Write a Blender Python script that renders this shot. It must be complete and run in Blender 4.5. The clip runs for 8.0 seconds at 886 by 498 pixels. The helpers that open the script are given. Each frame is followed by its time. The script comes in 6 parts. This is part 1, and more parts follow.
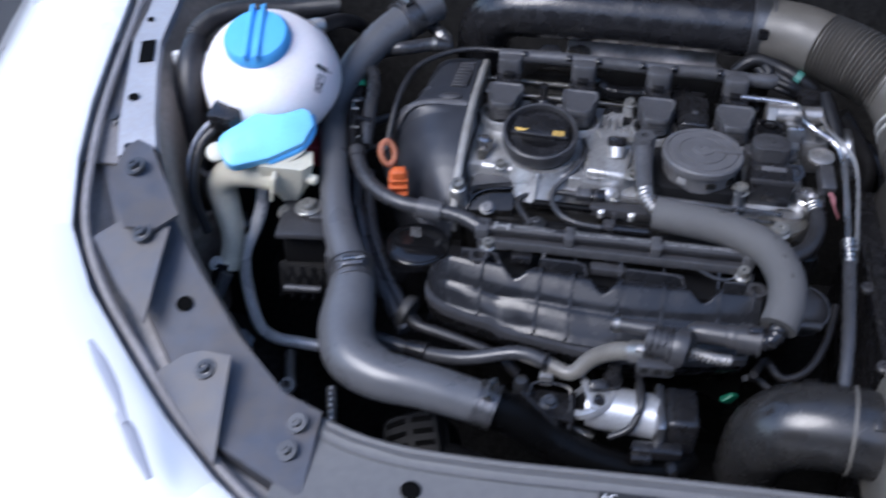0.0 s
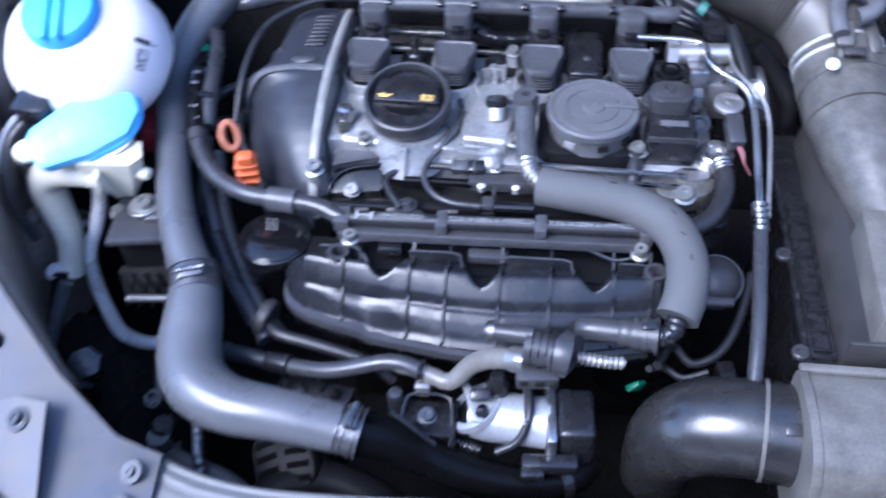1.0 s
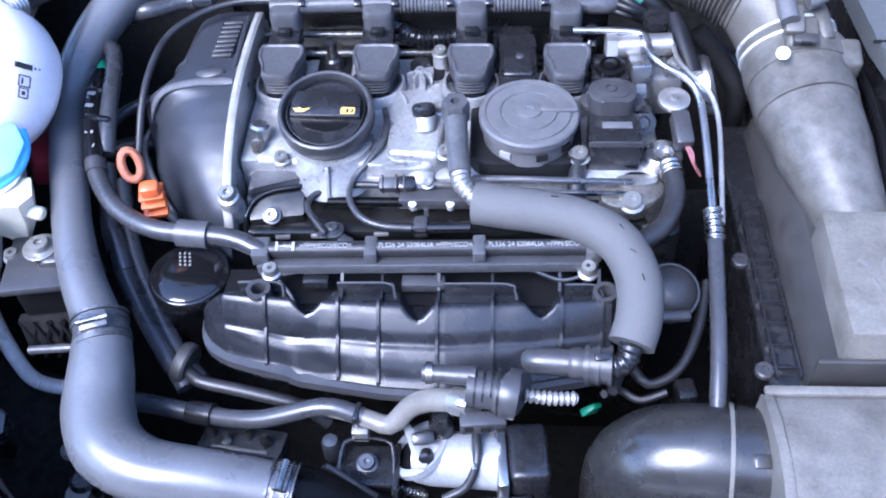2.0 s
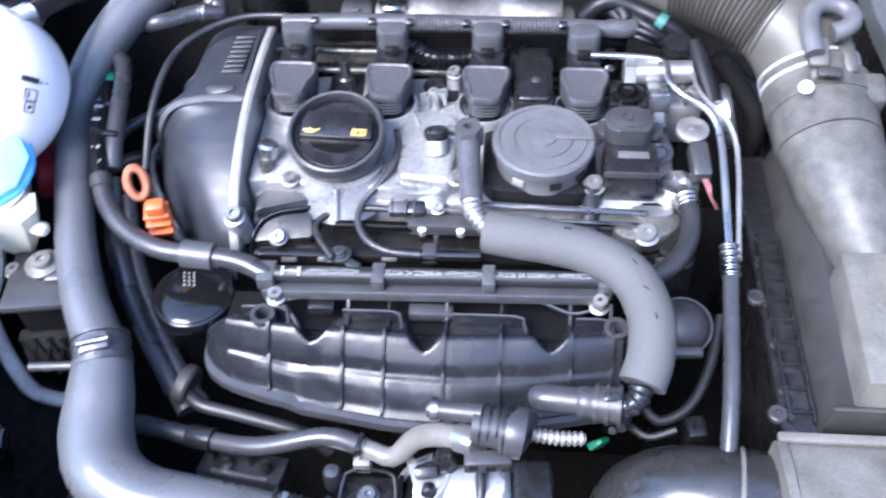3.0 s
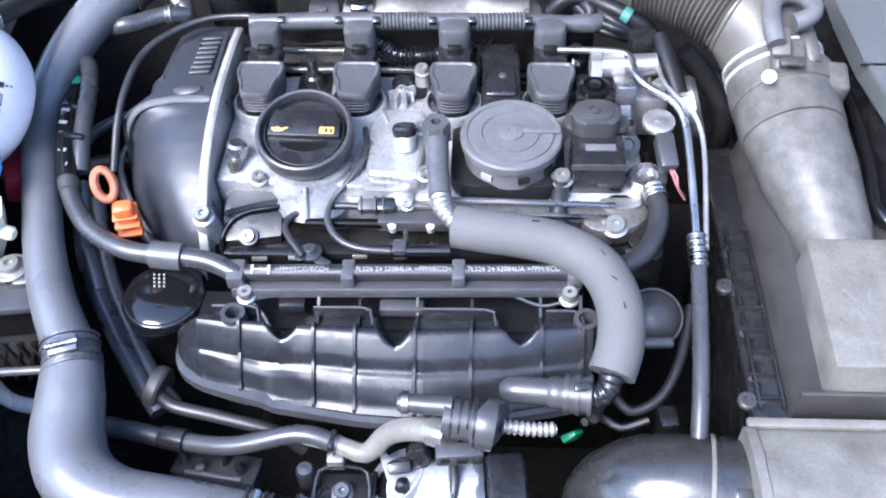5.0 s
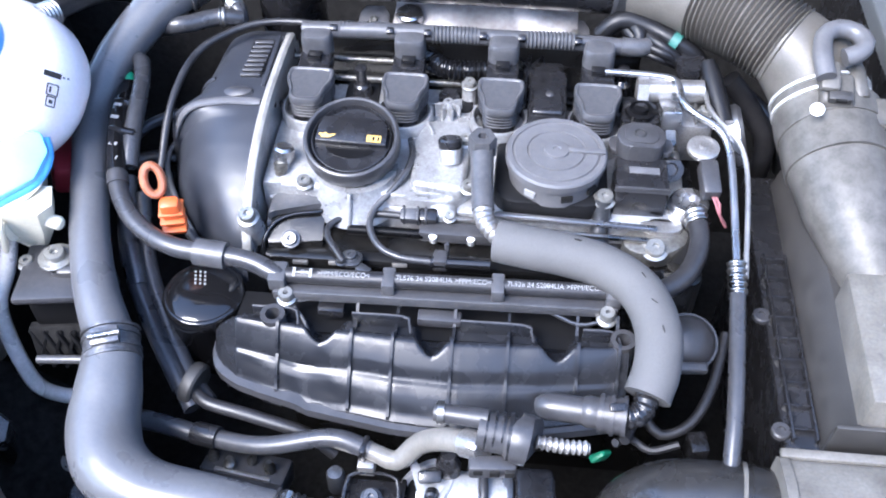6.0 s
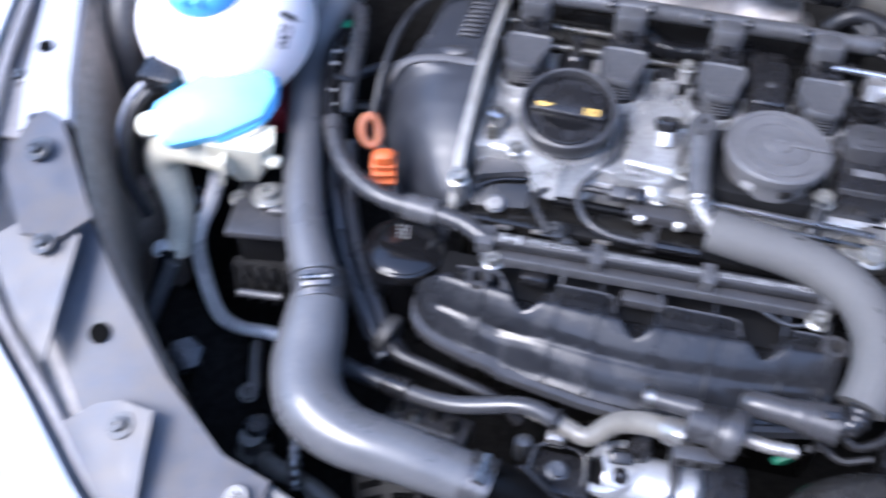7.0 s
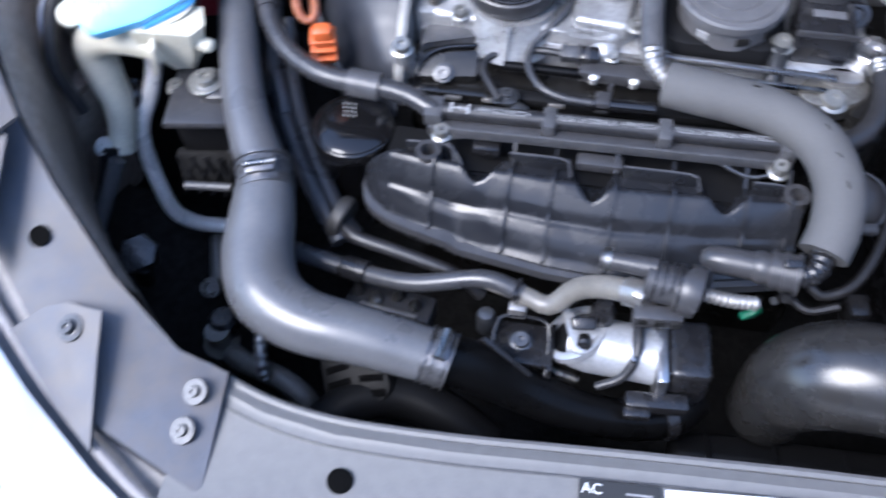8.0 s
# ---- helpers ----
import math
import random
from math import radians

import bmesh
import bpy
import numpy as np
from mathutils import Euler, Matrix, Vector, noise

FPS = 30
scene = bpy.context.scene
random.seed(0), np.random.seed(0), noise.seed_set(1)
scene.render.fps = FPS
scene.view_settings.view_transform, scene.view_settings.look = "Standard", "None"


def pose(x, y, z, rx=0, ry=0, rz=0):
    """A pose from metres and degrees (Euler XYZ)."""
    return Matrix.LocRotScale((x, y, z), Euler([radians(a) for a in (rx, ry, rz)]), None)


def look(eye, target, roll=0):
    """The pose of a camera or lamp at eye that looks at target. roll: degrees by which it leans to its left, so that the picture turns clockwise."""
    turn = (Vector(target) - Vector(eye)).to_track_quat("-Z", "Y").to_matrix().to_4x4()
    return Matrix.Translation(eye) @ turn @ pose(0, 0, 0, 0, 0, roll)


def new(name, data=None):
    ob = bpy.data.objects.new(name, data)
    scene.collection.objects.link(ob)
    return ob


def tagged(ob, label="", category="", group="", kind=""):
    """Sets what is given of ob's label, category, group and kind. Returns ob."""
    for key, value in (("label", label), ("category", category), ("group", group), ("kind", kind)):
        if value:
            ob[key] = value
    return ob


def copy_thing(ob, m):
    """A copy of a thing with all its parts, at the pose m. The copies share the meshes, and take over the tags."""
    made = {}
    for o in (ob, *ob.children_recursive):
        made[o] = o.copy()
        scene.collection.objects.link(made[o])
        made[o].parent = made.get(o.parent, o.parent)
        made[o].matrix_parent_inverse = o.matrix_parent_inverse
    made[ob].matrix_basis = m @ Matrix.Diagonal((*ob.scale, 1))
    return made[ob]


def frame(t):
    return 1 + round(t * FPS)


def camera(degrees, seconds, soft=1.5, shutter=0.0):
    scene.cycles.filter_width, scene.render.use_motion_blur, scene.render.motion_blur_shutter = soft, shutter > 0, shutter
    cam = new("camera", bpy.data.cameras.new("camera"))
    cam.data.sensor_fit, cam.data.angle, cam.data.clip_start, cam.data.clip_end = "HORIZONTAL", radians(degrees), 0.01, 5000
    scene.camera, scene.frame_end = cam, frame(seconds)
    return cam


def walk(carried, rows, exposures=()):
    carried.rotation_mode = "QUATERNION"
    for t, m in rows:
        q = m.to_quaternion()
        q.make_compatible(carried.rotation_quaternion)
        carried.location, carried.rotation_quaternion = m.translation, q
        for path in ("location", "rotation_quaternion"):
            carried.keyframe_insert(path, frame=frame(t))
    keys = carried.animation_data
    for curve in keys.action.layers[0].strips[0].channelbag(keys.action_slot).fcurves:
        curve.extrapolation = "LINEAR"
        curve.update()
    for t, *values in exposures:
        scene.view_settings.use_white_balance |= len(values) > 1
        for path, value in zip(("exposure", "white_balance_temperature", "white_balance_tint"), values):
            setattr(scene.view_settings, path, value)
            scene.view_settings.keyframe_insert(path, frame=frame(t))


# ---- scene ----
cam = camera(49.6, 8.0, soft=1.9, shutter=0.65)
PATH = [
    (0, (0.109, -0.977, 1.508), (-0.171, 0.491, 0.179), -0.0),
    (0.2, (0.142, -0.939, 1.516), (-0.141, 0.509, 0.166), -0.4),
    (0.5, (0.171, -0.902, 1.503), (-0.144, 0.514, 0.126), -1.2),
    (1, (0.189, -0.807, 1.477), (-0.018, 0.527, 0.001), -2.9),
    (1.5, (0.195, -0.73, 1.462), (0.085, 0.592, -0.035), -4.2),
    (1.7, (0.201, -0.724, 1.454), (0.1, 0.582, -0.057), -3.8),
    (2.8, (0.188, -0.696, 1.457), (0.049, 0.582, -0.075), -1.7),
    (3, (0.197, -0.688, 1.459), (0.071, 0.595, -0.07), -2.3),
    (3.5, (0.207, -0.68, 1.457), (0.112, 0.614, -0.065), -3.9),
    (4, (0.212, -0.682, 1.454), (0.111, 0.606, -0.073), -5.1),
    (4.5, (0.213, -0.689, 1.453), (0.125, 0.599, -0.075), -3.9),
    (6, (0.188, -0.702, 1.458), (0.063, 0.613, -0.043), -0.1),
    (6.5, (0.171, -0.703, 1.459), (0.032, 0.597, -0.054), 1.2),
    (6.8, (0.136, -0.712, 1.458), (-0.1, 0.561, -0.066), 0.8),
    (7, (0.088, -0.715, 1.458), (-0.204, 0.519, -0.089), 0.6),
    (7.2, (0.065, -0.72, 1.45), (-0.276, 0.484, -0.111), 0.2),
    (7.5, (0.082, -0.729, 1.436), (-0.249, 0.374, -0.199), -1.2),
    (8, (0.116, -0.703, 1.432), (-0.118, 0.351, -0.251), -2.9),
]
EXPOSURES = [
    (0, 1.54, 5820, 14), (0.5, 2.15, 5820, 14), (1.0, 2.45, 5170, 18), (1.5, 2.71, 4620, 25), (1.7, 2.82, 4820, 23), (2.8, 3.09, 5720, 15),
    (4.5, 3.19, 5820, 14), (6.5, 3.22, 5820, 14), (6.8, 2.95, 5820, 15), (7.0, 2.66, 5820, 16), (7.5, 2.35, 5820, 14), (8, 2.39, 5770, 14),
]
walk(cam, [(t, look(eye, target, roll)) for t, eye, target, roll in PATH], EXPOSURES)

# ---- world and light ----
world = bpy.data.worlds.new("sky")
scene.world = world
world.use_nodes = True
wn = world.node_tree
sky = wn.nodes.new("ShaderNodeTexSky")
sky.sky_type = "NISHITA"
sky.sun_disc = False
sky.sun_elevation, sky.sun_rotation = radians(50), radians(215)
wn.links.new(sky.outputs["Color"], wn.nodes["Background"].inputs["Color"])
wn.nodes["Background"].inputs["Strength"].default_value = 0.12
sun = new("sun", bpy.data.lights.new("sun", "SUN"))
sun.data.energy, sun.data.angle, sun.data.color = 1.2, radians(32), (1.0, 0.96, 0.9)
sun.matrix_world = look((-1.5, -1.6, 3.2), (0, 0, 0.5))


# ---- materials ----
def material(name, colour, rough=0.5, metal=0.0, grain=0.0, scale=300.0, bump=0.0, wear=0.0, dust=None, coat=0.0, spread=0.12, transmit=0.0, spec=0.5, blotch=190.0):
    """Principled surface with fine grain, broad tone changes, bump and optional dust."""
    m = bpy.data.materials.new(name)
    m.use_nodes = True
    nt = m.node_tree
    b = nt.nodes["Principled BSDF"]
    b.inputs["Metallic"].default_value = metal
    b.inputs["Coat Weight"].default_value = coat
    b.inputs["Coat Roughness"].default_value = 0.08
    b.inputs["Specular IOR Level"].default_value = spec
    if transmit:
        b.inputs["Subsurface Weight"].default_value = transmit
        b.inputs["Subsurface Radius"].default_value = (0.05, 0.046, 0.045)
        b.inputs["Subsurface Scale"].default_value = 0.5
    co = nt.nodes.new("ShaderNodeTexCoord")
    broad = nt.nodes.new("ShaderNodeTexNoise")
    broad.inputs["Scale"].default_value = scale * 0.07
    broad.inputs["Detail"].default_value = 5
    fine = nt.nodes.new("ShaderNodeTexNoise")
    fine.inputs["Scale"].default_value = scale
    fine.inputs["Detail"].default_value = 4
    for n in (broad, fine):
        nt.links.new(co.outputs["Object"], n.inputs["Vector"])
    ramp = nt.nodes.new("ShaderNodeMapRange")
    ramp.inputs["From Min"].default_value, ramp.inputs["From Max"].default_value = 0.3, 0.7
    ramp.inputs["To Min"].default_value, ramp.inputs["To Max"].default_value = 1 - spread, 1 + spread
    nt.links.new(broad.outputs["Fac"], ramp.inputs["Value"])
    ramp2 = nt.nodes.new("ShaderNodeMapRange")
    ramp2.inputs["From Min"].default_value, ramp2.inputs["From Max"].default_value = 0.3, 0.7
    ramp2.inputs["To Min"].default_value, ramp2.inputs["To Max"].default_value = 1 - grain, 1 + grain
    nt.links.new(fine.outputs["Fac"], ramp2.inputs["Value"])
    mul = nt.nodes.new("ShaderNodeMath")
    mul.operation = "MULTIPLY"
    nt.links.new(ramp.outputs["Result"], mul.inputs[0])
    nt.links.new(ramp2.outputs["Result"], mul.inputs[1])
    tint = nt.nodes.new("ShaderNodeVectorMath")
    tint.operation = "SCALE"
    tint.inputs[0].default_value = colour
    nt.links.new(mul.outputs[0], tint.inputs["Scale"])
    out = tint.outputs["Vector"]
    if dust:
        amount = nt.nodes.new("ShaderNodeTexNoise")
        amount.inputs["Scale"].default_value = blotch
        amount.inputs["Detail"].default_value = 8
        amount.inputs["Roughness"].default_value = 0.65
        nt.links.new(co.outputs["Object"], amount.inputs["Vector"])
        cut = nt.nodes.new("ShaderNodeMapRange")
        cut.inputs["From Min"].default_value, cut.inputs["From Max"].default_value = 0.38, 0.72
        cut.inputs["To Min"].default_value, cut.inputs["To Max"].default_value = 0.0, dust[3]
        nt.links.new(amount.outputs["Fac"], cut.inputs["Value"])
        mix = nt.nodes.new("ShaderNodeMix")
        mix.data_type = "RGBA"
        mix.inputs["B"].default_value = (*dust[:3], 1)
        nt.links.new(cut.outputs["Result"], mix.inputs["Factor"])
        nt.links.new(out, mix.inputs["A"])
        out = mix.outputs["Result"]
    nt.links.new(out, b.inputs["Base Color"])
    rr = nt.nodes.new("ShaderNodeMapRange")
    rr.inputs["From Min"].default_value, rr.inputs["From Max"].default_value = 0.3, 0.7
    rr.inputs["To Min"].default_value, rr.inputs["To Max"].default_value = max(0.03, rough - 0.08 - wear), min(1, rough + 0.08 + wear)
    nt.links.new(broad.outputs["Fac"], rr.inputs["Value"])
    nt.links.new(rr.outputs["Result"], b.inputs["Roughness"])
    if bump:
        bp = nt.nodes.new("ShaderNodeBump")
        bp.inputs["Strength"].default_value = bump
        bp.inputs["Distance"].default_value = 0.001
        nt.links.new(fine.outputs["Fac"], bp.inputs["Height"])
        nt.links.new(bp.outputs["Normal"], b.inputs["Normal"])
    return m


DUST = (0.30, 0.27, 0.23)
M = {
    "plastic": material("black_plastic", (0.011, 0.011, 0.0125), 0.25, grain=0.2, scale=900, bump=0.05, wear=0.05, dust=(*DUST, 0.02)),
    "gloss": material("gloss_black_plastic", (0.0055, 0.0055, 0.0062), 0.10, grain=0.1, scale=500, bump=0.02, dust=(*DUST, 0.006)),
    "dusty": material("dust_filmed_black_plastic", (0.104, 0.099, 0.089), 0.50, grain=0.14, scale=420, bump=0.08, spread=0.38, spec=0.35, dust=(0.15, 0.13, 0.10, 0.4)),
    # Dust streaks on a base darker than the lid, which holds the meter's side shade.
    "streaked": material("streaked_shaded_dusty_plastic", (0.062, 0.058, 0.051), 0.45, grain=0.12, scale=420, bump=0.06, spread=0.2, spec=0.4, dust=(0.128, 0.120, 0.108, 0.7), blotch=70),
    "greyplastic": material("dark_grey_plastic", (0.05, 0.051, 0.056), 0.38, grain=0.12, scale=900, bump=0.15, dust=(*DUST, 0.1)),
    "rubber": material("black_rubber", (0.014, 0.014, 0.016), 0.42, grain=0.2, scale=700, bump=0.12, dust=(*DUST, 0.04)),
    "hose": material("satin_rubber_hose", (0.030, 0.031, 0.035), 0.3, grain=0.12, scale=500, bump=0.05, dust=(*DUST, 0.06)),
    "charge": material("charge_hose_rubber", (0.080, 0.082, 0.088), 0.32, grain=0.06, scale=400, bump=0.04, wear=0.0, spread=0.08, coat=0.15, dust=(*DUST, 0.06)),
    "satin": material("satin_cover_plastic", (0.026, 0.028, 0.034), 0.42, grain=0.08, scale=900, bump=0.03, spread=0.08),
    "baretube": material("bare_aluminium_tube", (0.90, 0.87, 0.83), 0.30, 0.25, grain=0.08, scale=300, bump=0.08),
    "manifold": material("manifold_plastic", (0.014, 0.0147, 0.0172), 0.25, grain=0.1, scale=700, bump=0.03, wear=0.05, spec=0.38),
    "drum": material("matt_grey_plastic", (0.085, 0.085, 0.09), 0.45, grain=0.08, scale=900, bump=0.1, dust=(*DUST, 0.1)),
    "midplastic": material("worn_black_plastic", (0.032, 0.032, 0.035), 0.36, grain=0.12, scale=700, bump=0.08, spread=0.08, dust=(*DUST, 0.05)),
    "beige": material("aged_beige_grey_tube", (0.125, 0.118, 0.105), 0.38, grain=0.1, scale=400, bump=0.1, dust=(*DUST, 0.2)),
    "band": material("worn_clamp_band", (0.12, 0.12, 0.125), 0.3, 0.7, grain=0.3, scale=300, bump=0.5),
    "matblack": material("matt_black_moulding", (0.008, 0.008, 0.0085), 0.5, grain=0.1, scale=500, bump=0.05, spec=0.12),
    "lowdust": material("lightly_dusted_plastic", (0.030, 0.0285, 0.027), 0.5, grain=0.12, scale=900, bump=0.12, spread=0.2),
    "clamp": material("dark_clamp_steel", (0.085, 0.087, 0.092), 0.36, 0.75, grain=0.2, scale=500, bump=0.1),
    # Blue plastic lightened to look blown out; the strong light is in the colour.
    "paleblue": material("overexposed_blue_plastic", (0.22, 0.60, 0.90), 0.4, grain=0.05, scale=400, bump=0.1, spread=0.08),
    "duct": material("satin_duct_plastic", (0.017, 0.017, 0.0175), 0.26, grain=0.1, scale=500, bump=0.02, spec=0.6, dust=(0.12, 0.105, 0.085, 0.10), blotch=30),
    "foam": material("grey_foam_sleeve", (0.080, 0.078, 0.077), 0.75, grain=0.12, scale=1200, bump=0.5, spread=0.06),
    "corr": material("corrugated_hose", (0.085, 0.078, 0.067), 0.45, grain=0.12, scale=600, bump=0.1, spread=0.12),
    "alu": material("cast_aluminium", (0.41, 0.41, 0.41), 0.36, 0.6, grain=0.12, scale=500, bump=0.35, wear=0.06, spread=0.22, dust=(0.10, 0.085, 0.065, 0.38)),
    "zinc": material("pale_zinc_bolt", (0.30, 0.295, 0.275), 0.34, 0.7, grain=0.12, scale=700, bump=0.15, spread=0.1),
    "throttle": material("clean_cast_aluminium", (0.43, 0.44, 0.46), 0.36, 0.55, grain=0.12, scale=400, bump=0.25, spread=0.12),
    "elbow": material("oily_black_elbow", (0.003, 0.003, 0.0032), 0.30, grain=0.1, scale=500, bump=0.03, spec=0.10),
    "cast": material("pale_cast_flange", (0.34, 0.33, 0.305), 0.42, 0.25, grain=0.10, scale=350, bump=0.25, spread=0.15, dust=(0.16, 0.13, 0.10, 0.5), blotch=60),
    "paleband": material("pale_zinc_band", (0.62, 0.62, 0.60), 0.35, 0.35, grain=0.08, scale=500, bump=0.1, spread=0.06),
    "bright": material("bright_aluminium", (0.43, 0.43, 0.44), 0.28, 0.95, grain=0.08, scale=400, bump=0.15),
    "steel": material("zinc_steel", (0.27, 0.265, 0.255), 0.33, 1.0, grain=0.2, scale=900, bump=0.2, wear=0.08),
    "dull": material("dull_metal_tube", (0.33, 0.32, 0.31), 0.42, 0.8, grain=0.2, scale=600, bump=0.2, dust=(*DUST, 0.2)),
    "carrier": material("grey_textured_plastic", (0.120, 0.118, 0.116), 0.46, grain=0.08, scale=1500, bump=0.12, spread=0.07),
    # Broad random brown blotches over a bluish base.
    "arm": material("satin_black_arm", (0.078, 0.086, 0.108), 0.46, grain=0.05, scale=700, bump=0.06, spread=0.12, spec=0.35, dust=(0.13, 0.105, 0.075, 0.75), blotch=13),
    "paint": material("white_car_paint", (0.82, 0.82, 0.82), 0.3, coat=1.0, spread=0.02, scale=200),
    "blue": material("blue_plastic", (0.10, 0.40, 0.78), 0.4, grain=0.05, scale=500, bump=0.1, spread=0.05),
    "tank": material("translucent_white_plastic", (0.90, 0.845, 0.845), 0.4, grain=0.03, scale=300, bump=0.06, spread=0.03, transmit=0.85),
    "ivory": material("yellowed_white_plastic", (0.58, 0.55, 0.44), 0.45, grain=0.06, scale=300, bump=0.15, spread=0.14, transmit=0.2),
    "orange": material("orange_plastic", (0.52, 0.11, 0.03), 0.35, grain=0.08, scale=500, bump=0.1, transmit=0.2),
    "amber": material("amber_plastic_ring", (0.34, 0.125, 0.065), 0.3, grain=0.08, scale=500, bump=0.1, transmit=0.3),
    "emblem": material("faint_moulded_mark", (0.125, 0.120, 0.110), 0.5, grain=0.1, scale=400),
    "red": material("dark_red_plastic", (0.25, 0.02, 0.03), 0.4, grain=0.1, scale=500),
    "yellow": material("yellow_print", (0.62, 0.40, 0.10), 0.5, spread=0.03),
    "white": material("white_print", (0.24, 0.24, 0.24), 0.5, spread=0.05),
    "ink": material("black_print", (0.02, 0.02, 0.02), 0.5),
    "green": material("green_plastic", (0.012, 0.20, 0.11), 0.4),
    # Near black, set to the depth of shade in the bay's cavities.
    "dark": material("bay_shade_black", (0.015, 0.0145, 0.014), 0.85, grain=0.4, scale=120, bump=0.3, spec=0.12),
    "void": material("unlit_hollow", (0.003, 0.003, 0.003), 0.9, spec=0.05),
    "render": material("unseen_wall_dark", (0.10, 0.10, 0.10), 0.85, grain=0.2, scale=60, bump=0.4),
    "asphalt": material("asphalt", (0.05, 0.05, 0.05), 0.85, grain=0.4, scale=400, bump=0.6),
    "lens": material("headlight_lens", (0.75, 0.76, 0.78), 0.12, coat=1.0, spread=0.08, scale=60),
    "sheath": material("taped_cable_sheath", (0.009, 0.009, 0.010), 0.38, grain=0.2, scale=700, bump=0.12, spec=0.3),
    "olive": material("dark_coated_steel", (0.16, 0.155, 0.14), 0.36, 0.7, grain=0.3, scale=300, bump=0.3, wear=0.1, dust=(0.16, 0.13, 0.10, 0.3)),
    # Oily casting; the base is near black because it holds the shade round the head.
    "shade_grime": material("oily_shaded_casting", (0.006, 0.006, 0.006), 0.22, 0.0, grain=0.4, scale=250, bump=0.12, wear=0.10, dust=(0.05, 0.04, 0.03, 0.12)),
    "battery": material("grey_battery_fabric", (0.062, 0.068, 0.072), 0.8, grain=0.2, scale=1500, bump=0.4),
    "lilac": material("pale_grey_trim", (0.36, 0.37, 0.41), 0.35, spread=0.1, scale=80),
    "paper": material("white_sticker_paper", (0.7, 0.7, 0.69), 0.5, spread=0.04),
    "pink": material("pink_wire_sheath", (0.22, 0.085, 0.09), 0.5),
    "teal": material("teal_tape", (0.03, 0.12, 0.10), 0.55),
    "brown": material("brown_dusty_primer", (0.225, 0.190, 0.160), 0.55, grain=0.2, scale=120, bump=0.2, spread=0.3),
    # White body paint with dust, toned bluish grey for the shade on the rail.
    "inner": material("shaded_wing_paint", (0.33, 0.34, 0.37), 0.4, grain=0.05, scale=200, dust=(0.3, 0.26, 0.2, 0.4)),
    # Darker still: dusty paint with the shade beside the wing mixed in.
    "gutter": material("dusty_shaded_gutter_paint", (0.20, 0.19, 0.19), 0.5, grain=0.1, scale=150, bump=0.1, spread=0.3),
    "shield": material("heat_shield", (0.42, 0.40, 0.39), 0.5, 0.3, grain=0.15, scale=150, bump=0.6, wear=0.1, dust=(0.3, 0.22, 0.14, 0.35)),
}


# ---- mesh helpers ----
def finish(name, bm, mat, smooth=38):
    bmesh.ops.remove_doubles(bm, verts=bm.verts, dist=1e-6)
    bmesh.ops.recalc_face_normals(bm, faces=bm.faces)
    limit = radians(smooth)
    for f in bm.faces:
        f.smooth = True
    for e in bm.edges:
        if len(e.link_faces) == 2 and e.calc_face_angle(0) > limit:
            e.smooth = False
    me = bpy.data.meshes.new(name)
    bm.to_mesh(me)
    bm.free()
    me.materials.append(mat)
    return me


def thing(name, at=(0, 0, 0), label="", category="", group="", kind=""):
    ob = new(name)
    ob.empty_display_size = 0.01
    ob.location = at
    bpy.context.view_layer.update()
    return tagged(ob, label, category, group, kind)


def part(name, bm, mat, parent=None, label="", m=None):
    """One mesh object in world coordinates (or at pose m), under a thing or a part."""
    ob = new(name, finish(name, bm, M[mat]))
    if m is not None:
        ob.matrix_world = m
    if parent is None and m is None:
        co = [v.co for v in ob.data.vertices]
        base = Vector([(max(c[k] for c in co) + min(c[k] for c in co)) / 2 for k in (0, 1)] + [min(c[2] for c in co)])
        ob.data.transform(Matrix.Translation(-base))
        ob.location = base
    if parent is not None:
        ob.parent = parent
        ob.matrix_parent_inverse = spot(parent).inverted()
    if label:
        ob["label"] = label
    return ob


def spot(ob):
    return ob.matrix_basis.copy() if ob.parent is None else spot(ob.parent) @ ob.matrix_parent_inverse @ ob.matrix_basis


def solo(name, bm, mat, label, category, group="", kind=""):
    return tagged(part(name, bm, mat), label, category, group, kind)


def frame_to(a, b, up=(0, 0, 1)):
    """A pose at a whose z axis points to b."""
    a, b = Vector(a), Vector(b)
    return Matrix.Translation(a) @ (b - a).to_track_quat("Z", "Y").to_matrix().to_4x4()


def add_box(bm, size, m=Matrix(), bevel=0.0, seg=2, taper=1.0):
    g = bmesh.ops.create_cube(bm, size=1.0)["verts"]
    for v in g:
        k = taper if v.co.z > 0 else 1.0
        v.co = Vector((v.co.x * size[0] * k, v.co.y * size[1] * k, v.co.z * size[2]))
    edges = list({e for v in g for e in v.link_edges})
    if bevel:
        r = bmesh.ops.bevel(bm, geom=edges, offset=bevel, segments=seg, affect="EDGES", profile=0.5)
        g = list({v for f in r["faces"] for v in f.verts} | {v for v in g if v.is_valid})
    for v in g:
        v.co = m @ v.co
    return bm


def lathe(bm, profile, m=Matrix(), seg=32):
    """Turns (radius, height) pairs round the z axis of m; closed at both ends."""
    rings = []
    for r, h in profile:
        rings.append([bm.verts.new(m @ Vector((r * math.cos(2 * math.pi * i / seg), r * math.sin(2 * math.pi * i / seg), h))) for i in range(seg)])
    for a, b in zip(rings, rings[1:]):
        for i in range(seg):
            bm.faces.new((a[i], a[(i + 1) % seg], b[(i + 1) % seg], b[i]))
    bm.faces.new(rings[0])
    bm.faces.new(rings[-1])
    return bm


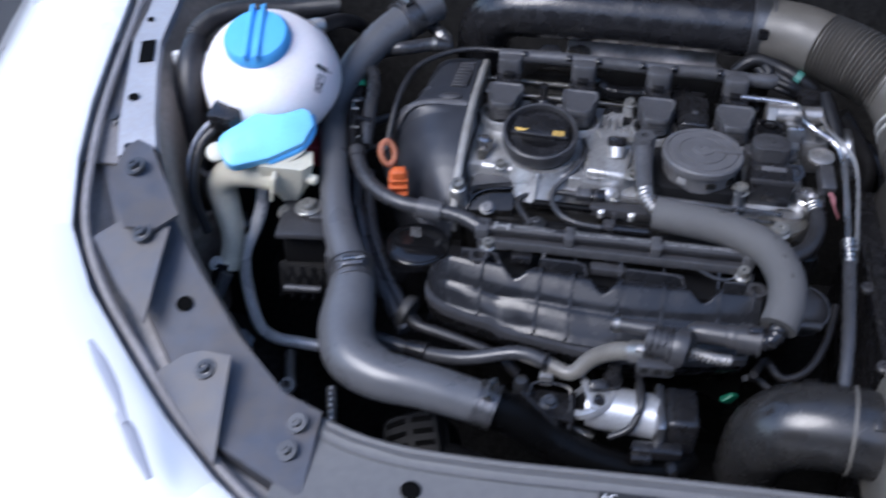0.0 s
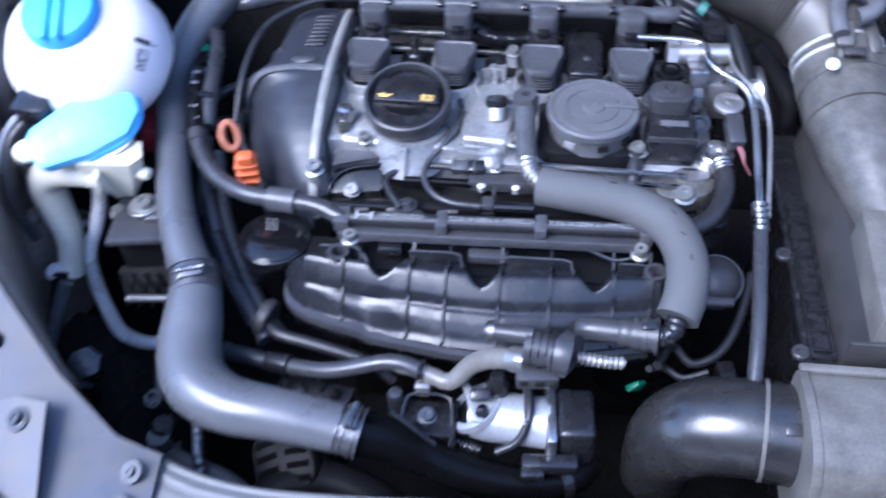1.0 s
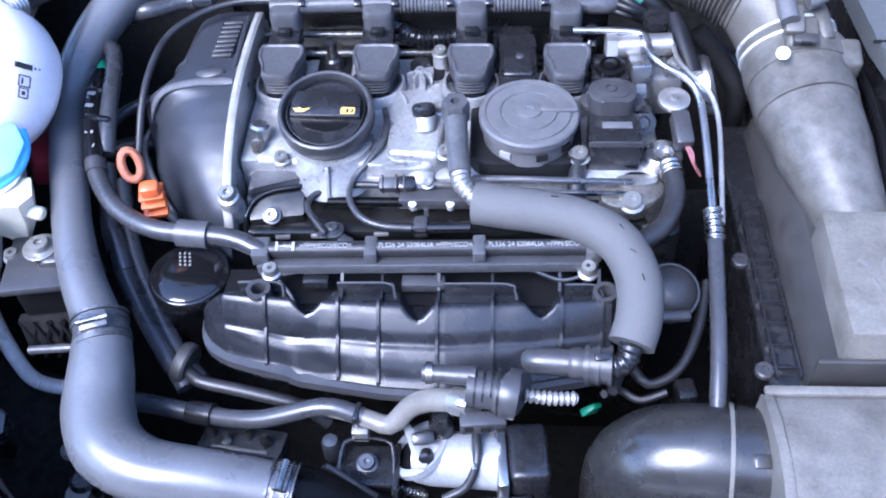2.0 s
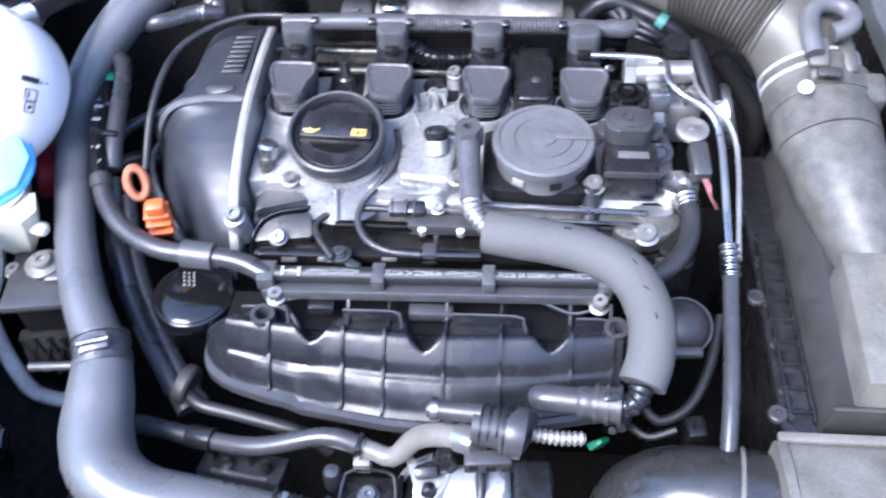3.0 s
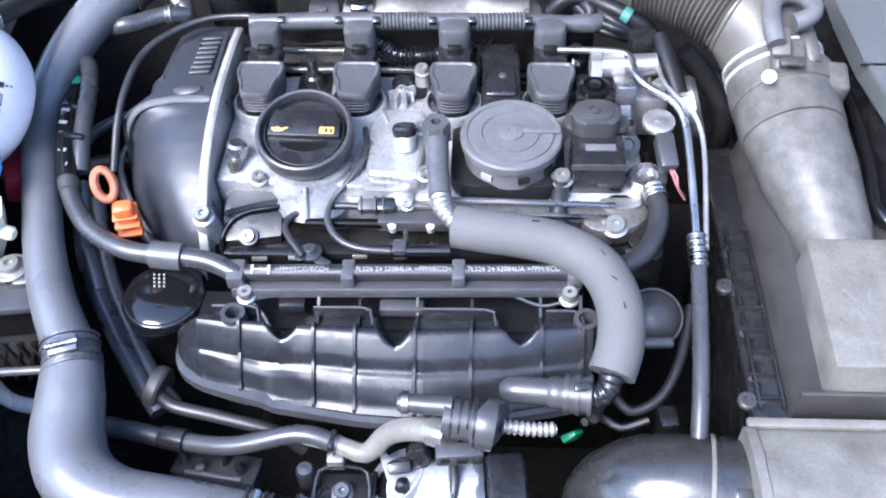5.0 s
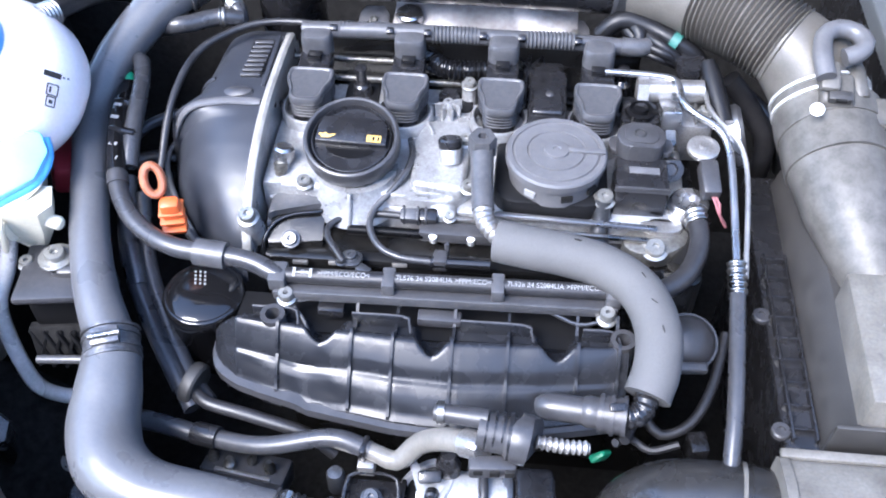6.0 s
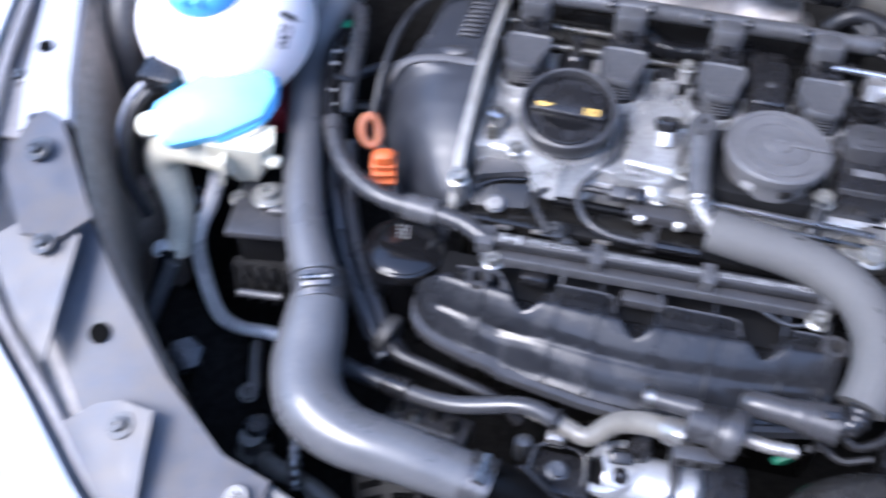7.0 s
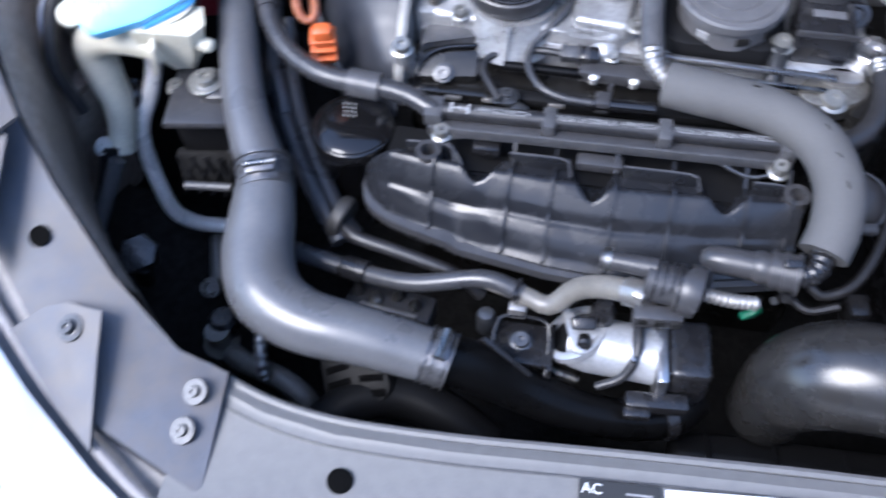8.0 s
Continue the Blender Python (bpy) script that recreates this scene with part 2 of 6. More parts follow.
def add_cyl(bm, r, h, m=Matrix(), seg=24, bevel=0.0):
    b = min(bevel, r * 0.9, h * 0.45)
    if b:
        return lathe(bm, [(r - b, 0), (r - b * 0.3, b * 0.3), (r, b), (r, h - b), (r - b * 0.3, h - b * 0.3), (r - b, h)], m, seg)
    return lathe(bm, [(r, 0), (r, h)], m, seg)


def curve_points(pts, step=0.006):
    """A smooth line through the points."""
    p = [Vector(q) for q in pts]
    p = [2 * p[0] - p[1], *p, 2 * p[-1] - p[-2]]
    out = []
    for a, b, c, d in zip(p, p[1:], p[2:], p[3:]):
        n = max(2, int((c - b).length / step))
        for i in range(n):
            t = i / n
            out.append(0.5 * (2 * b + (c - a) * t + (2 * a - 5 * b + 4 * c - d) * t * t + (3 * b - a - 3 * c + d) * t ** 3))
    return [*out, p[-2]]


def tube(bm, pts, r, seg=16, step=0.006, wave=0.0, pitch=0.006, flat=1.0):
    """A hose along a smooth line; r is one radius or one for each point; wave makes rings."""
    line = curve_points(pts, min(step, pitch / 8) if wave else step)
    radii = [r] * len(pts) if isinstance(r, (int, float)) else list(r)
    marks, run = [0.0], [0.0]
    for a, b in zip(pts, pts[1:]):
        marks.append(marks[-1] + (Vector(b) - Vector(a)).length)
    for a, b in zip(line, line[1:]):
        run.append(run[-1] + (b - a).length)
    k = marks[-1] / run[-1]
    side, rings = None, []
    for i, c in enumerate(line):
        t = (line[min(i + 1, len(line) - 1)] - line[max(i - 1, 0)]).normalized()
        if side is None:
            side = t.cross(Vector((0, 0, 1)))
            if side.length < 0.1:
                side = t.cross(Vector((0, 1, 0)))
        side = (side - t * side.dot(t)).normalized()
        up = side.cross(t)
        rad = float(np.interp(run[i] * k, marks, radii))
        if wave:
            rad += wave * math.sin(2 * math.pi * run[i] / pitch)
        rings.append([bm.verts.new(c + rad * (math.cos(2 * math.pi * j / seg) * side + flat * math.sin(2 * math.pi * j / seg) * up)) for j in range(seg)])
    for a, b in zip(rings, rings[1:]):
        for j in range(seg):
            bm.faces.new((a[j], a[(j + 1) % seg], b[(j + 1) % seg], b[j]))
    bm.faces.new(rings[0])
    bm.faces.new(rings[-1])
    return bm


def prism(bm, outline, z0, z1, m=Matrix(), bevel=0.0, seg=2, lean=None):
    """A flat outline pushed up from z0 to z1; lean(x, y) adds height."""
    lean = lean or (lambda x, y: 0.0)
    low = [bm.verts.new(Vector((x, y, z0 + lean(x, y)))) for x, y in outline]
    top = [bm.verts.new(Vector((x, y, z1 + lean(x, y)))) for x, y in outline]
    n = len(outline)
    faces = [bm.faces.new(low[::-1]), bm.faces.new(top)]
    for i in range(n):
        faces.append(bm.faces.new((low[i], low[(i + 1) % n], top[(i + 1) % n], top[i])))
    vs = low + top
    if bevel:
        edges = list({e for e in faces[1].edges} | {e for f in faces[2:] for e in f.edges if (e.verts[0] in low) != (e.verts[1] in low)})
        r = bmesh.ops.bevel(bm, geom=edges, offset=bevel, segments=seg, affect="EDGES", profile=0.5)
        vs = list({v for v in vs if v.is_valid} | {v for f in r["faces"] for v in f.verts})
    for v in vs:
        v.co = m @ v.co
    return bm


def rounded(x0, x1, y0, y1, r, n=4):
    out = []
    for cx, cy, a in ((x1 - r, y1 - r, 0), (x0 + r, y1 - r, 90), (x0 + r, y0 + r, 180), (x1 - r, y0 + r, 270)):
        out += [(cx + r * math.cos(radians(a + 90 * i / n)), cy + r * math.sin(radians(a + 90 * i / n))) for i in range(n + 1)]
    return out


def ribbon(bm, rows, thick):
    """A bent sheet from rows of points, all of one length, with thickness downwards."""
    grid = [[[bm.verts.new(Vector(p) - Vector((0, 0, d))) for p in row] for row in rows] for d in (0, thick)]
    a, b = len(rows), len(rows[0])
    for g in grid:
        for i in range(a - 1):
            for j in range(b - 1):
                bm.faces.new((g[i][j], g[i][j + 1], g[i + 1][j + 1], g[i + 1][j]))
    edge = [(0, j) for j in range(b)] + [(i, b - 1) for i in range(1, a)] + [(a - 1, j) for j in range(b - 2, -1, -1)] + [(i, 0) for i in range(a - 2, 0, -1)]
    for p, q in zip(edge, edge[1:] + edge[:1]):
        bm.faces.new((grid[0][p[0]][p[1]], grid[0][q[0]][q[1]], grid[1][q[0]][q[1]], grid[1][p[0]][p[1]]))
    return bm


def puck(bm, outline, levels, m=Matrix()):
    """Stacks scaled copies of an outline: levels are (scale, height); closed at both ends."""
    n = len(outline)
    cx, cy = sum(p[0] for p in outline) / n, sum(p[1] for p in outline) / n
    rings = [[bm.verts.new(m @ Vector((cx + (x - cx) * k, cy + (y - cy) * k, z))) for x, y in outline] for k, z in levels]
    for a, b in zip(rings, rings[1:]):
        for i in range(n):
            bm.faces.new((a[i], a[(i + 1) % n], b[(i + 1) % n], b[i]))
    bm.faces.new(rings[0]), bm.faces.new(rings[-1])
    return bm


B = bmesh.new
UP = Vector((0, 0, 1))


def bolt(at, axis=(0, 0, 1), r=0.007, h=0.007, washer=0.0, parent=None, mat="zinc", name="bolt", group=""):
    """A flanged bolt with a recessed socket in its head."""
    m = frame_to(at, Vector(at) + Vector(axis))
    bm = lathe(B(), [(r * 1.35, 0), (r * 1.35, h * 0.2), (r, h * 0.3), (r, h * 0.85), (r * 0.9, h), (r * 0.38, h), (r * 0.34, h * 0.65), (0.0004, h * 0.6)], m, 18)
    ob = part(name, bm, mat, parent)
    if washer:
        part("washer", lathe(B(), [(washer, -0.001), (washer, 0.0012), (washer * 0.96, 0.0018), (r * 1.3, 0.0018)], m, 24), mat, ob if parent is not None else ob)
    if parent is None:
        tagged(ob, "zinc plated flange bolt in the engine bay", "bolt", group or "engine bay bolts")
    return ob


# ---- setting: ground, closing walls of the bay, added outer walls ----
solo("ground", add_box(B(), (60, 60, 0.02), pose(0, 0, -0.01)), "asphalt", "dark asphalt ground under the parked car", "ground", kind="structure")
# Three invented walls out of view; they darken reflections from the sides and front.
solo("unseen_wall_south", add_box(B(), (7, 0.2, 2.4), pose(0.3, -3.0, 1.2)), "render", "added dark wall in front of the car, out of view, for reflections", "wall", kind="structure")
solo("unseen_wall_west", add_box(B(), (0.2, 7, 1.0), pose(-3.2, 0.4, 0.5)), "render", "added dark wall beside the car, out of view, for reflections", "wall", kind="structure")
solo("unseen_wall_east", add_box(B(), (0.2, 7, 2.4), pose(3.6, 0.4, 1.2)), "render", "added dark wall beside the car, out of view, for reflections", "wall", kind="structure")
# Plain panels added to close the bay; their black keeps the gaps in shade.
solo("undertray", add_box(B(), (1.5, 1.05, 0.02), pose(0.28, -0.02, 0.28)), "dark", "near-black sheet added below the engine bay to keep gaps dark", "undertray", kind="structure")
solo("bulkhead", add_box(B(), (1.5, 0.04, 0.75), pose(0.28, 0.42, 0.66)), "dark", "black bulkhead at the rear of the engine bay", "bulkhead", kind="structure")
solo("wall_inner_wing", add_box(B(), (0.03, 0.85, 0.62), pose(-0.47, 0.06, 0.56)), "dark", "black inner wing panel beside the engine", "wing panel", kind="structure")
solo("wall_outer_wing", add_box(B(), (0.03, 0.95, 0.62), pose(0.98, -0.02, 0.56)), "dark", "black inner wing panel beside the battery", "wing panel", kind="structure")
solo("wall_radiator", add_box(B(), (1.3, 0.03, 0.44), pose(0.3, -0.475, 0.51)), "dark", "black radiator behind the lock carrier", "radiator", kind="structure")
# Bonnet out of view; black and slope are chosen for what flat tops reflect.
bm = B()
ribbon(bm, [[(-0.45, 0.47, 1.03), (0.3, 0.47, 1.05), (1.05, 0.47, 1.03)], [(-0.45, 0.26, 1.42), (0.3, 0.25, 1.44), (1.05, 0.26, 1.42)], [(-0.42, 0.07, 1.76), (0.3, 0.05, 1.79), (1.02, 0.07, 1.76)]], 0.02)
solo("bonnet", bm, "dark", "raised bonnet above the engine, out of view, darkened for reflections", "bonnet", kind="structure")

# ---- front: carrier, arm, brackets, wing ----
carrier = thing("lock_carrier", (0.2, -0.48, 0.75), "grey textured plastic lock carrier across the radiator", "lock carrier")
back = [(-0.135, -0.425), (-0.08, -0.444), (-0.024, -0.452), (0.06, -0.451), (0.14, -0.446), (0.22, -0.441), (0.36, -0.434), (0.6, -0.43)]
rows = [[(x, y, 0.772), (x, y - 0.004, 0.779), (x, y - 0.012, 0.781), (x, y - 0.016, 0.779), (x + 0.0, -0.535 + 0.03 * (x - 0.2) ** 2, 0.782), (x, -0.57 + 0.05 * (x - 0.2) ** 2, 0.775), (x, -0.60, 0.72)] for x, y in back]
part("panel", ribbon(B(), rows, 0.012), "carrier", carrier)
part("hole_rim", lathe(B(), [(0.0095, 0), (0.0095, 0.0006), (0.008, 0.0008)], pose(-0.012, -0.497, 0.7815), 20), "void", carrier, "round black locating hole")
part("groove", tube(B(), [(x, y - 0.021, 0.7800) for x, y in back], 0.0009, 8), "greyplastic", carrier, "dark moulded line")
part("front_lip", tube(B(), [(x, y, 0.776) for x, y in back], 0.004, 8), "carrier", carrier)

sticker = thing("service_sticker", (0.18, -0.49, 0.784), "black service sticker with white lettering on the carrier", "sticker")
part("backing", add_box(B(), (0.056, 0.030, 0.0006), pose(0.181, -0.482, 0.7842, 0, 0, 3)), "ink", sticker)
sticker2 = thing("white_sticker", (0.29, -0.48, 0.784), "white information sticker on the carrier", "sticker")
part("backing", add_box(B(), (0.15, 0.05, 0.0006), pose(0.288, -0.485, 0.7842, 0, 0, 5)), "paper", sticker2)
ring_bm = lathe(B(), [(0.009, 0), (0.009, 0.0006), (0.0075, 0.0006), (0.0075, 0)], pose(0.228, -0.486, 0.7846), 24)
part("ring_mark", ring_bm, "ink", sticker2, "black ring symbol")

arm = thing("carrier_arm", (-0.25, -0.38, 0.78), "satin black side arm joining carrier and wing, with brown blotches", "carrier arm")
inner = [(-0.425, -0.06, 0.945), (-0.385, -0.17, 0.93), (-0.345, -0.235, 0.912), (-0.307, -0.285, 0.89), (-0.262, -0.335, 0.862), (-0.205, -0.388, 0.83), (-0.15, -0.425, 0.80), (-0.112, -0.432, 0.788)]
outer = [(-0.452, -0.07, 0.945), (-0.418, -0.185, 0.928), (-0.392, -0.25, 0.906), (-0.345, -0.325, 0.876), (-0.298, -0.384, 0.842), (-0.24, -0.448, 0.812), (-0.192, -0.489, 0.789), (-0.106, -0.524, 0.781)]
rows = []
for a, b in zip(inner, outer):
    a, b = Vector(a), Vector(b)
    rows.append([a - UP * 0.03, a, *(a.lerp(b, k) for k in (0.3, 0.6)), b, b - UP * 0.03])
part("plate", ribbon(B(), rows, 0.004), "arm", arm)
part("hole_rim", lathe(B(), [(0.0085, 0), (0.0085, 0.001), (0.006, 0.0012)], frame_to((-0.263, -0.372, 0.846), (-0.263, -0.38, 0.876)), 20), "void", arm, "oval black hole in the arm")


def bracket(corners, at, up, label):
    ob = thing("wing_bracket", at, label, "bracket", "wing brackets")
    bm = B()
    n = len(corners)
    top = [bm.verts.new(Vector(c) + UP * 0.006) for c in corners]
    low = [bm.verts.new(Vector(c) + UP * 0.0025) for c in corners]
    bm.faces.new(top), bm.faces.new(low[::-1])
    for i in range(n):
        bm.faces.new((low[i], low[(i + 1) % n], top[(i + 1) % n], top[i]))
    part("plate", bm, "arm", ob)
    bolt(Vector(at) + UP * 0.006, up, 0.0055, 0.007, 0.0105, ob, "clamp")
    return ob


LEAN_UP = (-0.2, -0.35, 0.9)
bracket([(-0.270, -0.438, 0.813), (-0.247, -0.421, 0.823), (-0.228, -0.417, 0.829), (-0.199, -0.421, 0.831), (-0.196, -0.45, 0.818), (-0.191, -0.508, 0.784), (-0.22, -0.485, 0.795)], (-0.221, -0.433, 0.8215), LEAN_UP, "tapered satin black bracket bolted to the carrier arm")
bracket([(-0.366, -0.336, 0.880), (-0.340, -0.322, 0.893), (-0.318, -0.311, 0.898), (-0.290, -0.322, 0.891), (-0.288, -0.36, 0.876), (-0.286, -0.412, 0.850), (-0.32, -0.385, 0.862)], (-0.312, -0.335, 0.892), LEAN_UP, "tapered satin black bracket beside the wing edge")
bracket([(-0.362, -0.292, 0.916), (-0.362, -0.25, 0.926), (-0.353, -0.235, 0.929), (-0.336, -0.240, 0.926), (-0.285, -0.308, 0.898), (-0.300, -0.33, 0.896), (-0.330, -0.335, 0.898)], (-0.341, -0.271, 0.922), LEAN_UP, "satin black bracket at the rear of the carrier arm")
bolt((-0.129, -0.453, 0.7935), LEAN_UP, 0.0045, 0.005, 0.010, arm, "clamp")
bolt((-0.130, -0.482, 0.7895), LEAN_UP, 0.0045, 0.005, 0.010, arm, "clamp")
bolt((-0.395, -0.2, 0.932), LEAN_UP, 0.005, 0.005, 0.0, arm, "clamp")

# Channel beside the arm; its shade comes from the darker paint.
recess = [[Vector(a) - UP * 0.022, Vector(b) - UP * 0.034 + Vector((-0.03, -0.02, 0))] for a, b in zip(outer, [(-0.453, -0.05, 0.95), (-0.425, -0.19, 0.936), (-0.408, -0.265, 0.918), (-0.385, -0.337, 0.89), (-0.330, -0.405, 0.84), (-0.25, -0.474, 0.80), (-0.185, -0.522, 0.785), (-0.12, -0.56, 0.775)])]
solo("arm_recess", ribbon(B(), recess, 0.004), "gutter", "channel between carrier arm and wing, its shade put into the colour", "channel", kind="structure")
rail2 = thing("wing_rail", (-0.42, 0.05, 0.9), "pale painted inner wing rail with punched holes", "wing rail")
rin = [(-0.455, 0.30, 0.965), (-0.435, 0.15, 0.960), (-0.411, 0.01, 0.952), (-0.398, -0.065, 0.950), (-0.378, -0.125, 0.946), (-0.350, -0.20, 0.936), (-0.335, -0.235, 0.928)]
rout = [(-0.492, 0.29, 0.962), (-0.470, 0.14, 0.957), (-0.442, 0.0, 0.950), (-0.430, -0.07, 0.948), (-0.410, -0.13, 0.944), (-0.388, -0.205, 0.934), (-0.372, -0.25, 0.922)]
part("strip", ribbon(B(), [[Vector(a) - UP * 0.012 + Vector((0.004, 0, 0)), a, b, Vector(b) - UP * 0.012] for a, b in zip(rin, rout)], 0.003), "inner", rail2)
wall_rows = []
for k, a in enumerate(rin + inner[3:6]):
    a, lean_in = Vector(a), max(0.004, 0.070 - 0.015 * k)
    wall_rows.append([a + Vector((0.003, 0, -0.008)), a + Vector((0.012, 0, -0.022)), a + Vector((0.012 + lean_in * 0.6, 0, -0.055)), a + Vector((0.014 + lean_in * 0.8, 0.0, -0.11)), a + Vector((lean_in, 0.01, -0.22))])
part("inner_wall", ribbon(B(), wall_rows, 0.003), "brown", rail2, "dusty brown inner wing wall")
part("gutter", ribbon(B(), [[Vector(b) - UP * 0.010, Vector(b) - UP * 0.012 + Vector((-0.045, 0.0, 0))] for b in rout], 0.003), "gutter", rail2, "dusty painted gutter beside the wing")
part("square_hole", add_box(B(), (0.016, 0.042, 0.0016), pose(-0.4040, -0.089, 0.9497, 3, -4, 18)), "void", rail2, "square black hole")
for x, y, z, r in ((-0.429, -0.022, 0.9515, 0.004), (-0.386, -0.170, 0.941, 0.006)):
    part("round_hole", lathe(B(), [(r, 0), (r, 0.001), (0.0003, 0.001)], pose(x, y, z, 8, -4, 0), 16), "void", rail2, "round black hole")
bolt((-0.362, -0.240, 0.925), LEAN_UP, 0.005, 0.005, 0.0, rail2, "clamp")

wing = thing("front_wing", (-0.6, -0.2, 0.5), "bright white painted front wing and bumper of the car", "car wing")
edge = [(-0.53, 0.27, 0.970), (-0.49, 0.10, 0.965), (-0.465, 0.0, 0.960), (-0.443, -0.10, 0.954), (-0.425, -0.19, 0.943), (-0.408, -0.265, 0.925), (-0.387, -0.335, 0.898), (-0.352, -0.385, 0.862), (-0.302, -0.428, 0.82), (-0.25, -0.474, 0.8), (-0.185, -0.522, 0.785), (-0.12, -0.56, 0.775), (0.0, -0.6, 0.765), (0.3, -0.63, 0.76), (0.6, -0.6, 0.765)]
rows = []
for i, p in enumerate(edge):
    p = Vector(p)
    a, b = Vector(edge[max(i - 1, 0)]), Vector(edge[min(i + 1, len(edge) - 1)])
    out = (b - a).cross(UP).normalized()
    out = Vector((out.x, out.y, 0)).normalized()
    rows.append([p - UP * 0.02 + out * 0.004, p, p + out * 0.012 + UP * 0.004, p + out * 0.06 + UP * 0.002, p + out * 0.13 - UP * 0.025, p + out * 0.19 - UP * 0.08, p + out * 0.23 - UP * 0.2, p + out * 0.24 - UP * 0.5])
part("panel", ribbon(B(), rows[:7], 0.003), "paint", wing)
part("headlight", ribbon(B(), rows[6:11], 0.003), "lens", wing, "clear headlight cover")
part("bumper", ribbon(B(), rows[10:], 0.003), "paint", wing)
for pts, r in (([(-0.318, -0.452, 0.868), (-0.300, -0.470, 0.862), (-0.280, -0.491, 0.856), (-0.258, -0.518, 0.846)], 0.0070), ([(-0.270, -0.509, 0.846), (-0.255, -0.522, 0.838), (-0.245, -0.534, 0.832), (-0.226, -0.553, 0.820)], 0.0085)):
    part("lens_strip", tube(B(), pts, [r * 0.3, r * 0.8, r * 0.8, r * 0.4], 10, flat=0.2), "lilac", wing, "pale grey strip in the headlight")
# The seal takes the same tone for the shaded wing edge.
seal = [(x + 0.006, y + 0.006, z - 0.006) for x, y, z in edge[:12]]
solo("edge_seal", tube(B(), [(x + 0.004, y + 0.002, z) for x, y, z in seal], 0.0045, 12, flat=0.6), "gutter", "dusty seal along the wing edge, toned grey for shade", "seal", kind="structure")

# ---- engine: head, timing cover ----
head = thing("cylinder_head", (0.16, -0.07, 0.6), "cast aluminium cylinder head cover, dull and stained", "engine head")
# The gloom below the head is put into this casting's black colour.
part("block", prism(B(), rounded(-0.026, 0.36, -0.17, 0.045, 0.012), 0.5, 0.826, bevel=0.004), "shade_grime", head, "oily lower casting, painted black for the shade under the head")
part("casting", prism(B(), rounded(-0.026, 0.345, -0.128, 0.045, 0.015), 0.82, 0.852, bevel=0.006), "alu", head)
part("raised_deck", prism(B(), [(-0.02, -0.12), (0.10, -0.125), (0.14, -0.128), (0.165, -0.10), (0.165, 0.0), (0.12, 0.025), (-0.02, 0.025)], 0.848, 0.866, bevel=0.008, seg=3), "alu", head)
part("boss_block", prism(B(), [(0.104, -0.118), (0.15, -0.122), (0.156, -0.06), (0.15, -0.035), (0.108, -0.03), (0.10, -0.07)], 0.86, 0.874, bevel=0.006, seg=3), "alu", head)
# Deck and wall are blackened for the shade behind the coils.
part("rear_deck", prism(B(), rounded(-0.02, 0.33, 0.016, 0.075, 0.008), 0.82, 0.862, bevel=0.004), "shade_grime", head, "oily rear deck, painted black for the shade behind the coils")
part("rear_wall", add_box(B(), (0.33, 0.006, 0.05), pose(0.145, 0.0765, 0.8655), 0.002), "shade_grime", head, "wall behind the coils, painted black for the shade there")
for y, z in ((0.052, 0.872), (0.030, 0.866)):
    part("rear_pipe", tube(B(), [(-0.03, y, z), (0.08, y, z), (0.20, y + 0.002, z)], 0.0034, 10), "olive", head)
part("joint_strip", add_box(B(), (0.13, 0.004, 0.004), pose(0.103, -0.130, 0.850, 0, 0, -4), 0.001), "dull", head)
part("joint_strip", add_box(B(), (0.14, 0.005, 0.004), pose(0.247, -0.133, 0.856, 0, 0, -2), 0.001), "bright", head)
part("joint_strip", add_box(B(), (0.14, 0.004, 0.004), pose(0.247, -0.142, 0.850, 0, 0, -2), 0.001), "steel", head)
part("injector_rail", tube(B(), [(0.052, -0.147, 0.842), (0.085, -0.147, 0.842), (0.118, -0.147, 0.842)], 0.0045, 12), "elbow", head)
part("ledge", add_box(B(), (0.068, 0.016, 0.012), pose(0.148, -0.143, 0.842), 0.003), "midplastic", head)
part("tower", lathe(B(), [(0.0065, 0), (0.0055, 0.012), (0.004, 0.015), (0.002, 0.015), (0.002, 0.011), (0.0003, 0.011)], pose(0.128, -0.013, 0.866), 16), "alu", head)
for a in (200, 245, 290, 335, 20):
    part("fin", add_box(B(), (0.009, 0.0022, 0.016), pose(0.128 + 0.0085 * math.cos(radians(a)), -0.013 + 0.0085 * math.sin(radians(a)), 0.872, 0, 0, a), 0.0005), "alu", head)
for x, y, r in ((0.127, -0.147, 0.0042), (0.160, -0.147, 0.0042)):
    part("stud", lathe(B(), [(r, 0), (r * 0.9, 0.010), (r * 0.5, 0.011)], frame_to((x, y, 0.836), (x, y - 0.006, 0.85)), 10), "paleband", head)
for x, y in ((0.045, -0.1745), (0.100, -0.172), (0.014, -0.176)):
    part("stud_strip", add_box(B(), (0.013, 0.003, 0.004), pose(x, y, 0.828, -20, 0, 2), 0.0008), "dull", head)
part("lower_ledge", add_box(B(), (0.27, 0.012, 0.010), pose(0.19, -0.166, 0.826), 0.003), "matblack", head)
part("column", lathe(B(), [(0.010, -0.004), (0.008, 0), (0.0072, 0.03), (0.0072, 0.034)], frame_to((0.2695, -0.131, 0.838), (0.271, -0.1165, 0.868)), 16), "clamp", head)
part("oval_cover", prism(B(), [(0.318 + 0.028 * math.cos(a) + 0.008 * math.sin(a), -0.137 + 0.02 * math.sin(a)) for a in [2 * math.pi * i / 20 for i in range(20)]], 0.83, 0.847, bevel=0.003), "olive", head)
part("oval_plate", prism(B(), [(0.322 + 0.019 * math.cos(a), -0.127 + 0.008 * math.sin(a)) for a in [2 * math.pi * i / 20 for i in range(20)]], 0.846, 0.852, bevel=0.002), "dull", head)
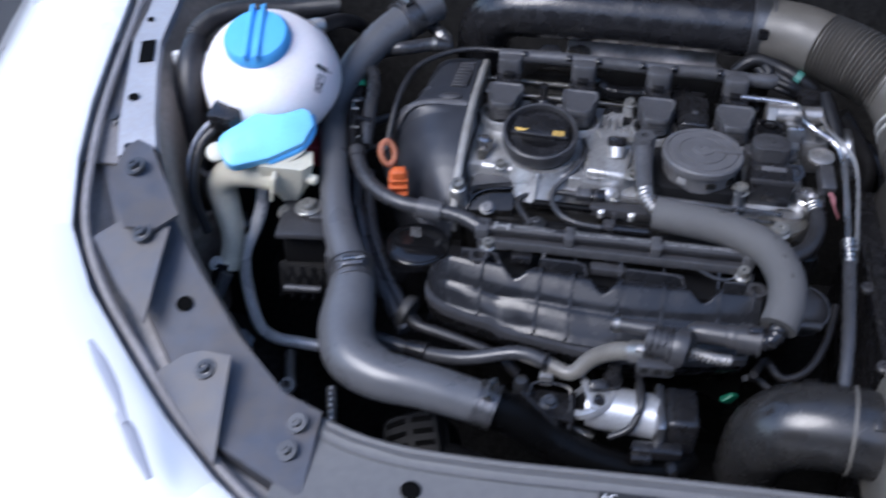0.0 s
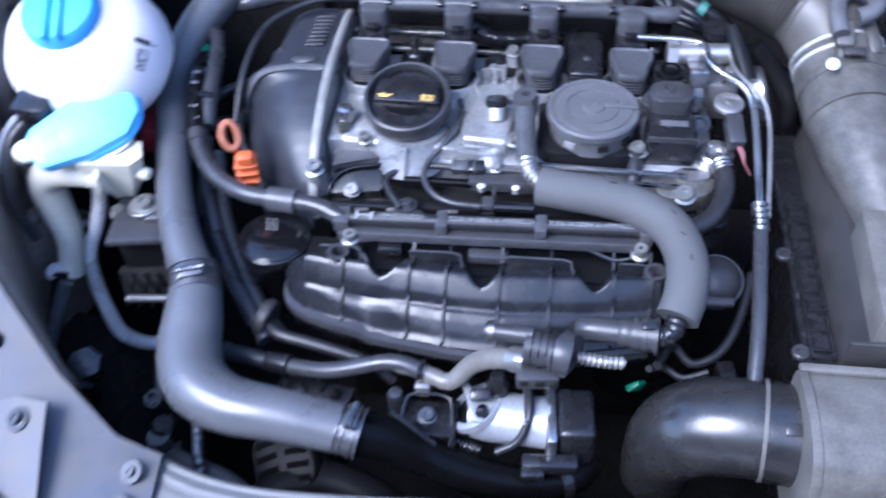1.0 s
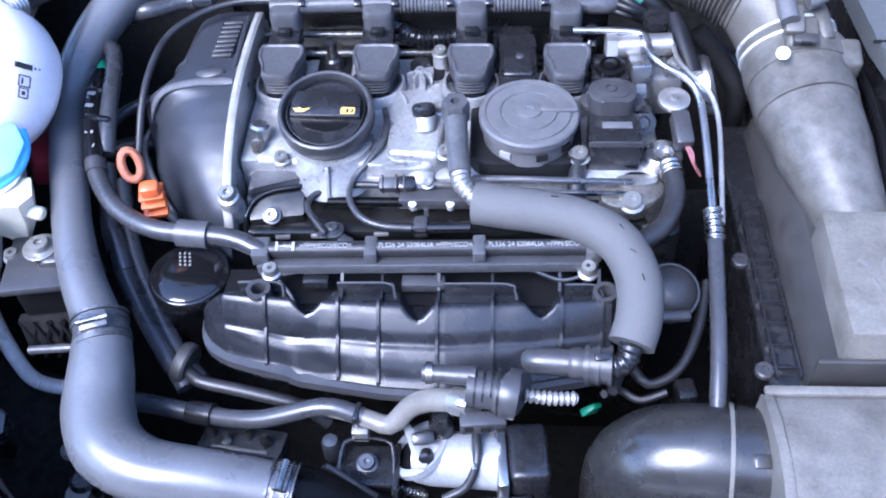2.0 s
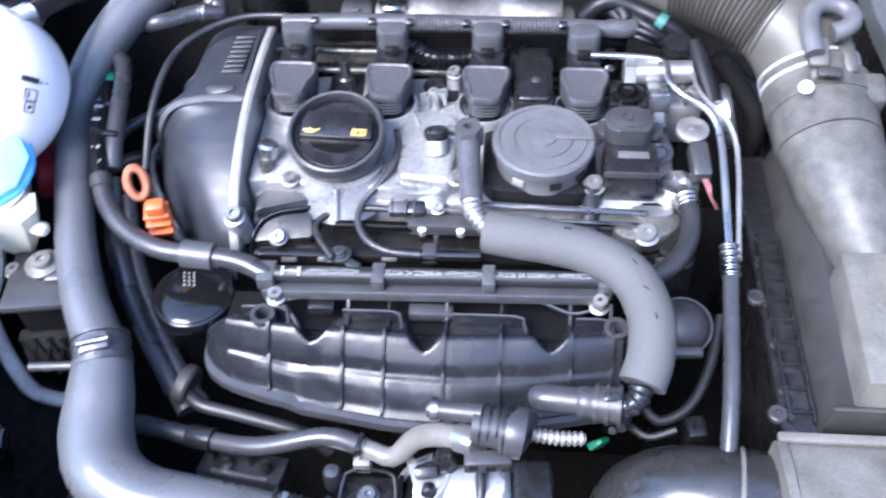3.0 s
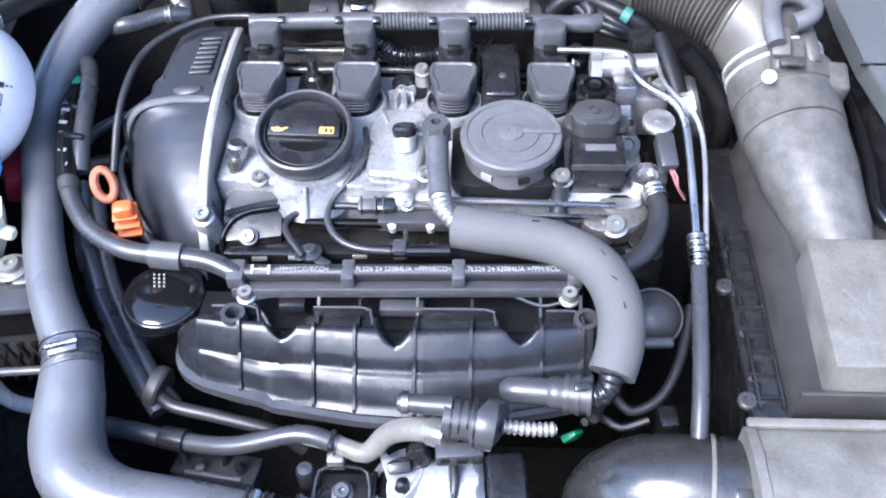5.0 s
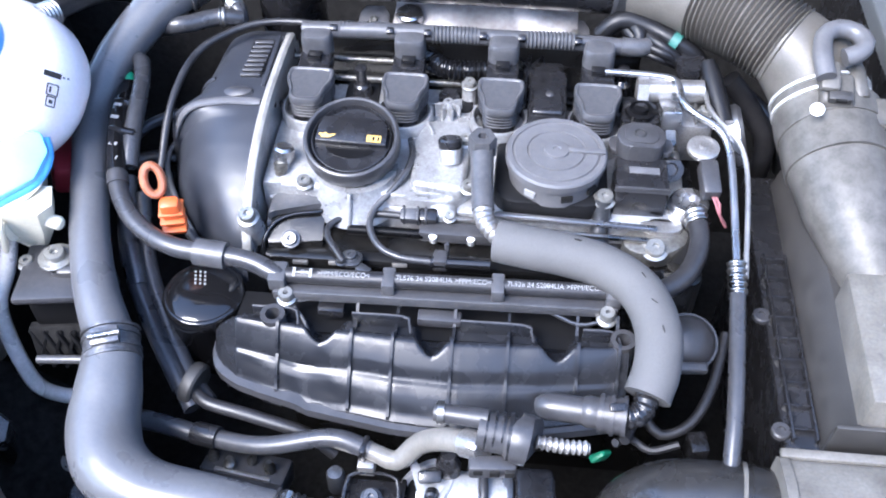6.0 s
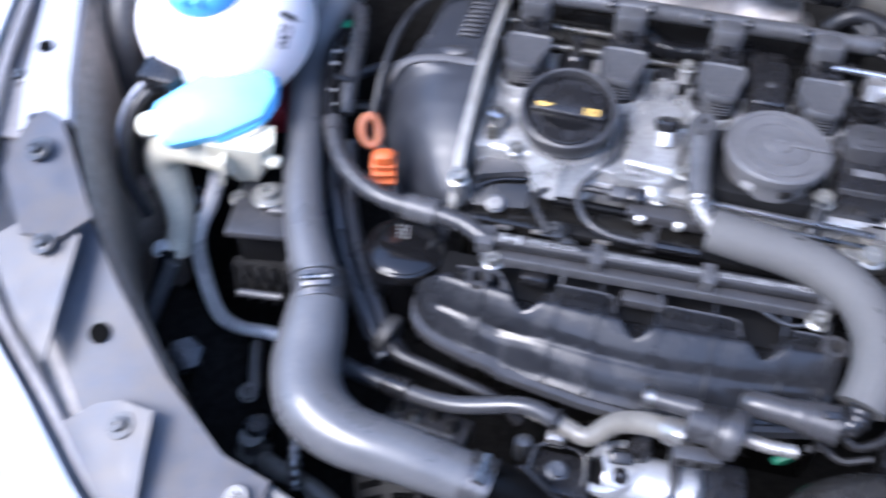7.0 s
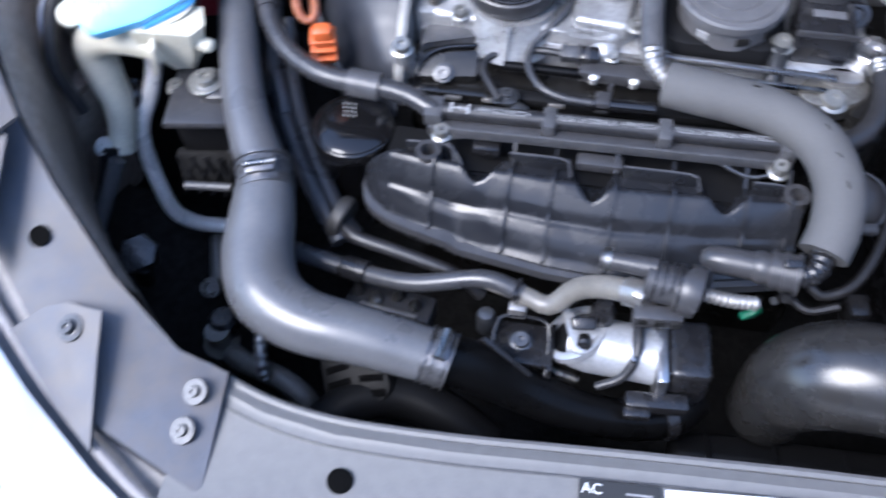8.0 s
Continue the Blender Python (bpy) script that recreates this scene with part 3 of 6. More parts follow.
part("sump_lip", tube(B(), [(0.335, -0.16, 0.835), (0.35, -0.13, 0.84), (0.352, -0.09, 0.842)], 0.008, 10), "shade_grime", head)
for x, y, z in ((0.011, -0.119, 0.866), (0.155, -0.118, 0.872), (0.148, -0.062, 0.874), (0.335, -0.1, 0.852)):
    bolt((x, y, z), (0, -0.15, 1), 0.0058, 0.008, 0.0, head)
knob = part("knob", lathe(B(), [(0.008, 0), (0.008, 0.010), (0.0095, 0.011), (0.0095, 0.022), (0.007, 0.024)], pose(-0.014, -0.095, 0.860, -10, 8, 0), 8), "bright", head)
part("end_plate", add_box(B(), (0.02, 0.10, 0.04), pose(-0.018, -0.07, 0.846), 0.005), "alu", head)
part("gusset", prism(B(), [(-0.018, -0.146), (-0.012, -0.140), (0.004, -0.1345), (0.028, -0.131), (0.026, -0.118), (-0.014, -0.119), (-0.018, -0.124)], 0.846, 0.854, bevel=0.002), "greyplastic", head, "dark grey plastic corner guard")
part("guard_edge", tube(B(), [(0.030, -0.128, 0.846), (0.026, -0.135, 0.849), (0.004, -0.139, 0.848), (-0.012, -0.146, 0.844), (-0.020, -0.158, 0.836), (-0.021, -0.168, 0.822)], 0.0022, 10), "gloss", head)
part("guard_skirt", ribbon(B(), [[(-0.020, -0.125, 0.848), (-0.020, -0.145, 0.842), (-0.017, -0.160, 0.832), (-0.016, -0.170, 0.80)], [(0.006, -0.125, 0.849), (0.006, -0.141, 0.844), (0.006, -0.158, 0.833), (0.006, -0.168, 0.80)], [(0.030, -0.122, 0.849), (0.030, -0.139, 0.844), (0.030, -0.155, 0.834), (0.030, -0.166, 0.80)]], 0.003), "shade_grime", head)
oilsens = part("level_sensor", lathe(B(), [(0.0098, 0), (0.0098, 0.013), (0.0092, 0.014)], frame_to((0.1365, -0.088, 0.872), (0.1355, -0.079, 0.884)), 20), "alu", head, "cast sleeve with black plug")
part("plug", lathe(B(), [(0.0100, 0), (0.0106, 0.002), (0.0106, 0.007), (0.009, 0.009), (0.0003, 0.009)], frame_to((0.1355, -0.0795, 0.8835), (0.1345, -0.074, 0.895)), 20), "plastic", oilsens)
part("pressure_sensor", lathe(B(), [(0.014, 0), (0.014, 0.006), (0.010, 0.010), (0.008, 0.020), (0.0055, 0.022), (0.005, 0.034), (0.0055, 0.040), (0.003, 0.041)], pose(0.044, 0.006, 0.858), 20), "plastic", head)
part("lower_dome", lathe(B(), [(0.0125, 0), (0.0125, 0.006), (0.009, 0.010), (0.003, 0.012), (0.0003, 0.0122)], pose(0.133, -0.124, 0.848, 20, 0, 0), 24), "alu", head)

# Flat near-black plates stand in for the shade between neighbouring coils.
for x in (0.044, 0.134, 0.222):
    part("recess_shade", prism(B(), rounded(x - 0.016, x + 0.016, -0.012, 0.022, 0.006), 0.862, 0.8685, bevel=0.001), "matblack", head, "near-black plate standing in for shade between the coils")
part("round_cap", lathe(B(), [(0.010, 0), (0.010, 0.005), (0.008, 0.007), (0.003, 0.007), (0.0003, 0.006)], pose(0.127, 0.004, 0.868), 20), "plastic", head)
for x in (0.0, 0.088, 0.176, 0.264):
    part("seat_wall", add_box(B(), (0.0025, 0.018, 0.022), pose(x + 0.0265, -0.046, 0.866, 0, 0, 24), 0.001), "alu", head)
part("bolt_column", lathe(B(), [(0.0085, 0), (0.0072, 0.004), (0.0068, 0.020)], pose(0.146, 0.008, 0.862), 16), "alu", head)

injplug = thing("injector_plug", (0.12, -0.138, 0.845), "grey and black plug of the injector wiring", "plug")
part("grey_half", add_box(B(), (0.015, 0.011, 0.011), pose(0.105, -0.1365, 0.853, 20, 0, 2), 0.0015), "greyplastic", injplug)
part("black_half", add_box(B(), (0.016, 0.012, 0.011), pose(0.1215, -0.1355, 0.853, 20, 0, 2), 0.002), "plastic", injplug)
for x in (0.1005, 0.1125, 0.1195):
    part("ridge", add_box(B(), (0.002, 0.0132, 0.0125), pose(x, -0.1362, 0.8535, 20, 0, 2), 0.0006), "midplastic", injplug)
bolt((0.140, -0.134, 0.852), (0, -0.3, 1), 0.0045, 0.005, 0.0, injplug)
sensewire = thing("sensor_cable", (0.1, -0.15, 0.83), "shiny black sensor cable looping over the head", "cable")
part("loop", tube(B(), [(0.098, -0.060, 0.872), (0.102, -0.082, 0.874), (0.098, -0.105, 0.872), (0.086, -0.122, 0.864), (0.075, -0.133, 0.857), (0.0725, -0.152, 0.853), (0.083, -0.171, 0.850), (0.102, -0.180, 0.848), (0.132, -0.182, 0.847)], 0.0030, 10), "hose", sensewire)
part("sheath", tube(B(), [(0.128, -0.182, 0.847), (0.15, -0.1815, 0.847), (0.178, -0.181, 0.847)], 0.0055, 12), "gloss", sensewire)
part("holder", add_box(B(), (0.012, 0.014, 0.013), pose(0.136, -0.180, 0.847), 0.002), "midplastic", sensewire)
part("holder_tab", add_box(B(), (0.004, 0.004, 0.018), pose(0.141, -0.172, 0.852), 0.001), "midplastic", sensewire)
solo("knock_wire", tube(B(), [(0.099, -0.1365, 0.852), (0.085, -0.1355, 0.852), (0.069, -0.135, 0.850), (0.048, -0.139, 0.848), (0.037, -0.148, 0.847), (0.036, -0.159, 0.846), (0.045, -0.173, 0.844), (0.054, -0.184, 0.842)], 0.0030, 10), "rubber", "thin black wire looping in front of the head", "wire")
lug = thing("earth_lug", (0.06, -0.183, 0.835), "small grey metal lug with two bolts", "lug")
part("tab", prism(B(), rounded(0.049, 0.069, -0.186, -0.168, 0.008), 0.836, 0.8395, bevel=0.001), "clamp", lug)
part("foot", add_box(B(), (0.013, 0.008, 0.003), pose(0.071, -0.186, 0.836, 10, 0, -30), 0.001), "clamp", lug)
bolt((0.059, -0.176, 0.8395), UP, 0.0050, 0.004, 0.0, lug, "clamp")
bolt((0.0515, -0.183, 0.8395), UP, 0.0036, 0.004, 0.0, lug, "clamp")
ladder = thing("loom_bracket", (0.217, 0.02, 0.86), "black plastic ladder bracket between the ignition coils", "bracket")
part("plate", add_box(B(), (0.030, 0.085, 0.006), pose(0.219, 0.008, 0.885, -6, 0, 0), 0.004, 3), "plastic", ladder)
part("dimple", lathe(B(), [(0.004, 0), (0.004, 0.003), (0.0028, 0.004), (0.0004, 0.0042)], pose(0.221, -0.006, 0.8875), 14), "midplastic", ladder)
for k in range(3):
    part("brace", add_box(B(), (0.003, 0.030, 0.008), pose(0.197 + 0.004 * k, 0.045, 0.880, 0, 0, 35 - 35 * k), 0.0005), "plastic", ladder)
part("side_bar", add_box(B(), (0.004, 0.07, 0.010), pose(0.198, 0.02, 0.878), 0.001), "plastic", ladder)
solo("corrugated_tube", tube(B(), [(0.084, 0.055, 0.888), (0.10, 0.045, 0.886), (0.122, 0.030, 0.884), (0.15, 0.029, 0.884), (0.165, 0.032, 0.884)], 0.0095, 14, wave=0.0012, pitch=0.0045), "gloss", "shiny black corrugated tube between the coils", "hose")
shield = thing("heat_shield", (0.15, 0.12, 0.84), "crumpled bare metal heat shield behind the head", "heat shield")
rows = []
for i in range(61):
    x = 0.062 + 0.185 * i / 60
    rows.append([(x, 0.079 + 0.0075 * j, 0.869 + 0.0034 * j + 0.010 * noise.noise(Vector((x * 38, j * 0.35, 0.3))) + 0.004 * abs(noise.noise(Vector((x * 110, j * 0.9, 4.3))))) for j in range(11)])
part("sheet", ribbon(B(), rows, 0.002), "shield", shield)
for x, y in ((0.041, 0.112), (0.244, 0.108)):
    disc = part("tab", prism(B(), [(x - 0.017, y - 0.022), (x + 0.017, y - 0.022), (x + 0.015, y + 0.004), (x + 0.009, y + 0.012), (x - 0.009, y + 0.012), (x - 0.015, y + 0.004)], 0.876, 0.880, bevel=0.0012, lean=lambda a, b: 0.45 * (b - 0.11)), "drum", shield, "grey rounded mounting tab")
    bolt((x, y - 0.004, 0.8785), (0, -0.4, 1), 0.0038, 0.004, 0.0, disc)
part("spigot", lathe(B(), [(0.014, 0), (0.014, 0.022), (0.012, 0.024), (0.009, 0.024)], pose(0.078, 0.108, 0.868), 20), "bright", shield)
part("spigot_plug", lathe(B(), [(0.0145, 0), (0.0150, 0.012), (0.0120, 0.018), (0.0003, 0.019)], pose(0.080, 0.092, 0.866), 20), "matblack", shield, "black rubber plug")

cover = thing("timing_cover", (-0.065, -0.06, 0.7), "black plastic timing chain cover with ribbed rear corner", "timing cover")
YS = [0.072, 0.055, 0.031, 0.029, 0.0, -0.036, -0.056, -0.075, -0.098, -0.115, -0.125, -0.140, -0.155, -0.165, -0.175, -0.182]
LEFT = [-0.098, -0.103, -0.104, -0.104, -0.105, -0.110, -0.128, -0.129, -0.121, -0.111, -0.104, -0.091, -0.074, -0.061, -0.048, -0.040]
TOPZ = [0.885, 0.893, 0.897, 0.897, 0.899, 0.900, 0.899, 0.8965, 0.891, 0.8845, 0.880, 0.871, 0.858, 0.848, 0.828, 0.806]


def cover_at(y, table):
    return float(np.interp(-y, [-v for v in YS], table))


def cover_row(y, lift=0.0):
    """Section of the cover at depth y: boxy at the rear, a dome at the front."""
    xl, zt = cover_at(y, LEFT), cover_at(y, TOPZ) + lift
    p = float(np.interp(y, [-0.075, -0.066, -0.058], [2.7, 3.0, 6.0]))
    row = []
    for i in range(21):
        a = math.pi / 2 * i / 20
        row.append((-0.034 + (xl + 0.034) * math.sin(a) ** (2 / p), y, 0.76 + (zt - 0.76) * max(0.0, math.cos(a)) ** (2 / p)))
    return row


def cover_point(x, y, lift=0.0):
    """The point of the cover's skin above x, y."""
    p = float(np.interp(y, [-0.075, -0.066, -0.058], [2.7, 3.0, 6.0]))
    u = min(0.999, (x + 0.034) / (cover_at(y, LEFT) + 0.034))
    return Vector((x, y, 0.76 + (cover_at(y, TOPZ) - 0.76) * (1 - max(0.0, u) ** p) ** (1 / p) + lift))


rows = [[(x, y, 0.76) for x, y, z in cover_row(0.074)]] + [cover_row(0.072 - 0.0045 * i) for i in range(28)] + [cover_row(-0.0535 - 0.0035 * i) for i in range(38)]
part("shell", ribbon(B(), rows, 0.002), "satin", cover)
part("gasket_rim", tube(B(), [(cover_at(y, LEFT) - 0.0015, y, z) for y, z in ((-0.050, 0.848), (-0.070, 0.842), (-0.095, 0.836), (-0.125, 0.826), (-0.145, 0.812))], [0.0018, 0.0028, 0.0030, 0.0028, 0.0018], 10), "greyplastic", cover, "grey gasket rim")
part("front_rim", tube(B(), [(-0.1300, -0.082, 0.830), (-0.1225, -0.104, 0.826), (-0.1050, -0.130, 0.818), (-0.0840, -0.151, 0.811), (-0.0600, -0.169, 0.806), (-0.0400, -0.182, 0.804)], 0.0050, 12), "midplastic", cover, "moulded flange round the dome")
part("flange", ribbon(B(), [[(x, y, cover_at(y, TOPZ) + dz) for y in [0.060 - 0.0055 * i for i in range(44)]] for x, dz in ((-0.0370, 0.001), (-0.0358, 0.0030), (-0.0320, 0.0030), (-0.0295, 0.001))], 0.014), "cast", cover, "pale cast flange edge")

part("back_plate", ribbon(B(), [[(x, y, z) for y, z in [(0.070 - 0.0055 * i, cover_at(0.070 - 0.0055 * i, TOPZ) - 0.008 if top else 0.825) for i in range(44)]] for x, top in ((-0.0305, True), (-0.0285, False))], 0.002), "alu", cover, "aluminium rear face")
part("rib_recess", add_box(B(), (0.024, 0.066, 0.002), pose(-0.0520, 0.006, 0.8985, 0.5, 0, 0), 0.0008), "matblack", cover, "dark slotted recess")
for i in range(8):
    part("rib", add_box(B(), (0.0185, 0.0034, 0.0050), pose(-0.0520 - 0.0004 * i, 0.031 - i * 0.0070, 0.9010, 18, 0, 4), 0.0006), "midplastic", cover)
part("rib_panel", add_box(B(), (0.004, 0.075, 0.004), pose(-0.0405, 0.006, 0.9000, 0.5, 0, 0), 0.001), "satin", cover)
part("boss", lathe(B(), [(0.010, 0), (0.009, 0.003), (0.004, 0.005), (0.0004, 0.0052)], pose(-0.0615, -0.0405, 0.898, 6, -8, 0) @ Matrix.Diagonal((1.5, 0.7, 1, 1)), 20), "midplastic", cover)
ridge = [cover_point(-0.120 + 0.082 * k / 14, -0.0640 + 0.0110 * min(1.0, k / 9), 0.0006) for k in range(15)]
part("ridge", tube(B(), ridge, [0.0028] + [0.0046] * 13 + [0.0034], 10, flat=0.6), "drum", cover)
step = [cover_row(-0.020)[i] for i in range(5, 17)]
part("shoulder", tube(B(), step, 0.0022, 8), "satin", cover)
bolt((-0.03, -0.16, 0.862), (0, -0.3, 1), 0.007, 0.010, 0.0, cover)
part("bolt_post", lathe(B(), [(0.011, -0.03), (0.0095, 0), (0.009, 0.002)], frame_to((-0.03, -0.16, 0.86), (-0.03, -0.163, 0.87)), 18), "alu", cover)

# ---- oil filler ----
filler = thing("oil_filler", (0.056, -0.103, 0.86), "black oil filler cap with yellow symbols on an aluminium neck", "oil cap")
CAP = pose(0.0500, -0.0905, 0.9005, 14, 0, -2) @ Matrix.Diagonal((0.93, 0.93, 1, 1))
LEANING = Matrix(((1, 0, 0, 0), (0, 1, 0.45, 0), (0, 0, 1, 0), (0, 0, 0, 1)))
part("neck", lathe(B(), [(0.0400, 0), (0.0390, 0.006), (0.0378, 0.014), (0.0372, 0.022), (0.0372, 0.029)], pose(0.0532, -0.1075, 0.842) @ LEANING, 48), "alu", filler, "aluminium filler neck")
part("neck_rib", add_box(B(), (0.003, 0.004, 0.032), pose(0.0535, -0.1400, 0.858, -22, 0, 0), 0.001), "alu", filler)
part("neck_ring", lathe(B(), [(0.0385, -0.0225), (0.0412, -0.0215), (0.0412, -0.0185), (0.0385, -0.0175)], CAP, 48), "dull", filler)
cap = part("cap", lathe(B(), [(0.0405, -0.0190), (0.0405, -0.0105), (0.0392, -0.0090), (0.0380, -0.0075), (0.0374, -0.0042), (0.0366, -0.0040), (0.0358, -0.0062), (0.0350, -0.0075), (0.02, -0.0078), (0.0005, -0.0078)], CAP, 64), "plastic", filler)
part("rim", lathe(B(), [(0.0398, -0.0090), (0.0402, -0.0022), (0.0412, -0.0004), (0.0428, 0.0), (0.0446, -0.0008), (0.0456, -0.0034), (0.0456, -0.0150), (0.0448, -0.0180), (0.0425, -0.0190), (0.0405, -0.0185)], CAP, 64), "midplastic", cap)
part("grip", prism(B(), [(-0.0335, -0.0065), (0.0335, -0.0065), (0.0330, 0.0115), (0.0290, 0.0215), (-0.0290, 0.0215), (-0.0330, 0.0115)], -0.0078, -0.0022, CAP, 0.0012), "plastic", cap)
part("grip_lip", add_box(B(), (0.0660, 0.0016, 0.0020), CAP @ pose(0, -0.0060, -0.0022), 0.0006), "midplastic", cap)
# Flat blacker crescent painted for the shadow below the grip bar.
part("scoop_shadow", prism(B(), [(0.024 * math.cos(radians(a)), -0.0075 + 0.013 * math.sin(radians(a))) for a in range(180, 361, 15)], -0.0080, -0.0072, CAP), "gloss", cap)
part("oil_symbol", prism(B(), [(-0.0058, -0.0026), (0.0020, -0.0026), (0.0078, 0.0016), (0.0073, 0.0024), (0.0020, 0.0008), (-0.0006, 0.0014), (-0.0014, 0.0026), (-0.0030, 0.0026), (-0.0034, 0.0012), (-0.0078, 0.0018), (-0.0080, -0.0002), (-0.0058, -0.0006)], 0, 0.0005, CAP @ pose(-0.0225, -0.0005, -0.0020)), "yellow", cap, "yellow oil can symbol")
for dx, dy, w, h in ((-0.0060, 0, 0.0014, 0.0072), (0.0060, 0, 0.0014, 0.0072), (0, 0.0030, 0.0130, 0.0013), (0, -0.0030, 0.0130, 0.0013), (-0.0030, 0.0, 0.0030, 0.0030), (0.0022, 0.0004, 0.0024, 0.0050)):
    part("book_symbol", add_box(B(), (w, h, 0.0005), CAP @ pose(0.0215 + dx, -0.0005 + dy, -0.0018)), "yellow", cap, "yellow handbook symbol")

# ---- breather ----
breather = thing("oil_separator", (0.228, -0.087, 0.85), "round matt grey plastic oil separator with concentric rings", "oil separator")
part("base", prism(B(), rounded(0.176, 0.275, -0.126, -0.03, 0.02), 0.846, 0.868, bevel=0.004), "matblack", breather)
part("drum", lathe(B(), [(0.040, 0), (0.0405, 0.018), (0.0435, 0.020), (0.0440, 0.027), (0.0425, 0.029), (0.0385, 0.029), (0.038, 0.0277), (0.0365, 0.0277), (0.036, 0.0293), (0.0255, 0.0295), (0.025, 0.0283), (0.024, 0.0283), (0.0235, 0.0297), (0.011, 0.0300), (0.0105, 0.0318), (0.009, 0.0322), (0.0035, 0.0322), (0.003, 0.031), (0.0003, 0.031)], pose(0.228, -0.087, 0.865), 56), "drum", breather)
part("web", add_box(B(), (0.036, 0.006, 0.003), pose(0.252, -0.086, 0.8955), 0.001), "drum", breather)
part("bracket", add_box(B(), (0.035, 0.08, 0.006), pose(0.219, -0.01, 0.885), 0.002), "plastic", breather)
for a in (-120, -75, -40):
    part("clip_window", add_box(B(), (0.010, 0.002, 0.006), pose(0.228 + 0.0415 * math.cos(radians(a)), -0.087 + 0.0415 * math.sin(radians(a)), 0.876, 0, 0, a + 90)), "white" if a == -120 else "dark", breather)

# ---- ignition coils ----
coil = thing("ignition_coil", (0, -0.025, 0.85), "black plastic ignition coil with ribbed sides", "ignition coil", "row of ignition coils")
half = curve_points([(0.0, 0.0, 0), (0.012, 0.0, 0), (0.0185, -0.0008, 0), (0.0205, -0.003, 0), (0.0215, -0.010, 0), (0.0205, -0.019, 0), (0.0172, -0.027, 0), (0.0155, -0.034, 0), (0.0148, -0.041, 0), (0.011, -0.0460, 0), (0.005, -0.0475, 0), (0.0, -0.0476, 0)], 0.0025)
shape = [(p.x, p.y) for p in half] + [(-p.x, p.y) for p in half[-2:0:-1]]
part("lid", puck(B(), shape, [(0.97, 0.8925), (1.0, 0.8935), (1.01, 0.8965), (1.0, 0.8992), (0.96, 0.9010), (0.90, 0.9014), (0.85, 0.9008), (0.82, 0.9000), (0.5, 0.8998)]), "greyplastic", coil)
part("body", puck(B(), [(x * 0.93, y * 0.95 - 0.001) for x, y in shape], [(1.0, 0.868), (1.0, 0.893)]), "plastic", coil)
for k in range(4):
    part("rib", puck(B(), [(x * 0.97, y * 0.985) for x, y in shape], [(0.97, 0.8790 + k * 0.0034), (1.0, 0.8796 + k * 0.0034), (1.0, 0.8806 + k * 0.0034), (0.97, 0.8812 + k * 0.0034)]), "midplastic", coil)
part("boss", lathe(B(), [(0.0280, 0), (0.0268, 0.023), (0.0255, 0.0250), (0.0238, 0.0250), (0.0232, 0.015)], pose(0, -0.026, 0.852), 32), "alu", coil, "aluminium seat")
part("socket", add_box(B(), (0.030, 0.028, 0.016), pose(0, 0.012, 0.893), 0.002), "plastic", coil)
part("latch", add_box(B(), (0.013, 0.012, 0.005), pose(0, 0.014, 0.9035), 0.001), "gloss", coil)
for k in (1, 2, 3):
    copy_thing(coil, pose(0.088 * k, -0.025, 0.85))

loom = thing("coil_loom", (0.14, 0.04, 0.89), "black wiring channel feeding the ignition coils", "wiring loom")
part("channel", tube(B(), [(-0.015, 0.038, 0.915), (0.07, 0.040, 0.916), (0.16, 0.042, 0.914), (0.25, 0.045, 0.911), (0.293, 0.046, 0.908)], 0.0078, 14), "greyplastic", loom)
for a, b in ((0.02, 0.065), (0.108, 0.152), (0.196, 0.24)):
    part("sleeve", tube(B(), [(a, 0.0395, 0.9155), ((a + b) / 2, 0.041, 0.915), (b, 0.042, 0.9145)], 0.0080, 14, wave=0.0008, pitch=0.0036), "greyplastic", loom, "corrugated sleeve")
part("elbow", tube(B(), [(0.285, 0.046, 0.909), (0.302, 0.047, 0.908), (0.312, 0.054, 0.907), (0.313, 0.068, 0.905)], 0.0088, 14), "greyplastic", loom)
for x in (0.016, 0.069, 0.104, 0.156, 0.192, 0.244):
    part("clip_tab", add_box(B(), (0.007, 0.006, 0.007), pose(x, 0.034, 0.9205, 30, 0, 0), 0.001), "plastic", loom)
for k in range(4):
    part("plug", puck(B(), rounded(0.088 * k - 0.0145, 0.088 * k + 0.0145, 0.018, 0.040, 0.008, 5), [(0.97, 0.896), (1.0, 0.898), (1.0, 0.914), (0.97, 0.9175), (0.88, 0.9195), (0.6, 0.9205)]), "greyplastic", loom)

# ---- breather pipe and foam hose ----
pipe = thing("vacuum_pipe", (0.165, -0.12, 0.86), "dark plastic elbow pipe feeding the foam hose", "pipe")
part("top_fitting", lathe(B(), [(0.012, 0), (0.0125, 0.018), (0.0115, 0.021), (0.0045, 0.021), (0.004, 0.015), (0.0003, 0.015)], pose(0.164, -0.088, 0.886), 6), "greyplastic", pipe)
part("body", tube(B(), [(0.164, -0.09, 0.893), (0.166, -0.12, 0.885), (0.169, -0.148, 0.878)], [0.0105, 0.0095, 0.0095], 14), "greyplastic", pipe)
part("tail", tube(B(), [(0.168, -0.143, 0.879), (0.172, -0.158, 0.875), (0.186, -0.174, 0.869)], [0.0085, 0.0085, 0.007], 12, wave=0.0006, pitch=0.005), "dull", pipe)
foam = thing("foam_hose", (0.28, -0.22, 0.83), "thick hose in a matt grey foam sleeve", "hose")
fo = [(0.183, -0.172, 0.868), (0.21, -0.179, 0.870), (0.24, -0.184, 0.870), (0.272, -0.194, 0.869), (0.298, -0.216, 0.869), (0.310, -0.25, 0.867), (0.309, -0.281, 0.860), (0.302, -0.302, 0.851)]
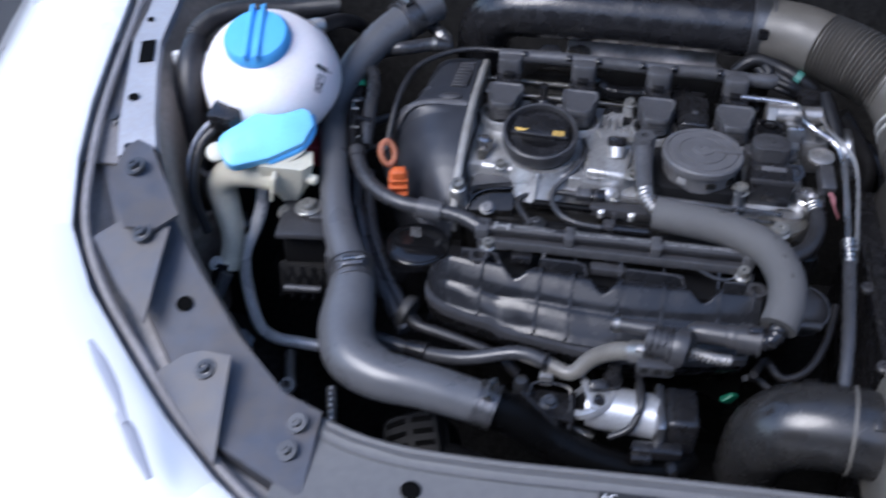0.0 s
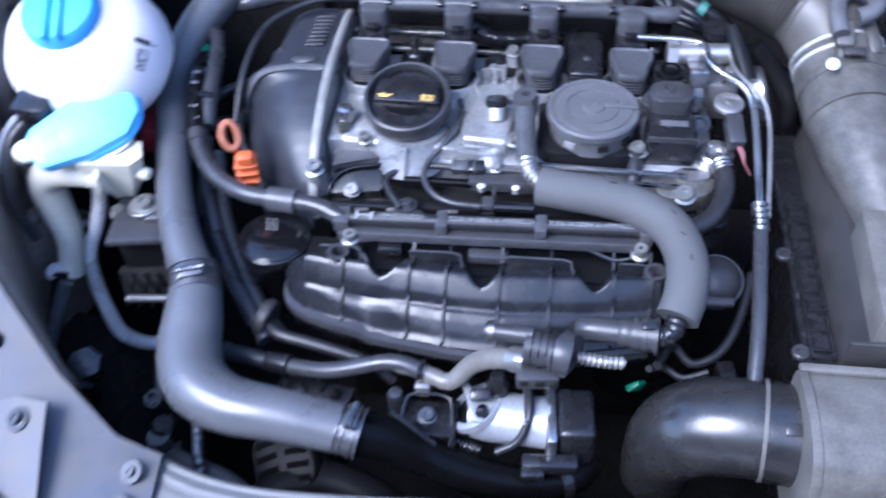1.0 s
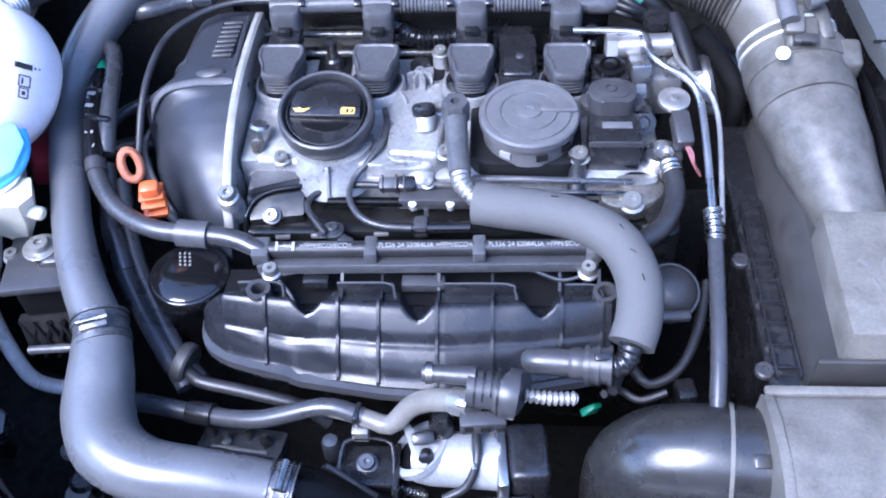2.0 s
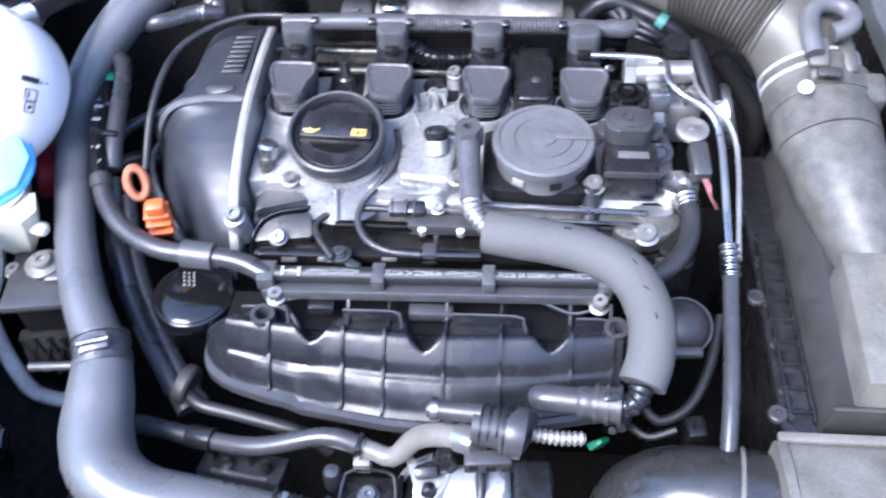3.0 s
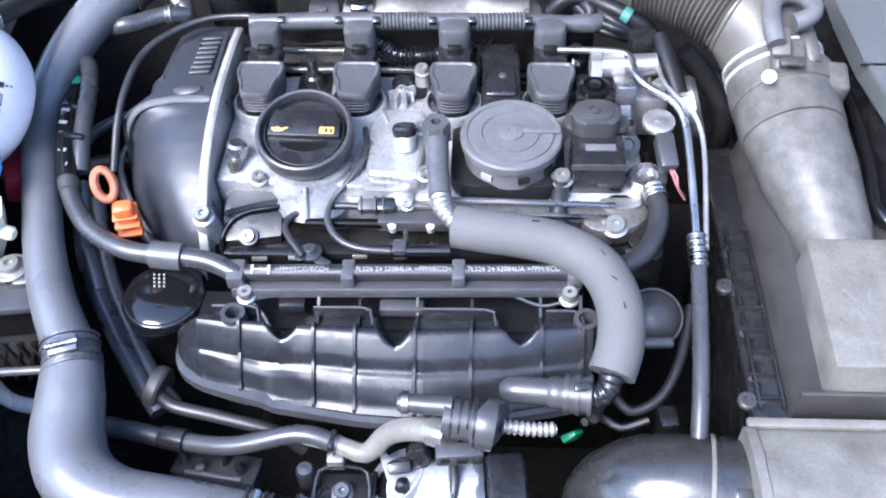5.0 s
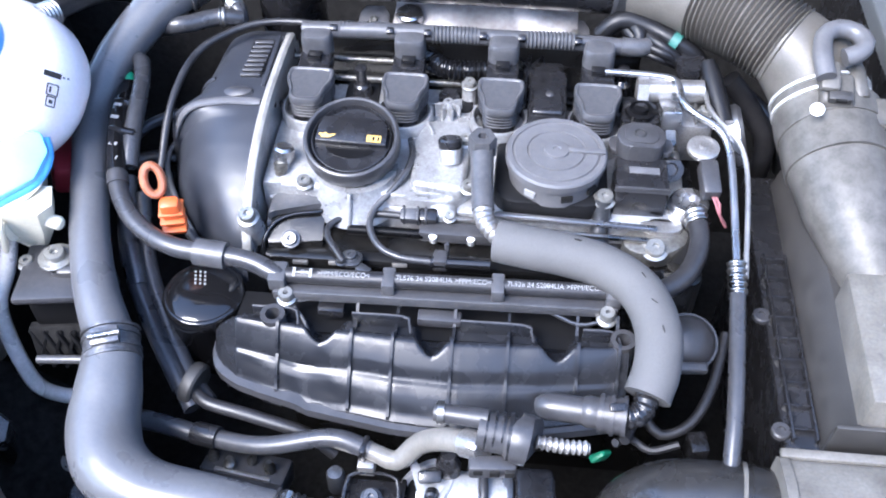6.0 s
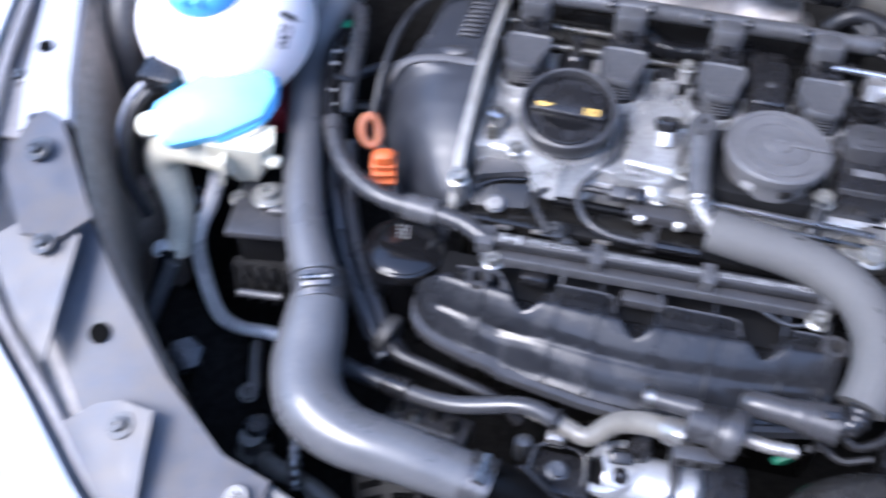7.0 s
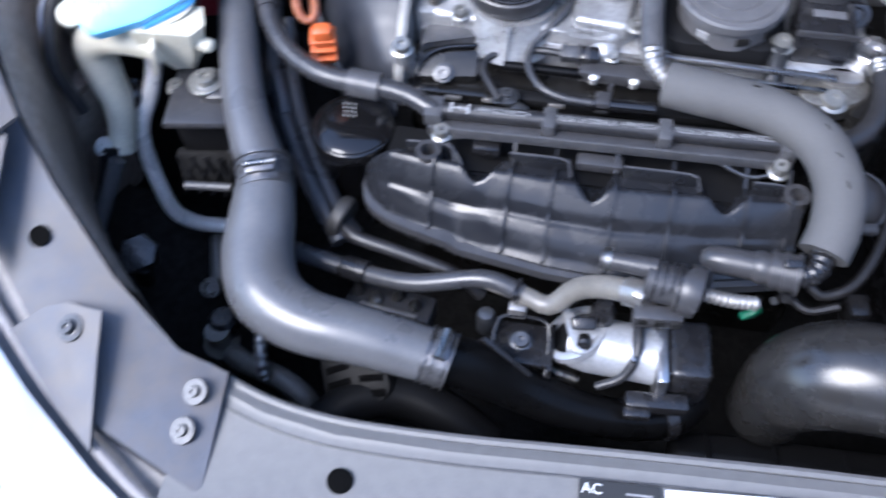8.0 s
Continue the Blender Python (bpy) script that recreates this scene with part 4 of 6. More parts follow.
part("sleeve", tube(B(), fo, 0.018, 24), "foam", foam)
for x, y, z, a in ((0.247, -0.183, 0.8880, 80), (0.298, -0.214, 0.8868, 30), (0.305, -0.238, 0.8858, 50), (0.311, -0.262, 0.8835, 10)):
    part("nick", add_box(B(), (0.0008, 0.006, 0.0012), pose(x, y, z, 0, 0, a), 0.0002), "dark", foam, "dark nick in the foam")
part("elbow", tube(B(), [(0.303, -0.299, 0.852), (0.297, -0.314, 0.847), (0.281, -0.317, 0.844), (0.26, -0.313, 0.842)], 0.009, 14, wave=0.0006, pitch=0.006), "plastic", foam)
part("coupling", tube(B(), [(0.288, -0.3165, 0.844), (0.267, -0.3135, 0.842)], 0.0140, 22), "midplastic", foam)
for a in (0.0, 0.42, 0.80):
    part("coupling_ring", tube(B(), [(0.2875 - 0.0205 * a, -0.3164 + 0.003 * a, 0.844 - 0.002 * a), (0.2845 - 0.0205 * a, -0.3160 + 0.003 * a, 0.8437 - 0.002 * a)], 0.0158 - 0.0008 * a, 22), "midplastic", foam)
part("coupling_tab", add_box(B(), (0.012, 0.006, 0.006), pose(0.279, -0.318, 0.8585, 20, 0, 8), 0.0012), "plastic", foam)
part("sleeve_ring", tube(B(), [(0.267, -0.3135, 0.842), (0.260, -0.3125, 0.8415), (0.256, -0.312, 0.841)], [0.0120, 0.0125, 0.0110], 20), "midplastic", foam)
part("spigot", tube(B(), [(0.258, -0.3122, 0.841), (0.240, -0.3095, 0.839), (0.229, -0.308, 0.837), (0.224, -0.307, 0.834)], [0.0104, 0.0106, 0.0106, 0.0080], 20), "midplastic", foam)

# ---- fuel rail carrier ----
rail = thing("hose_rail", (0.14, -0.21, 0.83), "black hoses with white print held in a clip rail", "hose rail")
part("hose", tube(B(), [(0.006, -0.212, 0.853), (0.28, -0.206, 0.853)], 0.0068, 14), "rubber", rail)
part("tray", add_box(B(), (0.28, 0.011, 0.007), pose(0.143, -0.2175, 0.8445, 0, 0, 1.2), 0.001), "midplastic", rail)
part("tray_lip", add_box(B(), (0.28, 0.0022, 0.010), pose(0.143, -0.2235, 0.8445, 0, 0, 1.2), 0.0006), "greyplastic", rail)
for x, w in ((0.006, 0.014), (0.097, 0.0105), (0.186, 0.0105), (0.279, 0.012)):
    part("clip", add_box(B(), (w, 0.021, 0.0135), pose(x, -0.2135 + 0.02 * x, 0.853, 0, 0, 1.2), 0.0015), "greyplastic", rail)
bolt((0.014, -0.2265, 0.840), (0, -0.1, 1), 0.0062, 0.010, 0.0, rail)
bolt((0.275, -0.2225, 0.838), (0, -0.1, 1), 0.0062, 0.012, 0.0, rail)
part("stay_wire", tube(B(), [(0.270, -0.2255, 0.838), (0.252, -0.228, 0.836), (0.226, -0.219, 0.840)], 0.0016, 8), "clamp", rail)
part("brace", tube(B(), [(0.016, -0.228, 0.838), (0.027, -0.237, 0.832), (0.034, -0.247, 0.826)], 0.0015, 8), "greyplastic", rail)
part("brace", tube(B(), [(0.012, -0.228, 0.838), (0.004, -0.236, 0.832), (0.0, -0.243, 0.826)], 0.0015, 8), "greyplastic", rail)
part("brace", tube(B(), [(0.018, -0.227, 0.838), (0.034, -0.225, 0.840), (0.05, -0.223, 0.841)], 0.0015, 8), "greyplastic", rail)


def lettering(parent, body, size, m, mat, name="print"):
    cu = bpy.data.curves.new(name, "FONT")
    cu.body, cu.size, cu.extrude = body, size, 0.0002
    cu.align_x, cu.align_y = "CENTER", "CENTER"
    tmp = bpy.data.objects.new(name, cu)
    scene.collection.objects.link(tmp)
    bpy.context.view_layer.update()
    me = bpy.data.meshes.new_from_object(tmp.evaluated_get(bpy.context.evaluated_depsgraph_get()))
    bpy.data.objects.remove(tmp)
    me.transform(m)
    me.materials.clear()
    me.materials.append(M[mat])
    ob = new(name, me)
    if parent is not None:
        ob.parent = parent
        ob.matrix_parent_inverse = spot(parent).inverted()
    return ob


for x, words in ((0.053, "4LIA  >FPM/ECO/ECO<"), (0.142, "7L526 24 S2084LIA >FPM/ECO<"), (0.232, "7L526 24 S2084LIA >FPM/ECO<")):
    lettering(rail, words, 0.0058, pose(x, -0.2145 + 0.02 * x, 0.8602, 22, 0, 1.2), "white")
tag = part("label_tag", add_box(B(), (0.015, 0.0012, 0.0006), pose(0.0265, -0.2138, 0.8602, 22, 0, 1.2)), "white", rail, "small white outlined tag")
for dx in (-0.0068, 0.0068):
    part("tag_bar", add_box(B(), (0.0022, 0.0078, 0.0006), pose(0.0265 + dx, -0.2140, 0.8602, 22, 0, 1.2)), "white", tag)

# ---- coolant hose, filter, dipstick ----
coolant = thing("coolant_hose", (-0.1, -0.15, 0.84), "thin black coolant hose with a plastic clip", "hose")
co = [(-0.174, -0.020, 0.880), (-0.170, -0.050, 0.885), (-0.164, -0.080, 0.885), (-0.156, -0.115, 0.880), (-0.146, -0.145, 0.872), (-0.130, -0.169, 0.865), (-0.110, -0.185, 0.861), (-0.083, -0.197, 0.860), (-0.05, -0.2, 0.859), (-0.018, -0.204, 0.857), (0.008, -0.214, 0.852)]
part("tube", tube(B(), co, 0.0082, 16), "hose", coolant)
part("sleeve", tube(B(), co[:4] + [(-0.1515, -0.130, 0.8765)], 0.0090, 16), "gloss", coolant, "glossy black printed sleeve")
part("return_tube", tube(B(), [(-0.190, -0.004, 0.868), (-0.182, 0.001, 0.882), (-0.173, 0.004, 0.892), (-0.163, -0.003, 0.897), (-0.1555, -0.028, 0.895), (-0.1505, -0.062, 0.892), (-0.1475, -0.092, 0.885), (-0.1455, -0.118, 0.872)], 0.0078, 16), "hose", coolant)
for y, x, z in ((-0.058, -0.160, 0.890), (-0.092, -0.155, 0.887)):
    part("tie", add_box(B(), (0.026, 0.007, 0.014), pose(x, y, z, 6, 0, -10), 0.003), "gloss", coolant)
part("sleeve_end", tube(B(), [(-0.1505, -0.132, 0.8758), (-0.1470, -0.142, 0.8730)], 0.0095, 16), "midplastic", coolant)
part("clip", tube(B(), [(-0.066, -0.199, 0.8595), (-0.040, -0.201, 0.8585)], 0.0115, 18), "greyplastic", coolant)

filt = thing("oil_filter", (-0.066, -0.211, 0.74), "glossy black oil filter housing lid", "oil filter")
part("housing", lathe(B(), [(0.032, 0), (0.032, 0.06), (0.0345, 0.064), (0.0345, 0.0745), (0.0335, 0.0765), (0.0315, 0.0775), (0.0305, 0.0773), (0.029, 0.0782), (0.026, 0.0795), (0.021, 0.0810), (0.014, 0.0822), (0.007, 0.0828), (0.0005, 0.083)], pose(-0.066, -0.207, 0.738) @ Matrix.Diagonal((1.03, 1.03, 1, 1)), 56), "gloss", filt)
for k in range(3):
    for j in range(4):
        part("print_bar", add_box(B(), (0.0016, 0.0022, 0.0005), pose(-0.076 + k * 0.0042 + j * 0.001, -0.190 - j * 0.0042, 0.8213, 0, 0, 14)), "white", filt, "white printed bars")
stick = thing("dipstick", (-0.108, -0.156, 0.82), "orange plastic dipstick with a ring grip", "dipstick")
bm = B()
seg, ring = 28, 10
m = pose(-0.110, -0.150, 0.890, 52, 0, 24)
vs = [[bm.verts.new(m @ Vector(((0.0074 + 0.0038 * math.cos(2 * math.pi * j / ring)) * math.cos(2 * math.pi * i / seg), (0.0125 + 0.0038 * math.cos(2 * math.pi * j / ring)) * math.sin(2 * math.pi * i / seg), 0.0045 * math.sin(2 * math.pi * j / ring)))) for j in range(ring)] for i in range(seg)]
for i in range(seg):
    for j in range(ring):
        bm.faces.new((vs[i][j], vs[(i + 1) % seg][j], vs[(i + 1) % seg][(j + 1) % ring], vs[i][(j + 1) % ring]))
part("ring", bm, "amber", stick)
part("stem", add_box(B(), (0.017, 0.013, 0.045), pose(-0.097, -0.158, 0.856, 10, 0, 12), 0.004), "orange", stick)
for k in range(3):
    part("rib", add_box(B(), (0.021, 0.017, 0.003), pose(-0.097, -0.159 - 0.001 * k, 0.866 - k * 0.009, 10, 0, 12), 0.001), "orange", stick)

# ---- intake manifold ----
man = thing("intake_manifold", (0.12, -0.275, 0.74), "ribbed satin black plastic intake manifold", "intake manifold")
WELLS = (0.047, 0.137, 0.236)


def man_front(x):
    return float(np.interp(x, [-0.048, -0.0465, -0.043, -0.036, -0.022, 0.0, 0.04, 0.11, 0.16, 0.22, 0.29], [-0.250, -0.257, -0.265, -0.273, -0.281, -0.288, -0.298, -0.309, -0.312, -0.305, -0.29]))


SHAPE = ([0, 0.16, 0.22, 0.25, 0.29, 0.34, 0.40, 0.48, 0.56, 0.60, 0.625, 0.65, 0.70, 0.78, 0.86, 0.93, 1.0], [0.8285, 0.8295, 0.8305, 0.839, 0.8425, 0.8425, 0.840, 0.835, 0.8295, 0.8255, 0.8215, 0.8205, 0.8190, 0.8145, 0.8085, 0.8025, 0.799])


def man_top(x, v):
    """Height and depth of the upper shell at length x; v runs from the rear (0) to the front seam (1)."""
    y0, y1 = -0.236, man_front(x)
    y = y0 + (y1 - y0) * v
    end = min(1.0, max(0.0, (x + 0.05) / 0.028)) ** 0.45
    z = float(np.interp(v, *SHAPE))
    if v > 0.62:
        z -= 0.004 * math.exp(-(((x - 0.03) - (v - 0.62) * 0.05) / 0.02) ** 2)
    for w in WELLS:
        half = 0.0190 * math.sqrt(max(0.0, 1 - (v / 0.47) ** 2))
        floor = 0.834 - 0.042 * (0.50 - v)
        if half > 0:
            k = min(1.0, max(0.0, (half - abs(x - w)) / 0.0125))
            k = k * k * (3 - 2 * k)
            z = z + (min(z, floor) - z) * k
    return y, 0.79 + (z - 0.79) * end


bm = B()
xs = [-0.048 + 0.34 * i / 320 for i in range(321)]
ends = xs[:10:2] + xs[10::8]
rows = [[(x, *man_top(x, v / 44)) for v in range(45)] for x in xs]
part("upper_shell", ribbon(bm, rows, 0.004), "manifold", man)
part("seam", ribbon(B(), [[(x, man_front(x) + 0.004, 0.801 - 0.004 * (x > 0.038)), (x, man_front(x) - 0.0050, 0.7995 - 0.004 * (x > 0.038)), (x, man_front(x) - 0.0056, 0.794 - 0.004 * (x > 0.038))] for x in ends], 0.0028), "midplastic", man)
part("lower_shell", ribbon(B(), [[(x, -0.24, 0.80), (x, man_front(x) + 0.002, 0.797), (x, man_front(x) + 0.004, 0.775), (x, man_front(x) + 0.02, 0.75), (x, -0.25, 0.74)] for x in ends], 0.004), "plastic", man)
for x, rear in ((0.013, 0.018), (0.073, 0.012), (0.106, 0.032), (0.153, 0.016), (0.197, 0.032), (0.252, 0.018), (0.284, 0.014)):
    line = [(x, -0.236 + rear, 0.838)] + [(x, *man_top(x, v / 24)) for v in range(25)]
    bm = B()
    ribbon(bm, [[(x + d, y, z + 0.0048) for _, y, z in line] for d in (-0.0012, 0.0012)], 0.009)
    part("rib", bm, "manifold", man)
for a, b in ((-0.012, 0.026), (0.070, 0.117), (0.158, 0.215), (0.256, 0.284)):
    part("shelf_wall", add_box(B(), (b - a, 0.0022, 0.016), pose((a + b) / 2, -0.2378, 0.8345), 0.0006), "manifold", man)
    part("shelf_lip", tube(B(), [(a, -0.2375, 0.842), (b - 0.006, -0.2375, 0.842), (b, -0.243, 0.841), (b + 0.002, -0.252, 0.840)], 0.0011, 8), "midplastic", man)
for x in (0.045, 0.135, 0.232):
    part("runner", tube(B(), [(x, -0.25, 0.788), (x, -0.225, 0.790), (x, -0.19, 0.78), (x, -0.165, 0.77)], 0.018, 16, flat=0.6), "matblack", man)
part("rear_plate", ribbon(B(), [[(x, -0.242, 0.819), (x, -0.222, 0.817 + 0.003 * math.sin(x * 70)), (x, -0.200, 0.812)] for x in xs[16:300:8]], 0.003), "matblack", man)
part("rear_box", add_box(B(), (0.036, 0.012, 0.010), pose(0.140, -0.228, 0.830), 0.002), "midplastic", man)
part("rear_box", add_box(B(), (0.022, 0.012, 0.010), pose(0.050, -0.226, 0.830), 0.002), "plastic", man)
for x, y in ((0.007, -0.247), (0.287, -0.247)):
    part("screw_boss", lathe(B(), [(0.010, -0.03), (0.010, 0.008), (0.006, 0.008), (0.0055, -0.01), (0.0003, -0.01)], pose(x, y, 0.838), 22), "midplastic", man)
part("flap_motor", lathe(B(), [(0.024, 0), (0.025, 0.014), (0.0235, 0.022), (0.018, 0.029), (0.010, 0.033), (0.004, 0.034), (0.0003, 0.034)], frame_to((0.352, -0.190, 0.765), (0.353, -0.205, 0.80)), 32), "midplastic", man)
part("motor_arm", add_box(B(), (0.040, 0.009, 0.010), pose(0.346, -0.228, 0.787, 14, 0, 3), 0.003, 3), "greyplastic", man)
part("motor_cap", lathe(B(), [(0.0262, 0), (0.0262, 0.004), (0.0255, 0.014)], frame_to((0.3522, -0.193, 0.772), (0.353, -0.208, 0.807)), 28), "midplastic", man)

# ---- charge hose ----
charge = thing("charge_hose", (-0.1, -0.2, 0.74), "fat satin black rubber charge air hose", "hose")
upper = [(-0.112, 0.118, 0.932), (-0.138, 0.084, 0.926), (-0.166, 0.048, 0.914), (-0.189, 0.004, 0.896), (-0.198, -0.036, 0.880), (-0.197, -0.065, 0.870), (-0.190, -0.09, 0.868), (-0.181, -0.12, 0.867), (-0.171, -0.155, 0.862), (-0.161, -0.19, 0.854), (-0.143, -0.236, 0.842), (-0.117, -0.282, 0.828)]
lower = [(-0.119, -0.276, 0.829), (-0.115, -0.31, 0.816), (-0.112, -0.34, 0.806), (-0.098, -0.368, 0.801), (-0.066, -0.386, 0.800), (-0.017, -0.392, 0.799), (0.046, -0.397, 0.790)]
part("upper_run", tube(B(), upper, [0.024, 0.0225, 0.0205, 0.0190, 0.0178, 0.0172, 0.0168, 0.0164, 0.0164, 0.0168, 0.0182, 0.0205], 32), "charge", charge)
part("lower_run", tube(B(), lower, [0.0218, 0.0262, 0.0284, 0.0284, 0.0250, 0.0222, 0.0203], 36), "charge", charge)


def hose_clamp(parent, a, b, r):
    """A worm drive clamp: band, edge beads and screw box."""
    a, b = Vector(a), Vector(b)
    band = part("clamp", tube(B(), [a, b], r, 32), "band", parent, "steel hose clamp")
    m = frame_to(a, b)
    w = (b - a).length
    part("screw_box", add_box(B(), (0.022, 0.006, w * 0.7), m @ pose(0, 0, w / 2) @ Matrix.Rotation(0, 4, "Z") @ pose(0, r + 0.001, 0), 0.001), "band", band)
    part("screw", add_cyl(B(), 0.0028, 0.024, m @ pose(-0.012, r + 0.004, w / 2, 0, 90, 0), 10), "steel", band)
    for k in (-0.1, 0.22, 0.78, 1.1):
        part("bead", tube(B(), [a.lerp(b, k) - (b - a) * 0.06, a.lerp(b, k) + (b - a) * 0.06], r + 0.0012, 32), "band", band)


hose_clamp(charge, (-0.1225, -0.270, 0.831), (-0.1165, -0.288, 0.826), 0.0222)
hose_clamp(charge, (0.032, -0.3952, 0.7925), (0.047, -0.3972, 0.7895), 0.0214)
hose_clamp(charge, (-0.1335, 0.090, 0.9275), (-0.1435, 0.077, 0.9245), 0.0245)
elbow = thing("charge_elbow", (0.13, -0.39, 0.7), "smooth black plastic charge air elbow to the throttle", "pipe")
part("body", tube(B(), [(0.04, -0.396, 0.79), (0.066, -0.392, 0.775), (0.098, -0.391, 0.750), (0.140, -0.393, 0.729), (0.184, -0.391, 0.718), (0.222, -0.380, 0.712), (0.240, -0.360, 0.710)], [0.0205, 0.0195, 0.0180, 0.0168, 0.0162, 0.0162, 0.0162], 28), "elbow", elbow)
part("end_band", tube(B(), [(0.214, -0.384, 0.713), (0.222, -0.380, 0.712)], 0.0178, 24), "plastic", elbow)
part("fin", add_box(B(), (0.050, 0.004, 0.010), pose(0.088, -0.381, 0.776, 0, 38, -16), 0.001), "plastic", elbow)

# ---- purge line and valve ----
purge = thing("purge_line", (0.05, -0.32, 0.76), "grey metal vent pipe curving to the purge valve", "pipe")
pl = [(-0.13, -0.30, 0.755), (-0.096, -0.304, 0.760), (-0.046, -0.314, 0.760), (0.006, -0.325, 0.772), (0.062, -0.322, 0.788), (0.094, -0.328, 0.784), (0.116, -0.334, 0.782), (0.135, -0.328, 0.802), (0.158, -0.338, 0.828), (0.182, -0.352, 0.846)]
part("hose_run", tube(B(), pl[:6], [0.0085, 0.0082, 0.0078, 0.0076, 0.0076, 0.0078], 18), "hose", purge)
part("rigid_run", tube(B(), pl[4:], [0.0070, 0.0070, 0.0080, 0.0088, 0.009, 0.009], 18), "beige", purge, "aged beige rigid tube")
part("joint_clip", add_box(B(), (0.006, 0.018, 0.017), pose(0.090, -0.3275, 0.785, 0, 0, -10), 0.003), "plastic", purge)
part("end_collar", tube(B(), [(0.170, -0.345, 0.838), (0.184, -0.353, 0.847)], 0.0108, 18), "dull", purge, "dull steel hose clip")
part("clip_ear", add_box(B(), (0.008, 0.006, 0.012), pose(0.176, -0.356, 0.852, 20, 0, -20), 0.001), "dull", purge)
part("stay", add_box(B(), (0.014, 0.010, 0.014), pose(0.092, -0.336, 0.772), 0.002), "dull", purge)
part("strap", tube(B(), [(-0.056, -0.312, 0.760), (-0.034, -0.317, 0.763)], 0.0100, 16), "plastic", purge)
solo("lower_hose", tube(B(), [(-0.062, -0.280, 0.775), (-0.049, -0.291, 0.775), (-0.010, -0.2985, 0.772), (0.037, -0.306, 0.763), (0.060, -0.312, 0.745)], 0.0056, 14), "rubber", "black hose running behind the vent pipe", "hose")
valve = thing("purge_valve", (0.2, -0.36, 0.82), "dark grey plastic purge valve with corrugated outlet", "valve")
part("barrel", tube(B(), [(0.178, -0.352, 0.852), (0.205, -0.355, 0.850)], 0.0142, 24), "midplastic", valve)
part("ring", tube(B(), [(0.206, -0.355, 0.850), (0.2075, -0.3555, 0.850), (0.2145, -0.356, 0.849), (0.216, -0.3565, 0.849)], [0.0178, 0.0188, 0.0188, 0.0178], 32), "midplastic", valve)
for k in range(3):
    part("barrel_rib", tube(B(), [(0.183 + 0.006 * k, -0.3525, 0.8517), (0.1845 + 0.006 * k, -0.3526, 0.8516)], 0.0148, 24), "plastic", valve)
part("ring_lip", tube(B(), [(0.200, -0.3548, 0.850), (0.203, -0.355, 0.850)], 0.0175, 28), "plastic", valve)
part("side_port", tube(B(), [(0.146, -0.344, 0.858), (0.185, -0.348, 0.860)], [0.0065, 0.0075], 14), "midplastic", valve)
part("port_ring", tube(B(), [(0.148, -0.344, 0.858), (0.153, -0.344, 0.858)], 0.0085, 16), "steel", valve)
part("plug", add_box(B(), (0.034, 0.012, 0.014), pose(0.190, -0.372, 0.836, 0, 0, 5), 0.002), "midplastic", valve)
for dx in (-0.010, 0.002, 0.013):
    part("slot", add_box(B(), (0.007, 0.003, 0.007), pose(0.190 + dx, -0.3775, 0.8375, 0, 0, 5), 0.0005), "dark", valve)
part("barb", tube(B(), [(0.22, -0.352, 0.842), (0.24, -0.352, 0.838), (0.259, -0.350, 0.835)], 0.0048, 14, wave=0.0009, pitch=0.0045), "dull", valve, "bright threaded spigot")

valve.location += Vector((0.001, 0.008, 0.004))

# ---- throttle ----
throttle = thing("throttle_body", (0.19, -0.35, 0.7), "bright aluminium throttle body with black motor housing", "throttle body")
part("casting", tube(B(), [(0.136, -0.346, 0.752), (0.150, -0.347, 0.753), (0.205, -0.351, 0.755)], [0.020, 0.0225, 0.0225], 32), "throttle", throttle)
part("mouth_flange", lathe(B(), [(0.027, -0.003), (0.027, 0.003), (0.025, 0.004), (0.021, 0.004), (0.0205, -0.003)], frame_to((0.140, -0.344, 0.760), (0.118, -0.336, 0.795)), 32), "throttle", throttle)
part("mouth_rubber", lathe(B(), [(0.021, -0.002), (0.021, 0.0), (0.0003, -0.001)], frame_to((0.140, -0.344, 0.760), (0.118, -0.336, 0.795)), 28), "matblack", throttle)
part("ear", prism(B(), [(0.124, -0.326), (0.131, -0.328), (0.150, -0.358), (0.146, -0.368), (0.139, -0.366)], 0.770, 0.775, bevel=0.001), "throttle", throttle)
part("sensor_bracket", add_box(B(), (0.018, 0.010, 0.030), pose(0.143, -0.342, 0.776, 30, 0, 8), 0.002), "plastic", throttle)
part("bracket_foot", lathe(B(), [(0.006, 0), (0.006, 0.008), (0.004, 0.010), (0.0003, 0.010)], pose(0.146, -0.354, 0.772, 60, 0, 0), 14), "plastic", throttle)
part("rib", add_box(B(), (0.004, 0.040, 0.005), pose(0.183, -0.350, 0.777, 0, 0, 4), 0.001), "bright", throttle)
part("end_plate", add_box(B(), (0.009, 0.058, 0.050), pose(0.205, -0.354, 0.752, 0, 0, 4), 0.003), "bright", throttle)
part("motor_cover", add_box(B(), (0.032, 0.050, 0.056), pose(0.226, -0.351, 0.750, 0, 0, 4), 0.006, 3), "plastic", throttle)
part("connector", add_box(B(), (0.048, 0.014, 0.014), pose(0.206, -0.387, 0.748, 0, 0, 4), 0.003), "plastic", throttle)
part("connector_step", add_box(B(), (0.020, 0.010, 0.010), pose(0.192, -0.396, 0.745, 0, 0, 4), 0.002), "plastic", throttle)
part("strap", tube(B(), [(0.182, -0.322, 0.778), (0.185, -0.342, 0.783), (0.186, -0.362, 0.778), (0.178, -0.376, 0.762), (0.160, -0.382, 0.752)], 0.0036, 10), "rubber", throttle)

